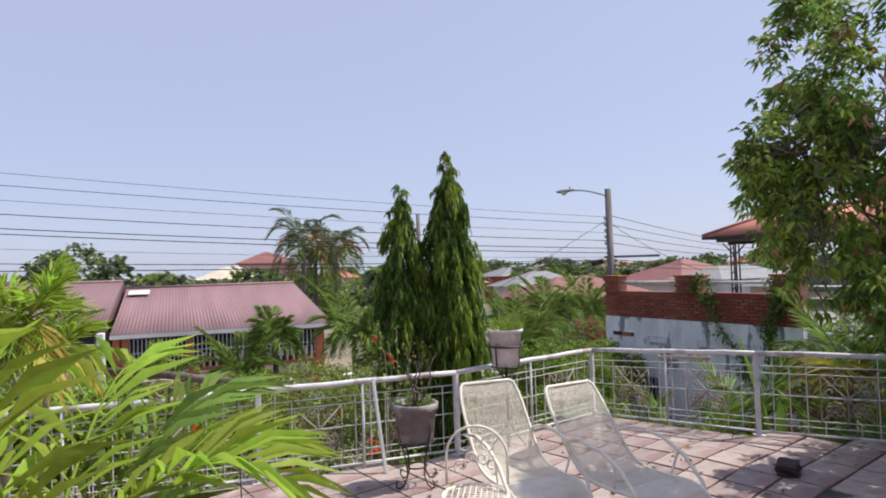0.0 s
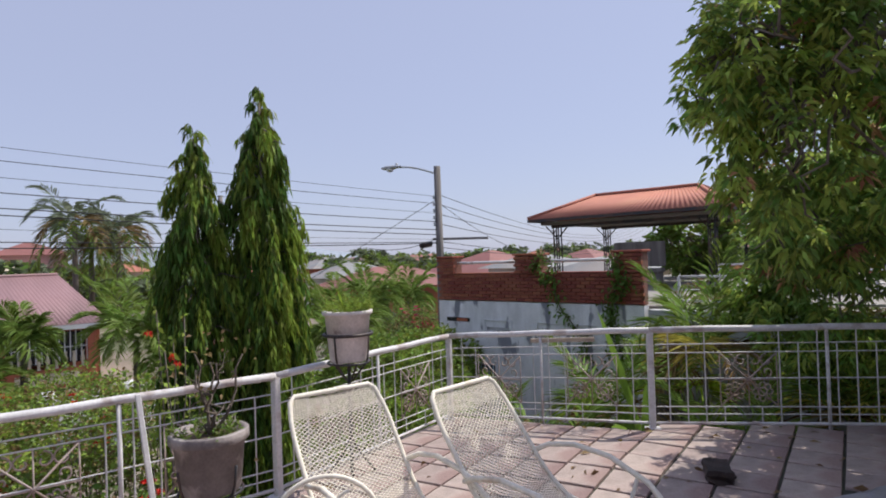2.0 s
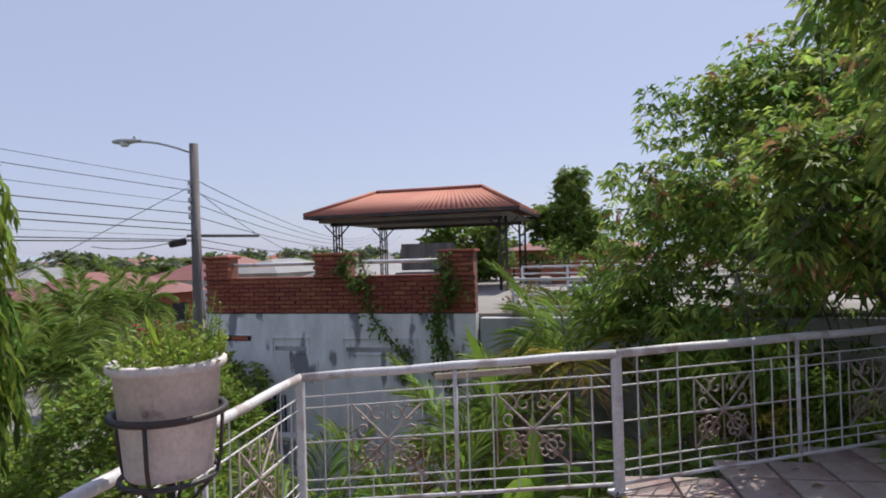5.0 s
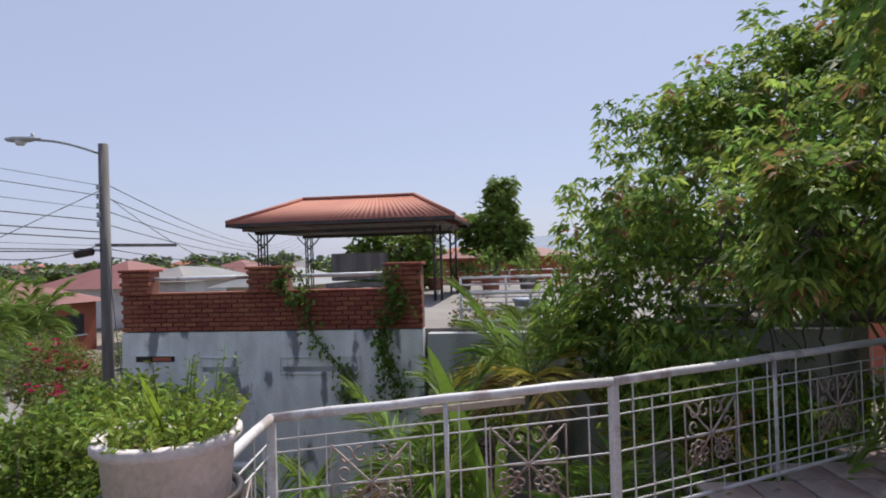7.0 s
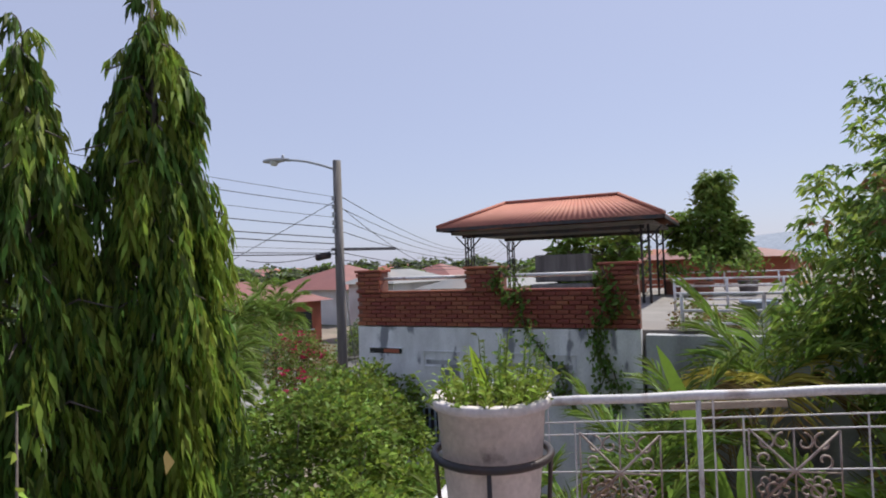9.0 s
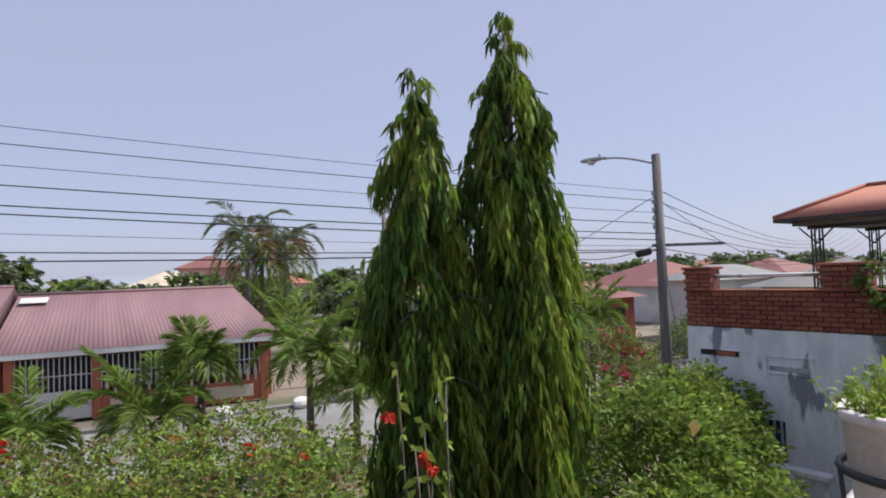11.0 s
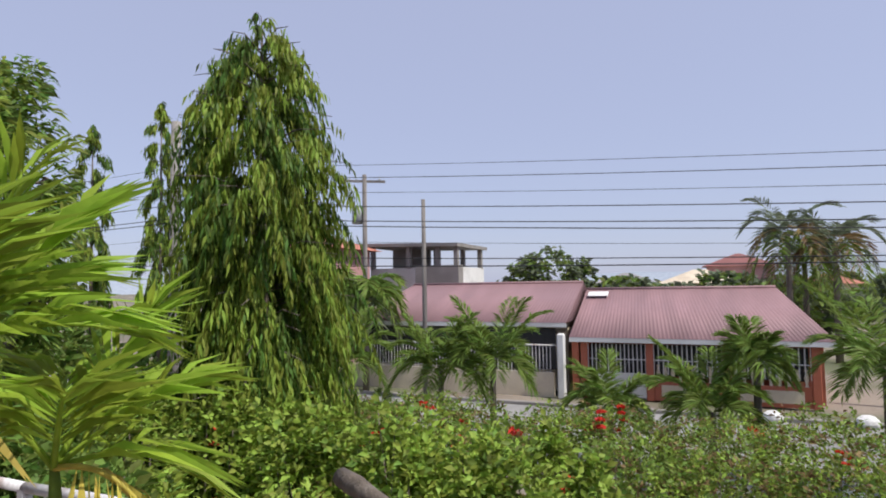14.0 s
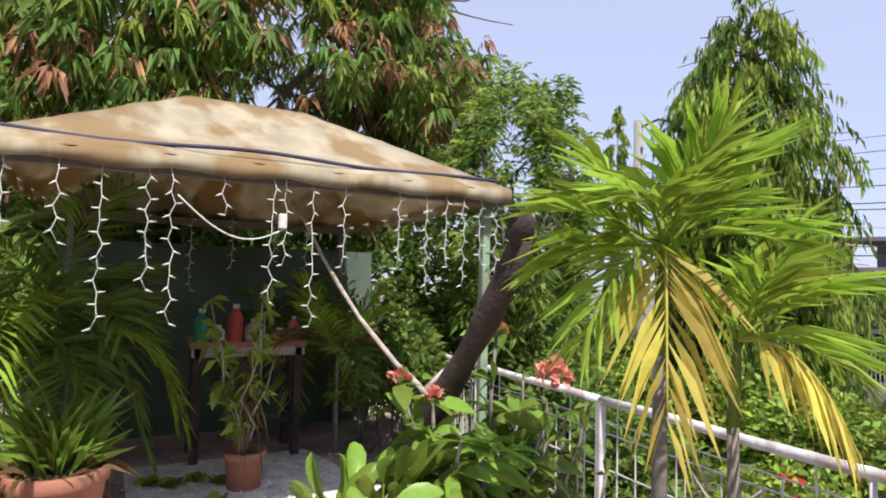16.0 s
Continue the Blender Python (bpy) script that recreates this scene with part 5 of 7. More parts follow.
bush = [(5.5, 3.6, 0.55, 0.9, 0.9, 0.9), (6.5, 4.1, 0.45, 0.9, 0.9, 0.9), (7.6, 5.0, 0.35, 1.0, 0.9, 0.9), (5.0, 2.7, 0.0, 0.8, 0.7, 0.8), (6.2, 3.0, -0.3, 0.8, 0.7, 0.8), (4.6, 5.0, 0.0, 1.1, 0.9, 0.9)]
hedge("garden_bush", "rounded bright green bush in front of the street", bush, 7000, 0.085, ((L_HEDGE, 0.5), (L_PALM, 0.25), (L_HEDGE_BRIGHT, 0.25)), 84)
hedge("garden_bush", "low leafy ground cover behind the railing", [(5.9 + 0.65 * (i % 4), 1.9 - 0.9 * (i // 4), -1.5, 0.8, 0.8, 0.7) for i in range(12)], 3200, 0.1, ((L_PALM, 0.6), (L_DRY, 0.35)), 85)
hedge("flowering_bush", "dry bush with red bougainvillea by the street", [(11.2, 10.6, 0.35, 0.8, 0.8, 1.2), (12.1, 11.2, -0.1, 0.9, 0.8, 1.1), (10.6, 9.7, -0.4, 0.7, 0.7, 0.9)], 1700, 0.085, ((L_HEDGE, 0.6), (L_DRY, 0.3)), 86, 24, L_PINK)
hedge("street_bushes", "low green bushes along the far side of the street", [(7.5 + 1.5 * i, 21 + (i % 3), -1.5, 1.0, 0.9, 1.0) for i in range(5)] + [(14 + 2.0 * i, 19 + (i % 4) * 1.4, -0.7, 1.5, 1.2, 1.5) for i in range(8)], 3600, 0.16, ((L_HAZED, 0.6), (L_HEDGE, 0.4)), 87)

# palms and a banana plant between the railing and the neighbour's wall
for i, (x, y, h, L, nf) in enumerate(((6.2, 0.75, 1.9, 1.15, 11), (6.9, -0.9, 2.2, 1.2, 12), (7.9, -0.15, 3.2, 1.15, 14), (7.1, 0.75, 2.4, 1.1, 12), (6.6, -2.1, 2.1, 1.1, 11), (8.5, 0.6, 2.5, 1.1, 11), (7.9, -1.7, 2.7, 1.1, 11), (5.8, 1.7, 1.9, 1.0, 10))):
    palm("garden_palm", "green and yellowing feather palm behind the railing", (x, y, GROUND), [(0.1, 0.05, h)], nf + 2, L * 0.72, 0.46, ((L_PALM, L_DRY, L_PALM_LIME) if i % 2 else (L_PALM, L_DRY, L_PALM_YELLOW)), 90 + i, (0.4, 1.9), (0.3, 1.1), 26, 0.06, 0.035)


def big_leaf(s, base, tip, width, curl, n=10):
    """A broad paddle leaf with a fold along its midrib."""
    base, tip = Vector(base), Vector(tip)
    d = tip - base
    side = d.cross(Vector((0.3, 0.2, 1))).normalized()
    up = side.cross(d).normalized()
    o = len(s.v)
    for i in range(n + 1):
        k = i / n
        w = width * 0.5 * math.sin(math.pi * min(1, 0.06 + k * 0.94)) ** 0.6
        c = base + d * k - Vector((0, 0, 1)) * curl * k * k
        rip = 1 + 0.06 * math.sin(k * 37)
        s.v += [tuple(c + side * w * rip + up * w * 0.25), tuple(c), tuple(c - side * w * rip + up * w * 0.25)]
    for i in range(n):
        a = o + i * 3
        s.f += [(a, a + 1, a + 4, a + 3), (a + 1, a + 2, a + 5, a + 4)]
        s.smooth += [True, True]


ban = thing("banana_plant", "banana plant with broad upright leaves behind the railing", "plant", Matrix.Translation((6.5, 0.0, GROUND)))
part("stem", Shape().tube([(0, 0, 0), (0, 0, 2.2)], [0.1, 0.06], 8), L_HEDGE, ban)
for x0, y0, z0, x1, y1, z1, w, c in ((0.25, -0.05, 2.2, 0.32, 0.58, 3.78, 0.27, 0.0), (0.2, -0.15, 2.0, 0.3, -0.06, 3.02, 0.15, 0.0), (-0.05, 0.0, 2.1, -0.5, -0.25, 2.95, 0.26, 0.2), (0.05, 0.05, 2.1, 0.5, 0.4, 2.9, 0.26, 0.3), (0.0, -0.05, 2.1, -0.1, -0.6, 2.8, 0.24, 0.3)):
    s = Shape()
    big_leaf(s, (x0, y0, z0), (x1, y1, z1), w, c)
    part("leaf", s, L_BROAD, ban)

# creeper on the neighbour's wall
cr = thing("creeper", "thin leafy creeper climbing the brick parapet", "creeper", WALL)
r = np.random.default_rng(7)
pp = []
st = Shape()
for x0, z0, x1, z1, m in ((4.9, -0.9, 4.75, 1.5, 420), (4.6, -0.6, 4.95, 1.1, 260), (4.1, -0.7, 3.1, 1.6, 260), (3.2, 0.9, 2.9, 1.55, 120), (4.2, -0.9, 4.0, -0.1, 60)):
    k = r.random(m)
    wob = 0.12 * np.sin(k * 9)
    pp.append(np.stack([x0 + (x1 - x0) * k + wob + r.normal(size=m) * 0.09, -0.05 - np.abs(r.normal(size=m)) * 0.06, z0 + (z1 - z0) * k + r.normal(size=m) * 0.03], 1))
    st.tube([(x0 + (x1 - x0) * q + 0.12 * math.sin(q * 9), -0.05, z0 + (z1 - z0) * q) for q in np.linspace(0, 1, 12)], 0.012, 5)
pp = np.concatenate(pp)
part("stem", st, M_BARK, cr)
dd = r.normal(size=pp.shape) * 0.6 + np.array([0, -0.6, -0.5])
part("foliage", leaf_mesh("foliage", pp, dd, 0.1 * r.uniform(0.6, 1.2, len(pp)), L_MANGO, 0.6, 0.1, 0.1, r), None, cr)


# ---- things on the terrace ----
def lounge_chair(at, label):
    """Spring lounge chair: one woven sheet from back to seat, tube frame, curved arms and runner legs."""
    t = thing("lounge_chair", label, "chair", at, "lounge chairs on the terrace")
    prof = [(0.3, 0.95), (0.24, 0.86), (0.12, 0.69), (0.0, 0.53), (-0.1, 0.445), (-0.22, 0.41), (-0.4, 0.415), (-0.56, 0.43), (-0.66, 0.41), (-0.72, 0.36)]
    ts = np.linspace(0, 1, len(prof))
    py, pz = [p[0] for p in prof], [p[1] for p in prof]

    def on(u, v):
        w = 0.25 - 0.03 * max(0, 0.15 - v) / 0.15
        return Vector((u * w, float(np.interp(v, ts, py)), float(np.interp(v, ts, pz)) + 0.015 * (u * u)))
    mesh_ = Shape()
    n = 94
    for i in range(-18, n + 1):
        for sgn in (1, -1):
            pts = []
            for j in range(15):
                k = j / 14
                v = (i + k * 18) / n if sgn > 0 else (i + (1 - k) * 18) / n
                if 0 <= v <= 1:
                    pts.append(on(-1 + 2 * k, v))
            if len(pts) > 1:
                mesh_.tube(pts, 0.0027, 3, False)
    tagged(part("woven_sheet", mesh_, M_CHAIR, t, "diamond-woven wire sheet"), "diamond-woven wire sheet", kind="stuff")
    rim = [on(-1, v) for v in np.linspace(1, 0.03, 24)] + [on(-0.9, 0.0), on(0.9, 0.0)] + [on(1, v) for v in np.linspace(0.03, 1, 24)] + [on(-1, 1)]
    part("frame", Shape().tube(rim, 0.0115, 8), M_CHAIR, t)
    for sx in (-1, 1):
        x = 0.285 * sx
        arm = [(0.25 * sx, 0.08, 0.62), (x, 0.0, 0.66), (x, -0.14, 0.685), (x, -0.32, 0.665), (x, -0.5, 0.585), (x, -0.63, 0.45), (x, -0.69, 0.28), (x, -0.67, 0.12), (x, -0.58, 0.03), (x, -0.44, 0.012), (x, 0.2, 0.012), (x, 0.34, 0.03)]
        fine = []
        for i in range(len(arm) - 1):
            for k in (0, 0.5):
                fine.append(Vector(arm[i]).lerp(Vector(arm[i + 1]), k))
        part("arm", Shape().tube(fine + [Vector(arm[-1])], 0.0125, 8), M_CHAIR, t)
    for y, z in ((-0.44, 0.012), (0.2, 0.012)):
        part("stretcher", Shape().tube([(-0.285, y, z), (0.285, y, z)], 0.01, 8), M_CHAIR, t)
    part("stretcher", Shape().tube([(-0.285, -0.45, 0.6), (-0.25, -0.4, 0.42), (0.25, -0.4, 0.4), (0.285, -0.45, 0.6)], 0.009, 8), M_CHAIR, t)
    return t


lounge_chair(pose(2.32, -1.61, 0, 0, 0, 0), "white woven-wire lounge chair with curved steel arms")
lounge_chair(pose(2.87, -1.98, 0.0, 0, 0, 9), "white woven-wire lounge chair angled towards the corner")


def pot_mesh(r_top, r_bot, h, rim=0.02, lip=0.035):
    return [(0.0, 0.0), (r_bot, 0.0), (r_bot + 0.006, 0.01), (r_top - rim, h - lip), (r_top - rim * 0.4, h - lip + 0.004), (r_top, h - lip + 0.012), (r_top, h - 0.004), (r_top - 0.006, h), (r_top - rim - 0.008, h), (r_top - rim - 0.014, h - 0.05), (0.0, h - 0.05)]


def sprigs(parent, c, n, spread, height, mat, seed, leaf=0.05, width=0.3):
    """Loose upright sprigs of small leaves growing from a pot."""
    r = np.random.default_rng(seed)
    b, d = [], []
    st = Shape()
    for i in range(n):
        a, q = r.uniform(0, 2 * math.pi), spread * math.sqrt(r.random())
        foot = np.array([q * math.cos(a), q * math.sin(a), 0])
        tip = foot * 1.35 + np.array([0, 0, height * r.uniform(0.4, 1.1)]) + r.normal(size=3) * 0.02
        st.tube([tuple(c + foot), tuple(c + (foot + tip) / 2 + r.normal(size=3) * 0.008), tuple(c + tip)], [0.003, 0.002, 0.001], 4)
        for k in np.linspace(0.25, 1, 9):
            b.append(c + foot + (tip - foot) * k)
            ang = r.uniform(0, 2 * math.pi)
            d.append((math.cos(ang), math.sin(ang), 0.6))
    tagged(part("stalk", st, mat, parent), kind="stuff")
    part("foliage", leaf_mesh("foliage", b, d, leaf * r.uniform(0.6, 1.2, len(b)), mat, width, 0.08, 0.15, r), None, parent)


wp = thing("potted_plant", "peeling white bucket pot of green sprigs in a tall iron stand", "potted plant", pose(3.09, -0.07, 0))
part("pot", Shape().lathe([(p[0], p[1] + 0.86) for p in pot_mesh(0.183, 0.128, 0.365)], sides=32), M_POTWHITE, wp)
part("soil", Shape().lathe([(0.0, 1.195), (0.1, 1.2), (0.162, 1.19)], sides=20), M_SOIL, wp)
stand = part("stand", Shape().tube([(0.174 * math.cos(a), 0.174 * math.sin(a), 1.055) for a in np.linspace(0, 2 * math.pi, 33)], 0.012, 6), M_DARKSTEEL, wp, "dark iron stand")
part("lower_ring", Shape().tube([(0.15 * math.cos(a), 0.15 * math.sin(a), 0.85) for a in np.linspace(0, 2 * math.pi, 25)], 0.009, 6), M_DARKSTEEL, stand)
for i in range(4):
    a = i * math.pi / 2 + 0.5
    part("strap", Shape().tube([(0.174 * math.cos(a), 0.174 * math.sin(a), 1.055), (0.165 * math.cos(a), 0.165 * math.sin(a), 0.92), (0.15 * math.cos(a), 0.15 * math.sin(a), 0.85), (0.03 * math.cos(a), 0.03 * math.sin(a), 0.72)], 0.007, 6), M_DARKSTEEL, stand)
part("stem", Shape().tube([(0, 0, 0.02), (0, 0, 0.86)], 0.014, 8), M_DARKSTEEL, stand)
for i in range(3):
    a = i * 2 * math.pi / 3
    part("foot", Shape().tube([(0, 0, 0.3), (0.1 * math.cos(a), 0.1 * math.sin(a), 0.14), (0.2 * math.cos(a), 0.2 * math.sin(a), 0.012)], 0.009, 6), M_DARKSTEEL, stand)
sprigs(wp, np.array([0, 0, 1.19]), 110, 0.155, 0.12, L_HEDGE_BRIGHT, 5, 0.03, 0.35)
sprigs(wp, np.array([0.05, -0.05, 1.19]), 30, 0.09, 0.2, L_HEDGE, 6, 0.026, 0.3)
s = Shape()
big_leaf(s, (-0.03, -0.02, 1.19), (-0.06, 0.03, 1.38), 0.04, 0.0, 6)
part("blade", s, L_PALM_LIME, wp)

gp = thing("potted_plant", "weathered grey clay pot with bare twigs on scrolled stand", "potted plant", pose(1.94, -0.61, 0))
part("pot", Shape().lathe([(p[0], p[1] + 0.385) for p in pot_mesh(0.205, 0.15, 0.32, 0.024, 0.06)], sides=32), M_POTGREY, gp)
part("soil", Shape().lathe([(0.0, 0.67), (0.1, 0.675), (0.17, 0.66)], sides=20), M_SOIL, gp)
gs = part("stand", Shape().tube([(0.165 * math.cos(a), 0.165 * math.sin(a), 0.378) for a in np.linspace(0, 2 * math.pi, 25)], 0.008, 6).tube([(0.09 * math.cos(a), 0.09 * math.sin(a), 0.16) for a in np.linspace(0, 2 * math.pi, 17)], 0.007, 6), M_DARKSTEEL, gp, "dark scrolled iron stand")
for i in range(4):
    a = i * math.pi / 2 + 0.4
    leg = [(0.2, 0.54), (0.185, 0.44), (0.165, 0.38), (0.11, 0.22), (0.1, 0.1), (0.14, 0.03), (0.19, 0.012), (0.225, 0.03), (0.225, 0.07), (0.2, 0.08)]
    part("leg", Shape().tube([(q * math.cos(a), q * math.sin(a), z) for q, z in leg], 0.007, 6), M_DARKSTEEL, gs)
r = np.random.default_rng(3)
tw = Shape()
for i in range(5):
    a = i * 1.3 + 2.2
    e = Vector((math.cos(a) * r.uniform(0.06, 0.22), math.sin(a) * r.uniform(0.06, 0.22), r.uniform(0.9, 1.16)))
    pts = limb(tw, (0.02, 0, 0.66), e, 0.011, 0.004, 0.03, r)
    for j in (3, 4, 5):
        limb(tw, pts[j], pts[j] + Vector(r.normal(size=3)) * 0.09, 0.003, 0.0015, 0.01, r)
part("branching", tw, M_BARK, gp)
sprigs(gp, np.array([0, 0, 0.66]), 40, 0.15, 0.1, L_HEDGE, 9, 0.035, 0.4)
b = r.normal(size=(40, 3)) * np.array([0.13, 0.13, 0.14]) + np.array([0, 0, 1.05])
part("foliage", leaf_mesh("foliage", b, r.normal(size=(40, 3)), np.full(40, 0.035), L_DRY, 0.5, 0.1, 0.2, r), None, gp)

ic = thing("garden_chair", "small white wrought-iron chair with a scrolled arched back", "chair", pose(1.84, -2.17, 0, 0, 0, -27))
part("seat", Shape().tube([(0.2 * math.cos(a), 0.2 * math.sin(a), 0.45) for a in np.linspace(0, 2 * math.pi, 29)], 0.01, 6), M_CHAIR, ic)
lat = Shape()
for i in range(-5, 6):
    q = math.sqrt(max(0.0, 0.2 ** 2 - (i * 0.036) ** 2))
    lat.tube([(i * 0.036, -q, 0.45), (i * 0.036, q, 0.45)], 0.004, 4).tube([(-q, i * 0.036, 0.447), (q, i * 0.036, 0.447)], 0.004, 4)
part("seat_lattice", lat, M_CHAIR, ic)
arch = [(-0.2, 0.2, 0.45)] + [(0.2 * math.cos(a), 0.22, 0.62 + 0.2 * math.sin(a)) for a in np.linspace(math.pi, 0, 19)] + [(0.2, 0.2, 0.45)]
part("back_arch", Shape().tube(arch, 0.009, 6), M_CHAIR, ic)
sc = Shape()
for sx in (-1, 1):
    sc.tube(spiral((sx * 0.085, 0.22, 0.7), 0.06, 7, math.pi / 2, sx, 20), 0.006, 5)
    sc.tube(spiral((sx * 0.1, 0.22, 0.56), 0.055, 7, -math.pi / 2, sx, 20), 0.006, 5)
    sc.tube(spiral((sx * 0.04, 0.22, 0.61), 0.045, 7, 0, -sx, 20), 0.006, 5)
part("scrolls", sc, M_CHAIR, ic)
for i in range(4):
    a = i * math.pi / 2 + math.pi / 4
    part("leg", Shape().tube([(0.17 * math.cos(a), 0.17 * math.sin(a), 0.45), (0.15 * math.cos(a), 0.15 * math.sin(a), 0.25), (0.21 * math.cos(a), 0.21 * math.sin(a), 0.006)], 0.009, 6), M_CHAIR, ic)

lean = thing("leaning_bar", "white painted metal bar leaning on the railing", "metal bar")
part("bar", Shape().box((1.73, -0.14, 0.425), (0.03, 0.03, 0.86), Matrix.Rotation(-0.2, 4, "X") @ Matrix.Rotation(-0.07, 4, "Y"), 0.004), M_WHITE, lean)
rub = thing("broken_stone", "dark broken stone lying on the terrace tiles", "stone", pose(4.66, -1.98, floor_z(4.66, -1.98), 0, 0, 35))
bm = bmesh.new()
bmesh.ops.create_cube(bm, size=1.0)
bmesh.ops.subdivide_edges(bm, edges=list(bm.edges), cuts=2, use_grid_fill=True)
for v in bm.verts:
    v.co = Vector((v.co.x * 0.24, v.co.y * 0.15, v.co.z * 0.085 + 0.043)) + Vector((0.03 * noise.noise(v.co * 4), 0.03 * noise.noise(v.co * 4 + Vector((9, 0, 0))), 0.02 * max(0.0, v.co.z) * noise.noise(v.co * 5)))
me = bpy.data.meshes.new("stone")
bm.to_mesh(me)
bm.free()
me.materials.append(M_DARKWOOD)
part("stone", me, None, rub)

hedge("dry_bush", "half-dry twiggy bush beside the end of the brick parapet", [(9.75, 1.0, 1.15, 0.28, 0.28, 0.45), (10.15, 0.8, 0.98, 0.28, 0.28, 0.35), (9.85, 0.45, 0.9, 0.22, 0.28, 0.22)], 420, 0.06, ((L_DRY, 0.5), (L_HEDGE, 0.5)), 88)
hedge("dry_bush", "low weedy strip on the neighbour's terrace edge", [(9.68 + 0.1 * i, -0.2 - 0.5 * i, 0.78, 0.18, 0.3, 0.14) for i in range(5)], 420, 0.07, ((L_HEDGE, 0.6), (L_DRY, 0.4)), 89)

# pot plants on the neighbour's terrace
for i, (x, y, h) in enumerate(((17.55, 3.4, 0.35), (17.17, 1.55, 0.5), (18.6, 4.6, 0.35), (16.1, -0.6, 0.6), (16.6, 2.4, 0.6))):
    t = thing("potted_plant", "leafy pot plant on the neighbour's pale terrace", "potted plant", pose(x, y, DECK), "pot plants on the neighbour's terrace")
    part("pot", Shape().lathe(pot_mesh(0.24, 0.18, 0.36), sides=18), M_POTGREY if i % 2 else M_TERRACOTTA, t)
    q = np.random.default_rng(300 + i)
    m = 220
    bb = q.normal(size=(m, 3)) * np.array([0.22, 0.22, h * 0.35]) + np.array([0, 0, 0.4 + h * 0.6])
    part("foliage", leaf_mesh("foliage", bb, q.normal(size=(m, 3)) + np.array([0, 0, 0.6]), q.uniform(0.08, 0.2, m), L_HEDGE if i % 2 else L_MANGO, 0.4, 0.08, 0.15, q), None, t)


# ---- pavilion with plants at the end of the terrace ----
PX0, PX1, PY0, PY1, PE, PR = -2.44, -5.6, -0.63, -3.2, 2.05, 2.76
pav = thing("canvas_pavilion", "garden pavilion with a stained beige canvas roof and dark cord trim", "pavilion")


def cloth(a, b, c, d, n=14, sag=0.05):
    """A canvas panel between the eave a-b and the ridge d-c, sagging a little."""
    a, b, c, d = (Vector(p) for p in (a, b, c, d))
    s = Shape()
    for i in range(n + 1):
        for j in range(n + 1):
            u, v = i / n, j / n
            p = a.lerp(b, u).lerp(d.lerp(c, u), v)
            p.z -= sag * math.sin(math.pi * u) * math.sin(math.pi * v) + 0.012 * noise.noise(p * 4)
            s.v.append(tuple(p))
    for i in range(n):
        for j in range(n):
            q = i * (n + 1) + j
            s.f.append((q, q + n + 1, q + n + 2, q + 1))
            s.smooth.append(True)
    return s


pa, pb, pc_, pd = (PX0, PY0, PE), (PX0, PY1, PE), (PX1, PY1, PE), (PX1, PY0, PE)
ra, rb = (-4.0, -1.5, PR), (-4.0, -2.3, PR)
for q in ((pb, pa, ra, rb), (pa, pd, ra, ra), (pd, pc_, rb, ra), (pc_, pb, rb, rb)):
    ob = part("canvas", cloth(*q), M_CANVAS, pav)
    ob.modifiers.new("thickness", "SOLIDIFY").thickness = 0.006
for a, b in ((pa, pb), (pb, pc_), (pc_, pd), (pd, pa)):
    v = Shape()
    for i in range(21):
        p = Vector(a).lerp(Vector(b), i / 20)
        w = 0.01 * math.sin(i * 2.1)
        v.v += [(p.x + w, p.y + w, p.z), (p.x + w * 1.5, p.y - w, p.z - 0.075 - 0.012 * math.sin(i * 1.7))]
    for i in range(20):
        v.f.append((2 * i, 2 * i + 1, 2 * i + 3, 2 * i + 2))
        v.smooth.append(True)
    ob = part("valance", v, M_CANVAS, pav)
    ob.modifiers.new("thickness", "SOLIDIFY").thickness = 0.005
cord = [Vector(pa).lerp(Vector(pb), k) + Vector((-0.13 - 0.03 * math.sin(k * 9), 0, 0.068 + 0.008 * math.sin(k * 14))) for k in np.linspace(0, 1, 26)]
part("cord", Shape().tube(cord, 0.011, 6), M_CORD, pav, "dark blue cord")
for x, y in ((PX0 - 0.12, PY0 - 0.1), (PX0 - 0.12, PY1 + 0.1), (PX1 + 0.12, PY0 - 0.1), (PX1 + 0.12, PY1 + 0.1)):
    part("post", Shape().box((x, y, PE / 2), (0.05, 0.05, PE), chamfer=0.006), M_POSTGREEN if y > -2 and x > -3 else M_PALMSTEM, pav, "pale green painted post" if y > -2 and x > -3 else "")
part("beam", Shape().box((PX0 - 0.1, (PY0 + PY1) / 2, PE - 0.05), (0.05, PY0 - PY1 - 0.1, 0.07)), M_PALMSTEM, pav)
part("beam", Shape().box((PX1 + 0.1, (PY0 + PY1) / 2, PE - 0.05), (0.05, PY0 - PY1 - 0.1, 0.07)), M_PALMSTEM, pav)

scr = tagged(part("shade_screen", Shape().box((-5.75, -1.75, 0.9), (0.04, 2.9, 1.8)), M_SHADECLOTH), "dark green shade screen behind the pavilion", "screen", kind="structure")


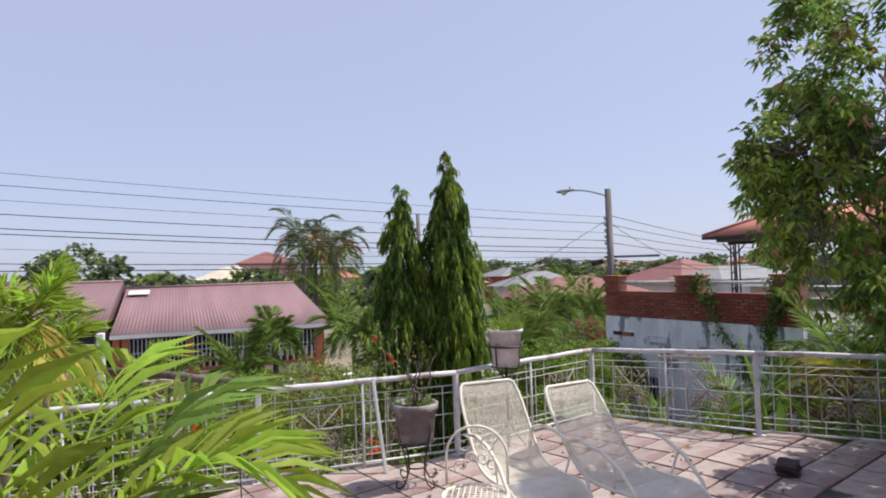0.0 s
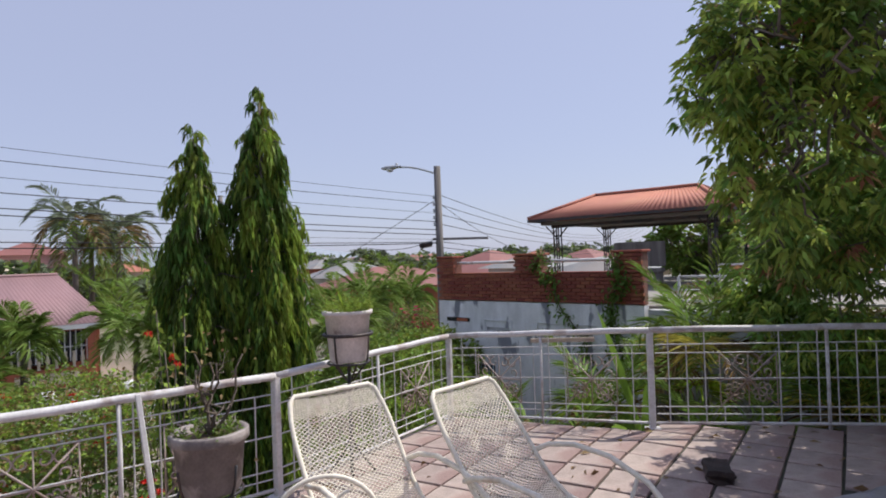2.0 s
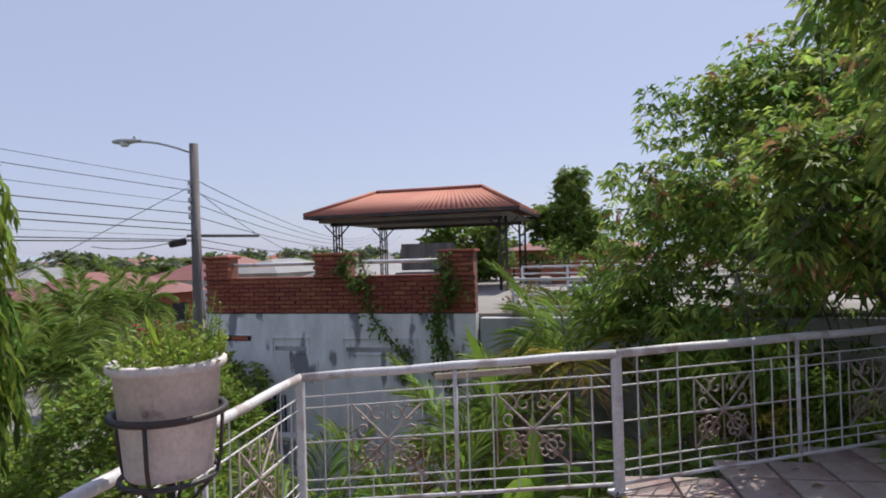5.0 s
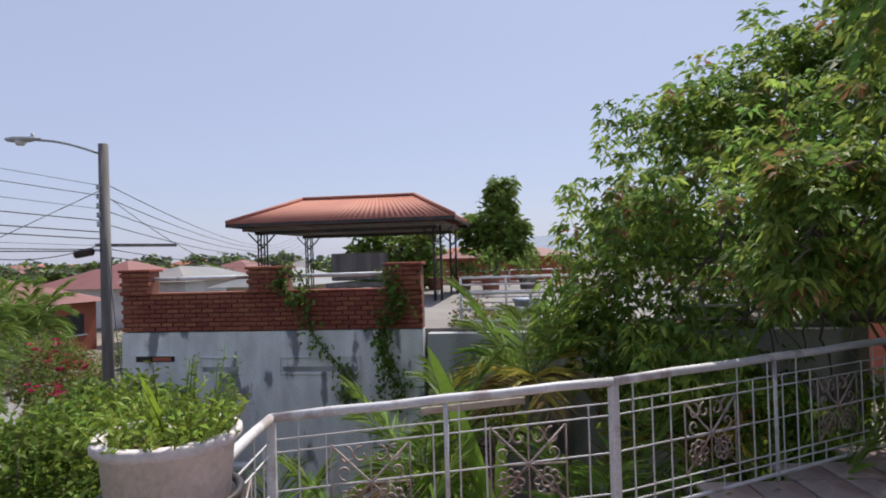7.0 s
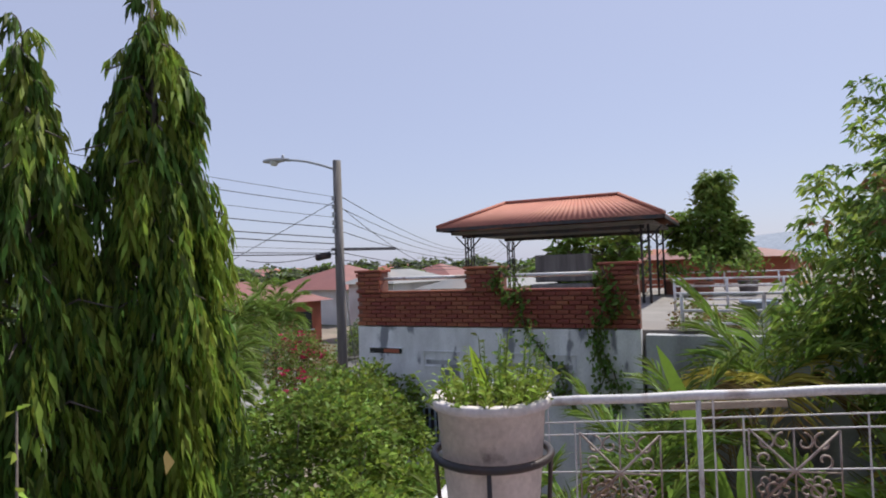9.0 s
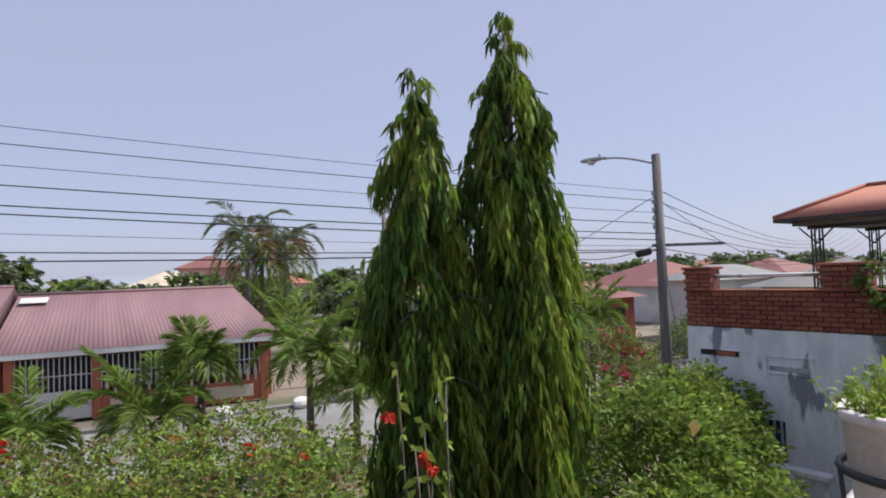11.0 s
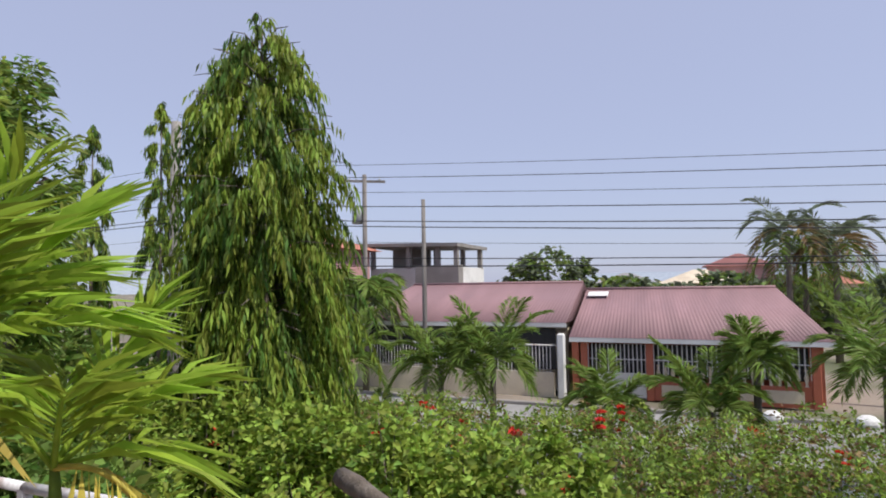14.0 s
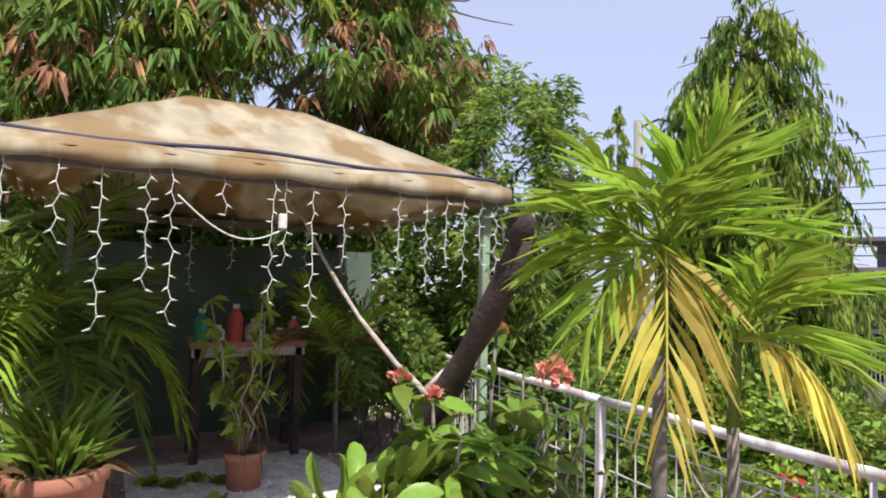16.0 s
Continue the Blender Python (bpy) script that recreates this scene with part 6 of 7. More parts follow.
def string_light(y, length, seed, x=PX0 - 0.02):
    """One drop of an icicle light string with short white bulbs on zigzag wire."""
    r = random.Random(seed)
    t = thing("string_light", "white icicle light string hanging from the canvas eave", "string light", group="icicle lights along the eave")
    wire = Shape()
    n = max(4, int(length / 0.05))
    pts = []
    for i in range(n + 1):
        pts.append(Vector((x + r.uniform(-0.012, 0.012), y + 0.006 * (1 if i % 2 else -1) + r.uniform(-0.009, 0.009), PE - 0.06 - length * i / n)))
    part("wire", wire.tube(pts, 0.0026, 4), M_LIGHTPLASTIC, t)
    for i in range(1, n + 1):
        d = Vector((r.uniform(-0.4, 0.4), 0.9 if i % 2 else -0.9, r.uniform(-0.7, 0.2))).normalized()
        part("bulb", Shape().tube([pts[i], pts[i] + d * 0.014, pts[i] + d * 0.032], [0.0042, 0.004, 0.0018], 5), M_LIGHTPLASTIC, t)
    return pts


lr = random.Random(3)
ends = []
for i, (y, L) in enumerate(((-3.05, 0.34), (-2.86, 0.36), (-2.7, 0.72), (-2.52, 0.55), (-2.42, 0.7), (-1.98, 0.6), (-1.92, 0.42), (-1.78, 0.72), (-1.62, 0.42), (-1.32, 0.42), (-1.16, 0.55), (-1.04, 0.4), (-0.93, 0.5), (-0.82, 0.38), (-0.72, 0.45), (-2.2, 0.2))):
    ends.append(string_light(y, L, i))
for i in range(8):
    string_light(-0.72 - i * 0.3, lr.uniform(0.35, 0.6), 50 + i, PX1 + 1.2 + lr.uniform(-0.1, 0.1))
sw = thing("light_lead", "white lead and plug joining the icicle light strings", "cable")
part("lead", Shape().tube([Vector((PX0 - 0.02, -2.4 + 0.48 * k, PE - 0.18 - 0.16 * math.sin(k * 2.6) - 0.04 * k)) for k in np.linspace(0, 1, 14)], 0.0042, 5), M_LIGHTPLASTIC, sw)
part("plug", Shape().box((PX0 - 0.02, -1.93, PE - 0.27), (0.03, 0.04, 0.075), chamfer=0.006), M_LIGHTPLASTIC, sw)

# table with bottles at the back
tb = thing("plant_table", "rough wooden table crowded with bottles under the pavilion", "table", pose(-4.9, -1.71, 0))
part("tabletop", Shape().box((0, 0, 0.95), (0.5, 0.94, 0.05), chamfer=0.008), M_TERRACOTTA, tb)
part("apron", Shape().box((0.22, 0, 0.89), (0.03, 0.9, 0.08)), M_PALEWOOD, tb)
for x in (-0.2, 0.2):
    for y in (-0.4, 0.4):
        part("leg", Shape().box((x, y, 0.46), (0.07, 0.07, 0.93), chamfer=0.006), M_DARKWOOD, tb)
M_REDPLASTIC = material("red_plastic", (0.42, 0.06, 0.04), 0.35, spread=0.08, bump=0.0)
M_PINKPLASTIC = material("pink_plastic", (0.6, 0.12, 0.2), 0.35, spread=0.08, bump=0.0)
M_GREENGLASS = material("green_bottle", (0.03, 0.2, 0.13), 0.2, spread=0.1, bump=0.0)
M_CLEARJAR = material("cloudy_jar", (0.5, 0.42, 0.4), 0.25, spread=0.15, scale=14, bump=0.0)
for y, h, rr, mat, nm, lb in ((-0.12, 0.3, 0.06, M_REDPLASTIC, "bottle", "red-brown plastic bottle on the rough table"), (-0.38, 0.26, 0.06, M_GREENGLASS, "bottle", "green glass bottle on the rough table"), (0.04, 0.18, 0.085, M_CLEARJAR, "jar", "cloudy glass jar on the rough table"), (-0.25, 0.13, 0.05, M_LIGHTPLASTIC, "cup", "white cup on the rough table"), (0.36, 0.2, 0.045, M_PINKPLASTIC, "bottle", "pink plastic bottle on the rough table"), (0.24, 0.1, 0.06, M_TERRACOTTA, "cup", "small clay cup on the rough table")):
    b_ = thing(nm, lb, nm, pose(-4.72, -1.71 + y, 0.975))
    part("body", Shape().lathe([(0, 0), (rr * 0.95, 0.0), (rr, 0.01), (rr, h * 0.68), (rr * 0.45, h * 0.82), (rr * 0.42, h * 0.9)], sides=16), mat, b_)
    part("cap", Shape().lathe([(rr * 0.45, h * 0.89), (rr * 0.47, h), (0, h)], sides=14), M_LIGHTPLASTIC if mat is not M_LIGHTPLASTIC else mat, b_)


def clay_pot(at, r_top, r_bot, h, label, mat=M_TERRACOTTA):
    t = thing("potted_plant", label, "potted plant", at)
    part("pot", Shape().lathe(pot_mesh(r_top, r_bot, h, 0.02, h * 0.2), sides=28), mat, t)
    part("soil", Shape().lathe([(0, h - 0.03), (r_top * 0.5, h - 0.02), (r_top - 0.035, h - 0.04)], sides=18), M_SOIL, t)
    return t


bp = clay_pot(pose(-3.5, -2.9, 0), 0.26, 0.19, 0.42, "big terracotta pot with a spiky green bromeliad clump")
r = np.random.default_rng(12)
n = 260
a = r.uniform(0, 2 * math.pi, n)
b = np.stack([np.cos(a) * r.uniform(0, 0.17, n), np.sin(a) * r.uniform(0, 0.17, n), r.uniform(0.38, 0.6, n)], 1)
d = np.stack([np.cos(a), np.sin(a), r.uniform(0.5, 2.4, n)], 1)
part("foliage", leaf_mesh("foliage", b, d, r.uniform(0.2, 0.4, n), L_BROAD, 0.11, 0.02, 0.12, r), None, bp)
n = 90
b = np.stack([r.uniform(-0.24, 0.24, n), r.uniform(-0.24, 0.24, n), np.full(n, 0.44)], 1)
part("dry_foliage", leaf_mesh("dry_foliage", b, r.normal(size=(n, 3)) + np.array([0, 0, -0.5]), r.uniform(0.15, 0.3, n), L_DRY, 0.12, 0.02, 0.3, r), None, bp)

mp_ = clay_pot(pose(-4.02, -1.82, 0), 0.15, 0.11, 0.27, "terracotta pot with a tall straggly leafy plant")
st = Shape()
b, d = [], []
for i in range(9):
    e = Vector((r.uniform(-0.22, 0.22), r.uniform(-0.28, 0.28), r.uniform(0.7, 1.5)))
    pts = limb(st, (0, 0, 0.25), e, 0.008, 0.004, 0.06, r)
    for q in pts[2:]:
        for _ in range(4):
            b.append(tuple(q))
            d.append(tuple(r.normal(size=3) + np.array([0, 0, 0.1])))
part("stem", st, M_PALEWOOD, mp_)
part("foliage", leaf_mesh("foliage", b, d, 0.13 * r.uniform(0.6, 1.2, len(b)), L_HEDGE_BRIGHT, 0.5, 0.06, 0.15, r), None, mp_)
n = 70
b = np.stack([r.normal(size=n) * 0.03, r.normal(size=n) * 0.05, r.uniform(0.4, 1.0, n)], 1)
part("dry_foliage", leaf_mesh("dry_foliage", b, r.normal(size=(n, 3)) * 0.4 + np.array([0, 0, -1]), r.uniform(0.2, 0.4, n), L_DRY, 0.05, 0.01, 0.1, r), None, mp_)

# shade palms and foliage round the pavilion
palm("potted_palm", "shade-grown areca palm with arching dark fronds", (-4.3, -3.0, 0), [(0.0, 0.05, 1.0), (0.16, -0.15, 1.2), (0.05, -0.4, 0.8)], 9, 0.85, 0.38, (L_PALM, L_PALM, L_PALM_LIME), 131, (0.5, 1.6), (0.6, 1.6), 30, 0.085, 0.02)
palm("potted_palm", "small areca palm behind the plant table", (-5.3, -1.25, 0), [(0.0, 0.0, 0.85)], 7, 0.6, 0.3, (L_PALM, L_PALM_LIME, L_DRY), 132, (0.6, 1.8), (0.4, 1.2), 26, 0.09, 0.02)
palm("potted_palm", "areca palm at the edge of the pavilion", (-3.3, -3.9, 0), [(0.0, 0.0, 0.9)], 11, 0.95, 0.34, (L_PALM, L_DRY, L_DRY), 133, (0.5, 1.7), (0.5, 1.3), 28, 0.09, 0.024)
hedge("garden_shrub", "dark leafy shrubs crowding behind the pavilion", [(-6.5, -3.6 + i * 0.9, 2.6, 0.7, 0.8, 1.7) for i in range(7)] + [(-6.2, 2.4, 1.9, 0.9, 0.9, 1.6), (-5.6, 1.0, 2.0, 0.8, 0.8, 1.6), (-4.3, 1.2, 1.2, 0.7, 0.6, 1.3), (-6.6, 3.9, 0.9, 1.0, 1.0, 1.3)], 8200, 0.13, ((L_MANGO, 0.6), (L_HEDGE, 0.4)), 134, width=0.42)
hedge("garden_shrub", "leafy shrubs between the railing and the pavilion post", [(-3.6, 0.6, 1.0, 0.55, 0.45, 1.0), (-4.6, -0.35, 1.25, 0.5, 0.35, 0.7), (-2.8, 0.7, 0.75, 0.5, 0.45, 0.9)], 1700, 0.11, ((L_MANGO, 0.5), (L_HEDGE, 0.5)), 135, width=0.45)

hedge("shade_plants", "dark shade plants crowding the back of the pavilion", [(-5.35, y, z, 0.25, 0.28, 0.6) for y, z in ((-3.3, 1.2), (-2.95, 1.6), (-0.8, 1.5), (-0.45, 1.1))] + [(-4.7, -3.35, 1.35, 0.35, 0.3, 0.8), (-4.6, -0.75, 1.0, 0.25, 0.2, 0.5)], 520, 0.12, ((L_PALM, 0.5), (L_BROAD, 0.35), (L_DRY, 0.14)), 136, width=0.34)
palm("potted_palm", "fan-leaved shade palm beside the plant table", (-4.55, -1.0, 0), [(0.0, 0.0, 0.85)], 10, 0.5, 0.3, (L_PALM_LIME, L_PALM, L_DRY), 137, (0.7, 1.9), (0.3, 1.0), 26, 0.07, 0.018)
for i, (x, y) in enumerate(((-4.3, -2.42), (-4.2, -2.28), (-4.25, -2.12), (-4.15, -1.98), (-3.75, -2.02))):
    gp_ = thing("ground_rosette", "small pale green leaf rosette on the pavilion floor", "plant", pose(x, y, 0.0), "leaf rosettes on the pavilion floor")
    q = np.random.default_rng(400 + i)
    ang = np.arange(14) * 2.4
    bb = np.stack([0.015 * np.cos(ang), 0.015 * np.sin(ang), np.full(14, 0.015)], 1)
    part("foliage", oval_leaves(bb, np.stack([np.cos(ang), np.sin(ang), 0.25 + 0.09 * np.arange(14)], 1), q.uniform(0.06, 0.1, 14), L_HEDGE_BRIGHT, 0.8, 0.1, 0.1, q), None, gp_)

# pale gravel on the floor
tagged(part("gravel_bed", prism([(-4.75, -2.6), (-3.1, -2.5), (-2.9, -1.3), (-3.6, -0.9), (-4.8, -1.2)], 0.0, 0.012), M_GRAVEL), "pale gravel bed on the pavilion floor", "gravel", kind="structure")
gv = Shape()
gr_ = random.Random(2)
for i in range(900):
    x, y, q = gr_.uniform(-4.6, -3.0), gr_.gauss(-1.75, 0.42), gr_.uniform(0.007, 0.018)
    a = gr_.uniform(0, 3)
    p = [(x + q * math.cos(a + k * 1.57), y + q * math.sin(a + k * 1.57), 0.012 + q * 0.35) for k in range(4)]
    gv.add(p + [(x, y, 0.012 + q * 0.9), (x, y, 0.01)], [(0, 1, 4), (1, 2, 4), (2, 3, 4), (3, 0, 4), (1, 0, 5), (2, 1, 5), (3, 2, 5), (0, 3, 5)])
tagged(part("gravel", gv, M_GRAVEL), "pale loose gravel scattered on the pavilion floor", "gravel", kind="stuff")

# big-leaved thorny plant with coral flowers
eu = clay_pot(pose(-1.62, -1.3, 0), 0.2, 0.15, 0.32, "leafy crown-of-thorns plant with coral flower heads")
st = Shape()
b, d = [], []
heads = [(-0.08, -0.16, 1.02), (-0.08, -0.31, 1.1), (-0.08, 0.22, 0.89), (-0.08, 0.13, 1.28)]
tips = heads + [(r.normal() * 0.14, r.uniform(-0.32, 0.36), r.uniform(0.45, 0.98)) for _ in range(36)]
for e in tips:
    pts = limb(st, (r.normal() * 0.04, r.normal() * 0.04, 0.3), e, 0.012, 0.007, 0.03, r)
    for k, q in enumerate(pts[2:]):
        for _ in range(3 + k // 2):
            v_ = r.normal(size=3)
            b.append(tuple(q))
            d.append((v_[0], v_[1], abs(v_[2]) * 0.7 - 0.2))
part("stem", st, M_PALMSTEM, eu)
part("foliage", oval_leaves(b, d, 0.17 * r.uniform(0.55, 1.25, len(b)), L_BROAD, 0.38, 0.06, 0.3, r), None, eu)
for h in heads:
    m = 26
    q = r.normal(size=(m, 3))
    q /= np.linalg.norm(q, axis=1, keepdims=True)
    q[:, 2] = np.abs(q[:, 2])
    part("flower_head", oval_leaves(np.array(h) + np.array([0, 0, 0.02]) + q * 0.02, q, np.full(m, 0.038), L_CORAL, 0.95, 0.1, 0.05, r), None, eu)
ph = clay_pot(pose(-1.66, -1.76, 0), 0.17, 0.13, 0.3, "terracotta pot of upright wavy pale green leaves")
b, d = [], []
st = Shape()
for i in range(22):
    a = i * 2.4
    e = Vector((0.14 * math.cos(a), 0.2 * math.sin(a), 0.5 + 0.3 * ((i * 0.618) % 1)))
    q = limb(st, (0.03 * math.cos(a), 0.03 * math.sin(a), 0.26), e, 0.008, 0.005, 0.02, r)
    for k in (3, 5, 6):
        b.append(tuple(q[k]))
        d.append((0.5 * math.cos(a + k), 0.5 * math.sin(a + k), 1.0 + 0.4 * r.normal()))
part("stem", st, L_HEDGE_BRIGHT, ph)
part("foliage", oval_leaves(b, d, r.uniform(0.22, 0.38, len(b)), L_BROAD, 0.23, 0.09, 0.4, r), None, ph)
rf = thing("flowering_shrub", "thorny shrub with red flower heads by the railing", "shrub", pose(-1.72, -0.84, 0))
st = Shape()
b, d = [], []
for i in range(12):
    e = Vector((r.normal() * 0.12, r.normal() * 0.12, r.uniform(0.65, 1.1)))
    pts = limb(st, (r.normal() * 0.03, r.normal() * 0.03, 0.0), e, 0.012, 0.006, 0.03, r)
    for q in pts[3:]:
        b += [tuple(q)] * 3
        d += [tuple(v) for v in r.normal(size=(3, 3))]
part("stem", st, M_PALMSTEM, rf)
part("foliage", leaf_mesh("foliage", b, d, 0.1 * r.uniform(0.6, 1.2, len(b)), L_HEDGE, 0.45, 0.05, 0.15, r), None, rf)
for h in ((0.02, -0.07, 1.12), (0.04, 0.0, 1.1), (0.02, -0.03, 1.15)):
    m = 22
    q = r.normal(size=(m, 3))
    q /= np.linalg.norm(q, axis=1, keepdims=True)
    part("flower_head", leaf_mesh("flower_head", np.array(h) + q * 0.015, q, np.full(m, 0.05), L_RED if h[2] < 1.1 else L_CORAL, 0.8, 0.1, 0.05, r), None, rf)

# leaning burnt trunk and bleached vine
lt = thing("dead_tree", "dark burnt dead tree leaning beside the railing", "dead tree")
LT0, LT1 = Vector((-2.59, -1.36, 0.0)), Vector((-1.34, -1.31, 1.68))
pts = [LT0.lerp(LT1, k) + Vector((0.015 * math.sin(k * 9), 0.02 * math.cos(k * 7), 0)) for k in np.linspace(0, 1, 12)]
part("broken_top", Shape().tube([LT1 - (LT1 - LT0) * 0.01, LT1 + (LT1 - LT0) * 0.025 + Vector((0.01, 0.02, 0.02)), LT1 + (LT1 - LT0) * 0.045], [0.05, 0.032, 0.008], 6), M_DARKWOOD, lt)
part("root", Shape().tube([LT0 + Vector((0.05, 0, 0.1)), LT0 + Vector((-0.05, 0.06, 0.03)), LT0 + Vector((-0.14, 0.1, 0.0))], [0.06, 0.045, 0.02], 8), M_DARKWOOD, lt)
part("trunk", Shape().tube(pts, [0.075 + 0.008 * math.sin(i * 2.2) - 0.0025 * i for i in range(12)], 12), M_DARKWOOD, lt)
vn = thing("dead_vine", "bleached bare vine hanging from the pavilion eave", "vine")
vp = [(-3.0, -1.78, 1.95), (-2.78, -1.63, 1.62), (-2.55, -1.5, 1.32), (-2.31, -1.38, 1.09), (-2.12, -1.3, 0.99), (-2.0, -1.24, 0.93), (-1.93, -1.26, 0.84), (-1.89, -1.2, 0.75), (-1.95, -1.23, 0.69), (-2.01, -1.26, 0.74), (-2.0, -1.24, 0.8)]
fine = []
for i in range(len(vp) - 1):
    for k in (0, 0.5):
        q = Vector(vp[i]).lerp(Vector(vp[i + 1]), k)
        fine.append(q + Vector((0.008 * math.sin(i * 3 + k * 5), 0.01 * math.cos(i * 2.3), 0)))
part("stem", Shape().tube(fine, [0.009 + 0.0007 * i + 0.0012 * math.sin(i * 2.7) for i in range(len(fine))], 7), M_PALEWOOD, vn)
part("side_stem", Shape().tube([(-2.12, -1.3, 0.99), (-2.13, -1.22, 1.06), (-2.2, -1.14, 1.08), (-2.26, -1.1, 1.04), (-2.38, -0.98, 1.03)], [0.014, 0.012, 0.01, 0.009, 0.005], 6), M_PALEWOOD, vn)

# the lime palm by the railing
def lime_palm(label, base, height, stem_r, specs, seed, lean=(0.0, 0.0)):
    """A young palm whose fronds are given one by one: turn, rise, droop, length, leaflet, material."""
    r = np.random.default_rng(seed)
    t = thing("potted_palm", label, "palm", Matrix.Translation(base))
    part("stem", Shape().tube([(0, 0, 0), (lean[0] * 0.35 + 0.02, lean[1] * 0.35, height * 0.55), (lean[0] * 0.7, lean[1] * 0.7, height * 0.8)], [stem_r * 1.25, stem_r, stem_r * 0.9], 10), M_PALMSTEM, t)
    part("crownshaft", Shape().tube([(lean[0] * 0.67, lean[1] * 0.67, height * 0.78), (lean[0] * 0.84, lean[1] * 0.84, height * 0.9), (lean[0], lean[1], height)], [stem_r * 0.95, stem_r * 0.85, stem_r * 0.4], 10), L_PALM, t, "green crownshaft")
    for turn, rise, droop, length, leaflet, mat in specs:
        rib, b, d, size = frond_data(r, length, rise, droop, leaflet, 20)
        if mat is L_PALM_YELLOW:
            d = d + np.array([0, 0, -0.9])
        f = part("frond", leaf_mesh("frond", b, d, size, mat, 0.09, 0.012, 0.22, r), None, t, "yellowing hanging frond" if mat is L_PALM_YELLOW else "", at=Matrix.Translation((lean[0], lean[1], height - 0.03)) @ Matrix.Rotation(radians(turn), 4, "Z"))
        part("midrib", Shape().tube(rib, [0.0065 * (1 - 0.8 * k / 13) + 0.0012 for k in range(14)], 5), mat, f)
    return t


G_, Y_ = L_PALM_LIME, L_PALM_YELLOW
lime_palm("lime-green palm with yellowing lower fronds by the railing", (-1.0, -1.0, 0), 1.65, 0.023,
          ((70, 1.1, 0.2, 0.32, 0.26, G_), (20, 1.9, 0.2, 0.20, 0.25, G_), (215, 1.3, 0.25, 0.26, 0.26, G_), (245, 0.6, 0.3, 0.34, 0.26, G_), (230, 0.2, 0.35, 0.35, 0.25, G_), (60, 0.4, 0.35, 0.38, 0.26, G_), (95, 0.8, 0.4, 0.34, 0.25, G_), (140, 1.2, 0.4, 0.30, 0.25, G_), (-45, 0.05, 1.5, 0.29, 0.25, Y_), (262, -0.1, 0.75, 0.29, 0.22, G_), (160, 0.3, 0.7, 0.32, 0.22, G_), (-20, 1.4, 0.45, 0.24, 0.26, G_), (300, 0.9, 0.5, 0.26, 0.24, G_)), 141, (0.24, -0.2))
lime_palm("smaller lime palm with one yellowing frond by the railing", (-0.84, -0.86, 0), 1.4, 0.018,
          ((55, 0.8, 0.35, 0.32, 0.22, G_), (85, 1.6, 0.35, 0.27, 0.22, G_), (25, 0.15, 0.9, 0.29, 0.21, Y_), (230, 1.5, 0.4, 0.21, 0.21, G_), (140, 1.1, 0.5, 0.27, 0.21, G_), (-30, 1.3, 0.5, 0.22, 0.21, G_), (64, 0.2, 0.4, 0.29, 0.22, G_)), 142, (0.18, -0.16))

lime_palm("bushy yellow-green young palm in a clay pot", (-0.1, -3.62, 0), 0.98, 0.02,
          tuple((a * 33 + 8, 0.9 + 0.3 * (a % 3), 0.5 + 0.15 * (a % 4), 0.8, 0.36, L_PALM if a % 4 == 1 else Y_ if a % 4 == 3 else G_) for a in range(11)), 143)
clay_pot(pose(-0.1, -3.62, 0), 0.22, 0.16, 0.3, "clay pot at the foot of a bushy palm")

# log across the railing, held by two wire props
lg = thing("log", "dark weathered log laid across two props inside the railing", "log")
pts = [Vector((-0.5, -0.18, 1.12)).lerp(Vector((0.55, -0.98, 1.07)), k) + Vector((0, 0.012 * math.sin(k * 8), 0.012 * math.sin(k * 5))) for k in np.linspace(0, 1, 14)]
part("trunk", Shape().tube(pts, [0.031 + 0.004 * math.sin(i * 1.9) for i in range(14)], 10), M_BARK, lg)
for k in (1, 12):
    p = pts[k]
    part("prop", Shape().tube([(p.x + 0.03, p.y, 0.0), (p.x, p.y, p.z - 0.03)], 0.005, 6), M_DARKSTEEL, lg)
dv = thing("dry_creeper", "dry coiled creeper stems with pale curled leaves on the railing", "creeper")
r = np.random.default_rng(77)
for i in range(6):
    s = Shape()
    x0 = -0.3 + 0.09 * i
    s.tube([(x0 + 0.25 * math.cos(a) * (0.5 + 0.1 * i), 0.02 + 0.05 * math.sin(a * 2 + i), 0.9 + 0.09 * math.sin(a)) for a in np.linspace(0.2 * i, 3.4 + 0.3 * i, 16)], 0.007, 5)
    part("stem", s, M_PALEWOOD, dv)
for i in range(5):
    s = Shape()
    big_leaf(s, (-0.25 + 0.1 * i, 0.0, 0.9), (-0.17 + 0.1 * i + r.normal() * 0.05, 0.1, 0.92 + r.normal() * 0.02), 0.13, 0.04, 6)
    part("leaf", s, L_DRY, dv)

# tall thin sprig with a red flower in front of the weeping trees
sp = thing("flowering_shrub", "tall thin shrub sprig with a red flower", "shrub", pose(2.25, 1.45, GROUND))
st = Shape()
b, d = [], []
for i in range(9):
    e = Vector((r.normal() * 0.13, r.normal() * 0.12, 3.45 + r.uniform(-0.1, 0.85)))
    pts = limb(st, (r.normal() * 0.06, r.normal() * 0.06, 0.0), e, 0.012, 0.004, 0.05, r)
    for k in np.linspace(0.72, 1, 9):
        q = Vector(pts[0]).lerp(e, float(k))
        b += [tuple(q)] * 3
        d += [tuple(v) for v in r.normal(size=(3, 3))]
tagged(part("stem", st, M_BARK, sp), kind="stuff")
part("foliage", leaf_mesh("foliage", b, d, 0.06 * r.uniform(0.6, 1.3, len(b)), L_HEDGE_BRIGHT, 0.55, 0.08, 0.15, r), None, sp)
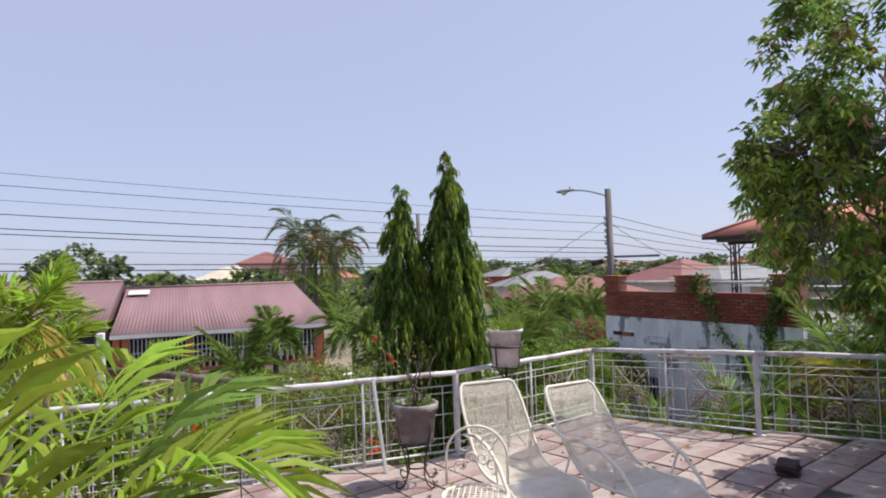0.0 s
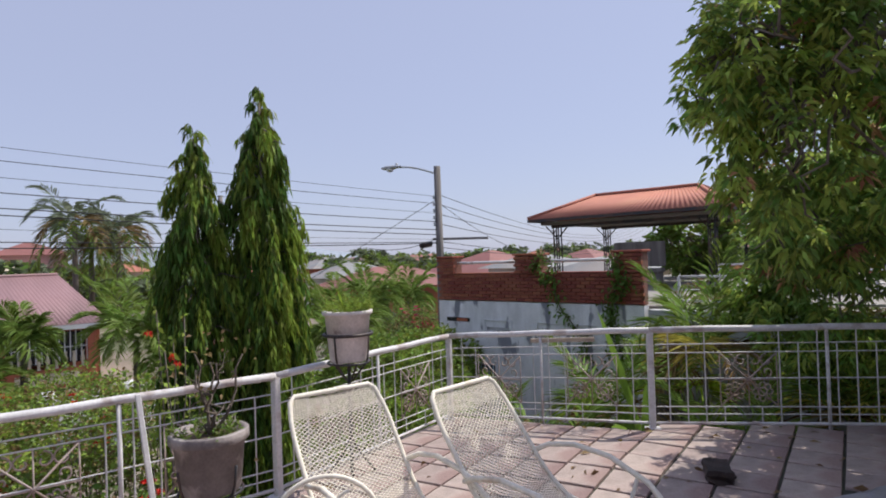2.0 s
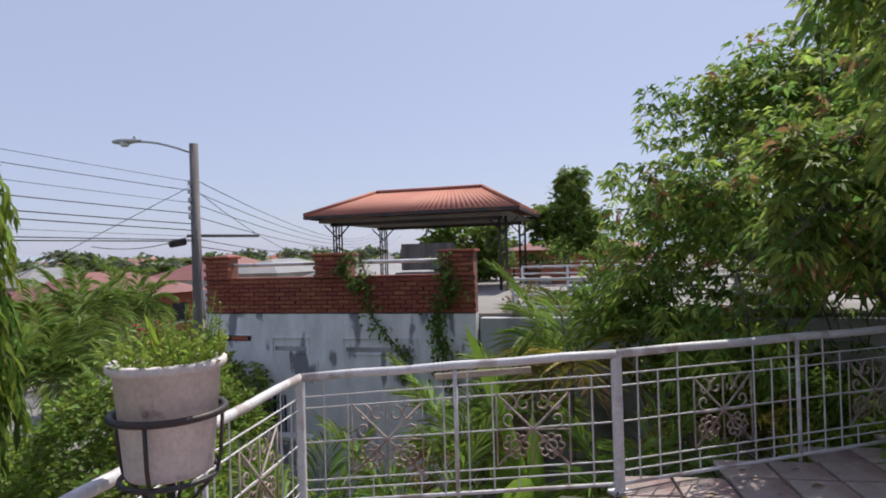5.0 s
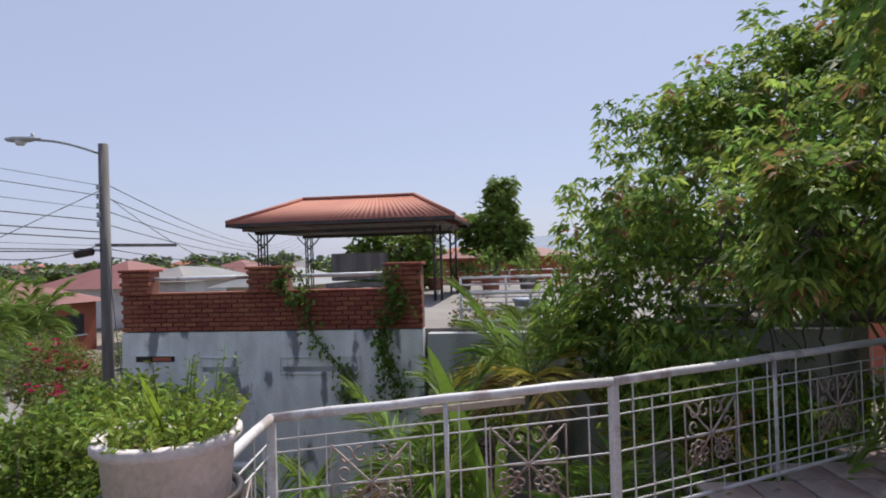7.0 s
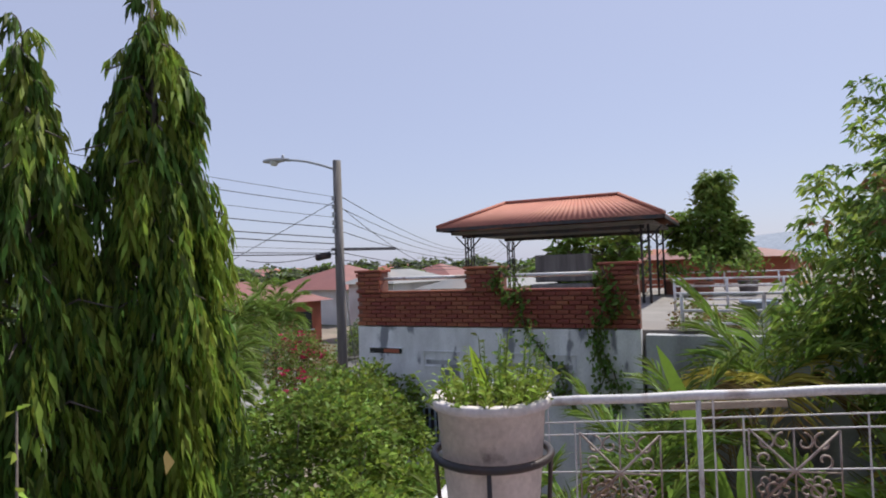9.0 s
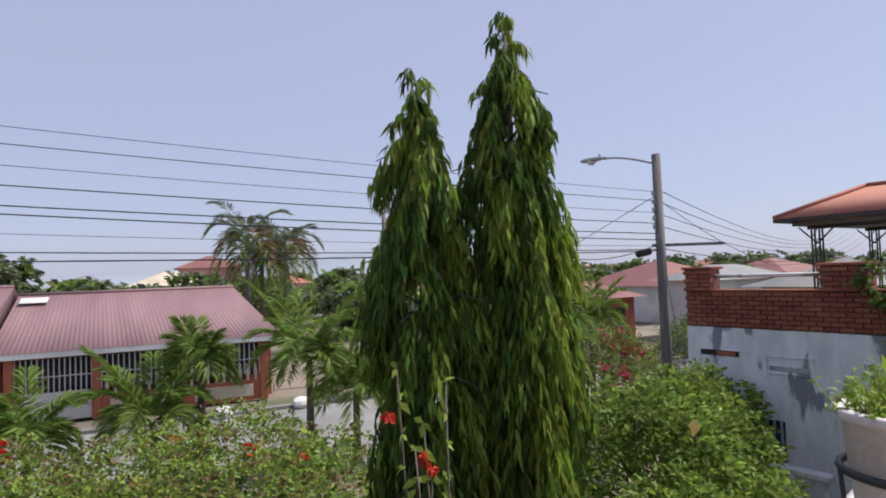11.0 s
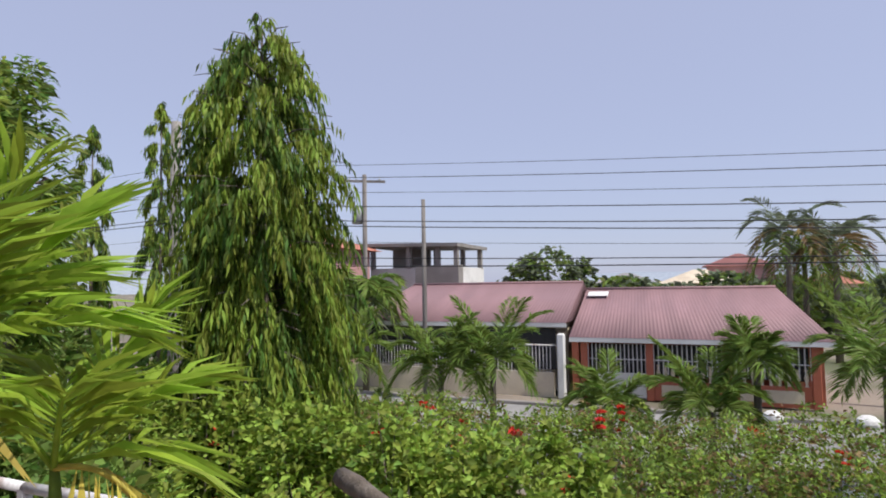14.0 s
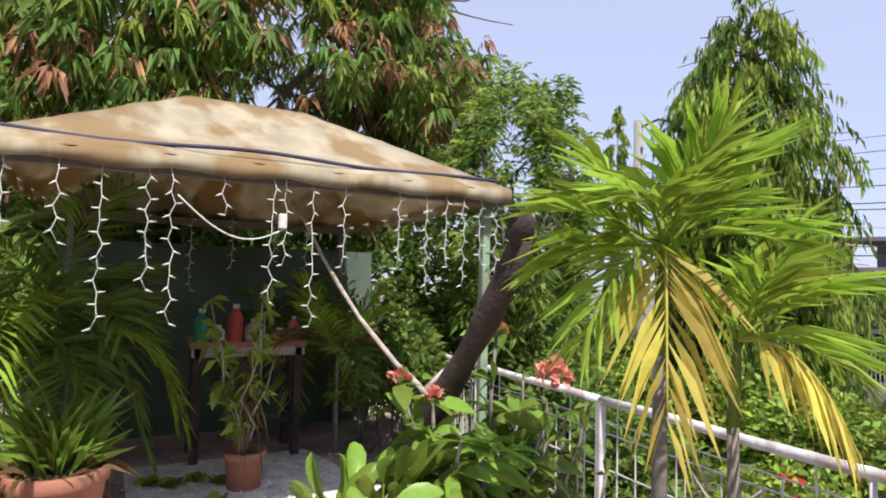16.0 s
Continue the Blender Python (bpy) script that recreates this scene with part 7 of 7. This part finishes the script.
for h in ((0.0, 0.0, 3.72), (0.05, 0.04, 3.66), (-0.2, -0.1, 3.95)):
    q = r.normal(size=(18, 3))
    q /= np.linalg.norm(q, axis=1, keepdims=True)
    part("flower", leaf_mesh("flower", np.array(h) + q * 0.008, q, np.full(18, 0.032), L_RED, 0.8, 0.1, 0.1, r), None, sp)

# ---- floor tiles, last ----
TILE = 0.325
TA = radians(17.5)
tile_mesh = [Shape().box((0, 0, -0.012), (TILE - 0.02 - 0.002 * k, TILE - 0.02, 0.03), chamfer=0.004).mesh("tile", M_TILE) for k in range(3)]
rest = Shape()
frng = random.Random(9)
GREY = [(3.4, -2.72), (4.2, -2.4), (5.2, -2.62), (6.1, -3.3), (7.2, -4.5), (8.3, -6.3), (3.6, -7.5), (2.4, -4.9), (2.7, -3.4)]


def add_tile(x, y, near):
    z = floor_z(x, y) + frng.uniform(-0.003, 0.003)
    dz = (floor_z(x + 0.1, y) - floor_z(x - 0.1, y)) / 0.2, (floor_z(x, y + 0.1) - floor_z(x, y - 0.1)) / 0.2
    m = Matrix.Translation((x, y, z)) @ Matrix.Rotation(math.atan(dz[1]), 4, "X") @ Matrix.Rotation(-math.atan(dz[0]), 4, "Y") @ Matrix.Rotation(TA + frng.uniform(-0.012, 0.012), 4, "Z")
    if near:
        ob = new("tile", frng.choice(tile_mesh))
        ob.parent = floor
        ob.matrix_basis = m
    else:
        rest.box((0, 0, 0), (TILE - 0.014, TILE - 0.014, 0.03))
        for i in range(8):
            rest.v[-8 + i] = tuple(m @ Vector(rest.v[-8 + i]) - Vector((0, 0, 0.012)))


inner = [(x * 0.995, y - 0.02) for x, y in EDGE]
for i in range(-40, 46):
    for j in range(-40, 40):
        x = 3.0 + (i * math.cos(TA) - j * math.sin(TA)) * TILE
        y = -2.0 + (i * math.sin(TA) + j * math.cos(TA)) * TILE
        if inside(x, y, inner) and not inside(x, y, GREY):
            add_tile(x, y, x > 0.9 and y > -3.2)
tagged(part("tile_field", rest, M_TILE, floor), kind="stuff")
s = Shape()
cx, cy = 5.0, -4.8
outline = []
for k in range(len(GREY)):
    p, q = GREY[k], GREY[(k + 1) % len(GREY)]
    for u in np.linspace(0, 1, 7)[:-1]:
        x, y = p[0] + (q[0] - p[0]) * u, p[1] + (q[1] - p[1]) * u
        w = 1 + 0.03 * noise.noise((x * 2.5, y * 2.5, 0))
        outline.append((cx + (x - cx) * w, cy + (y - cy) * w))
n = len(outline)
rings = (1.0, 0.97, 0.7, 0.4)
for kr, ring in enumerate(rings):
    for x, y in outline:
        px, py = cx + (x - cx) * ring, cy + (y - cy) * ring
        s.v.append((px, py, floor_z(px, py) + (-0.012 if kr == 0 else 0.012)))
s.v.append((cx, cy, floor_z(cx, cy) + 0.012))
for kr in range(len(rings) - 1):
    for i in range(n):
        s.f.append((kr * n + i, kr * n + (i + 1) % n, (kr + 1) * n + (i + 1) % n, (kr + 1) * n + i))
        s.smooth.append(False)
for i in range(n):
    s.f.append(((len(rings) - 1) * n + i, (len(rings) - 1) * n + (i + 1) % n, len(s.v) - 1))
    s.smooth.append(False)
tagged(part("screed_patch", s, M_SCREED), "smooth pale grey screed patch over the old tiles", "floor", kind="structure")
lv = np.random.default_rng(15)
b = np.stack([lv.uniform(1.0, 6.5, 160), lv.uniform(-3.2, 0.2, 160), np.full(160, 0.012)], 1)
b = np.array([(x, y, floor_z(x, y) + 0.012) for x, y, z in b if inside(x, y, inner)])
tagged(part("fallen_leaves", leaf_mesh("fallen_leaves", b, np.stack([lv.normal(size=len(b)), lv.normal(size=len(b)), np.full(len(b), 0.12)], 1), lv.uniform(0.04, 0.1, len(b)), L_DRY, 0.4, 0.1, 0.05, lv), None), "dry brown leaves scattered on the terrace tiles", "leaves", kind="stuff")
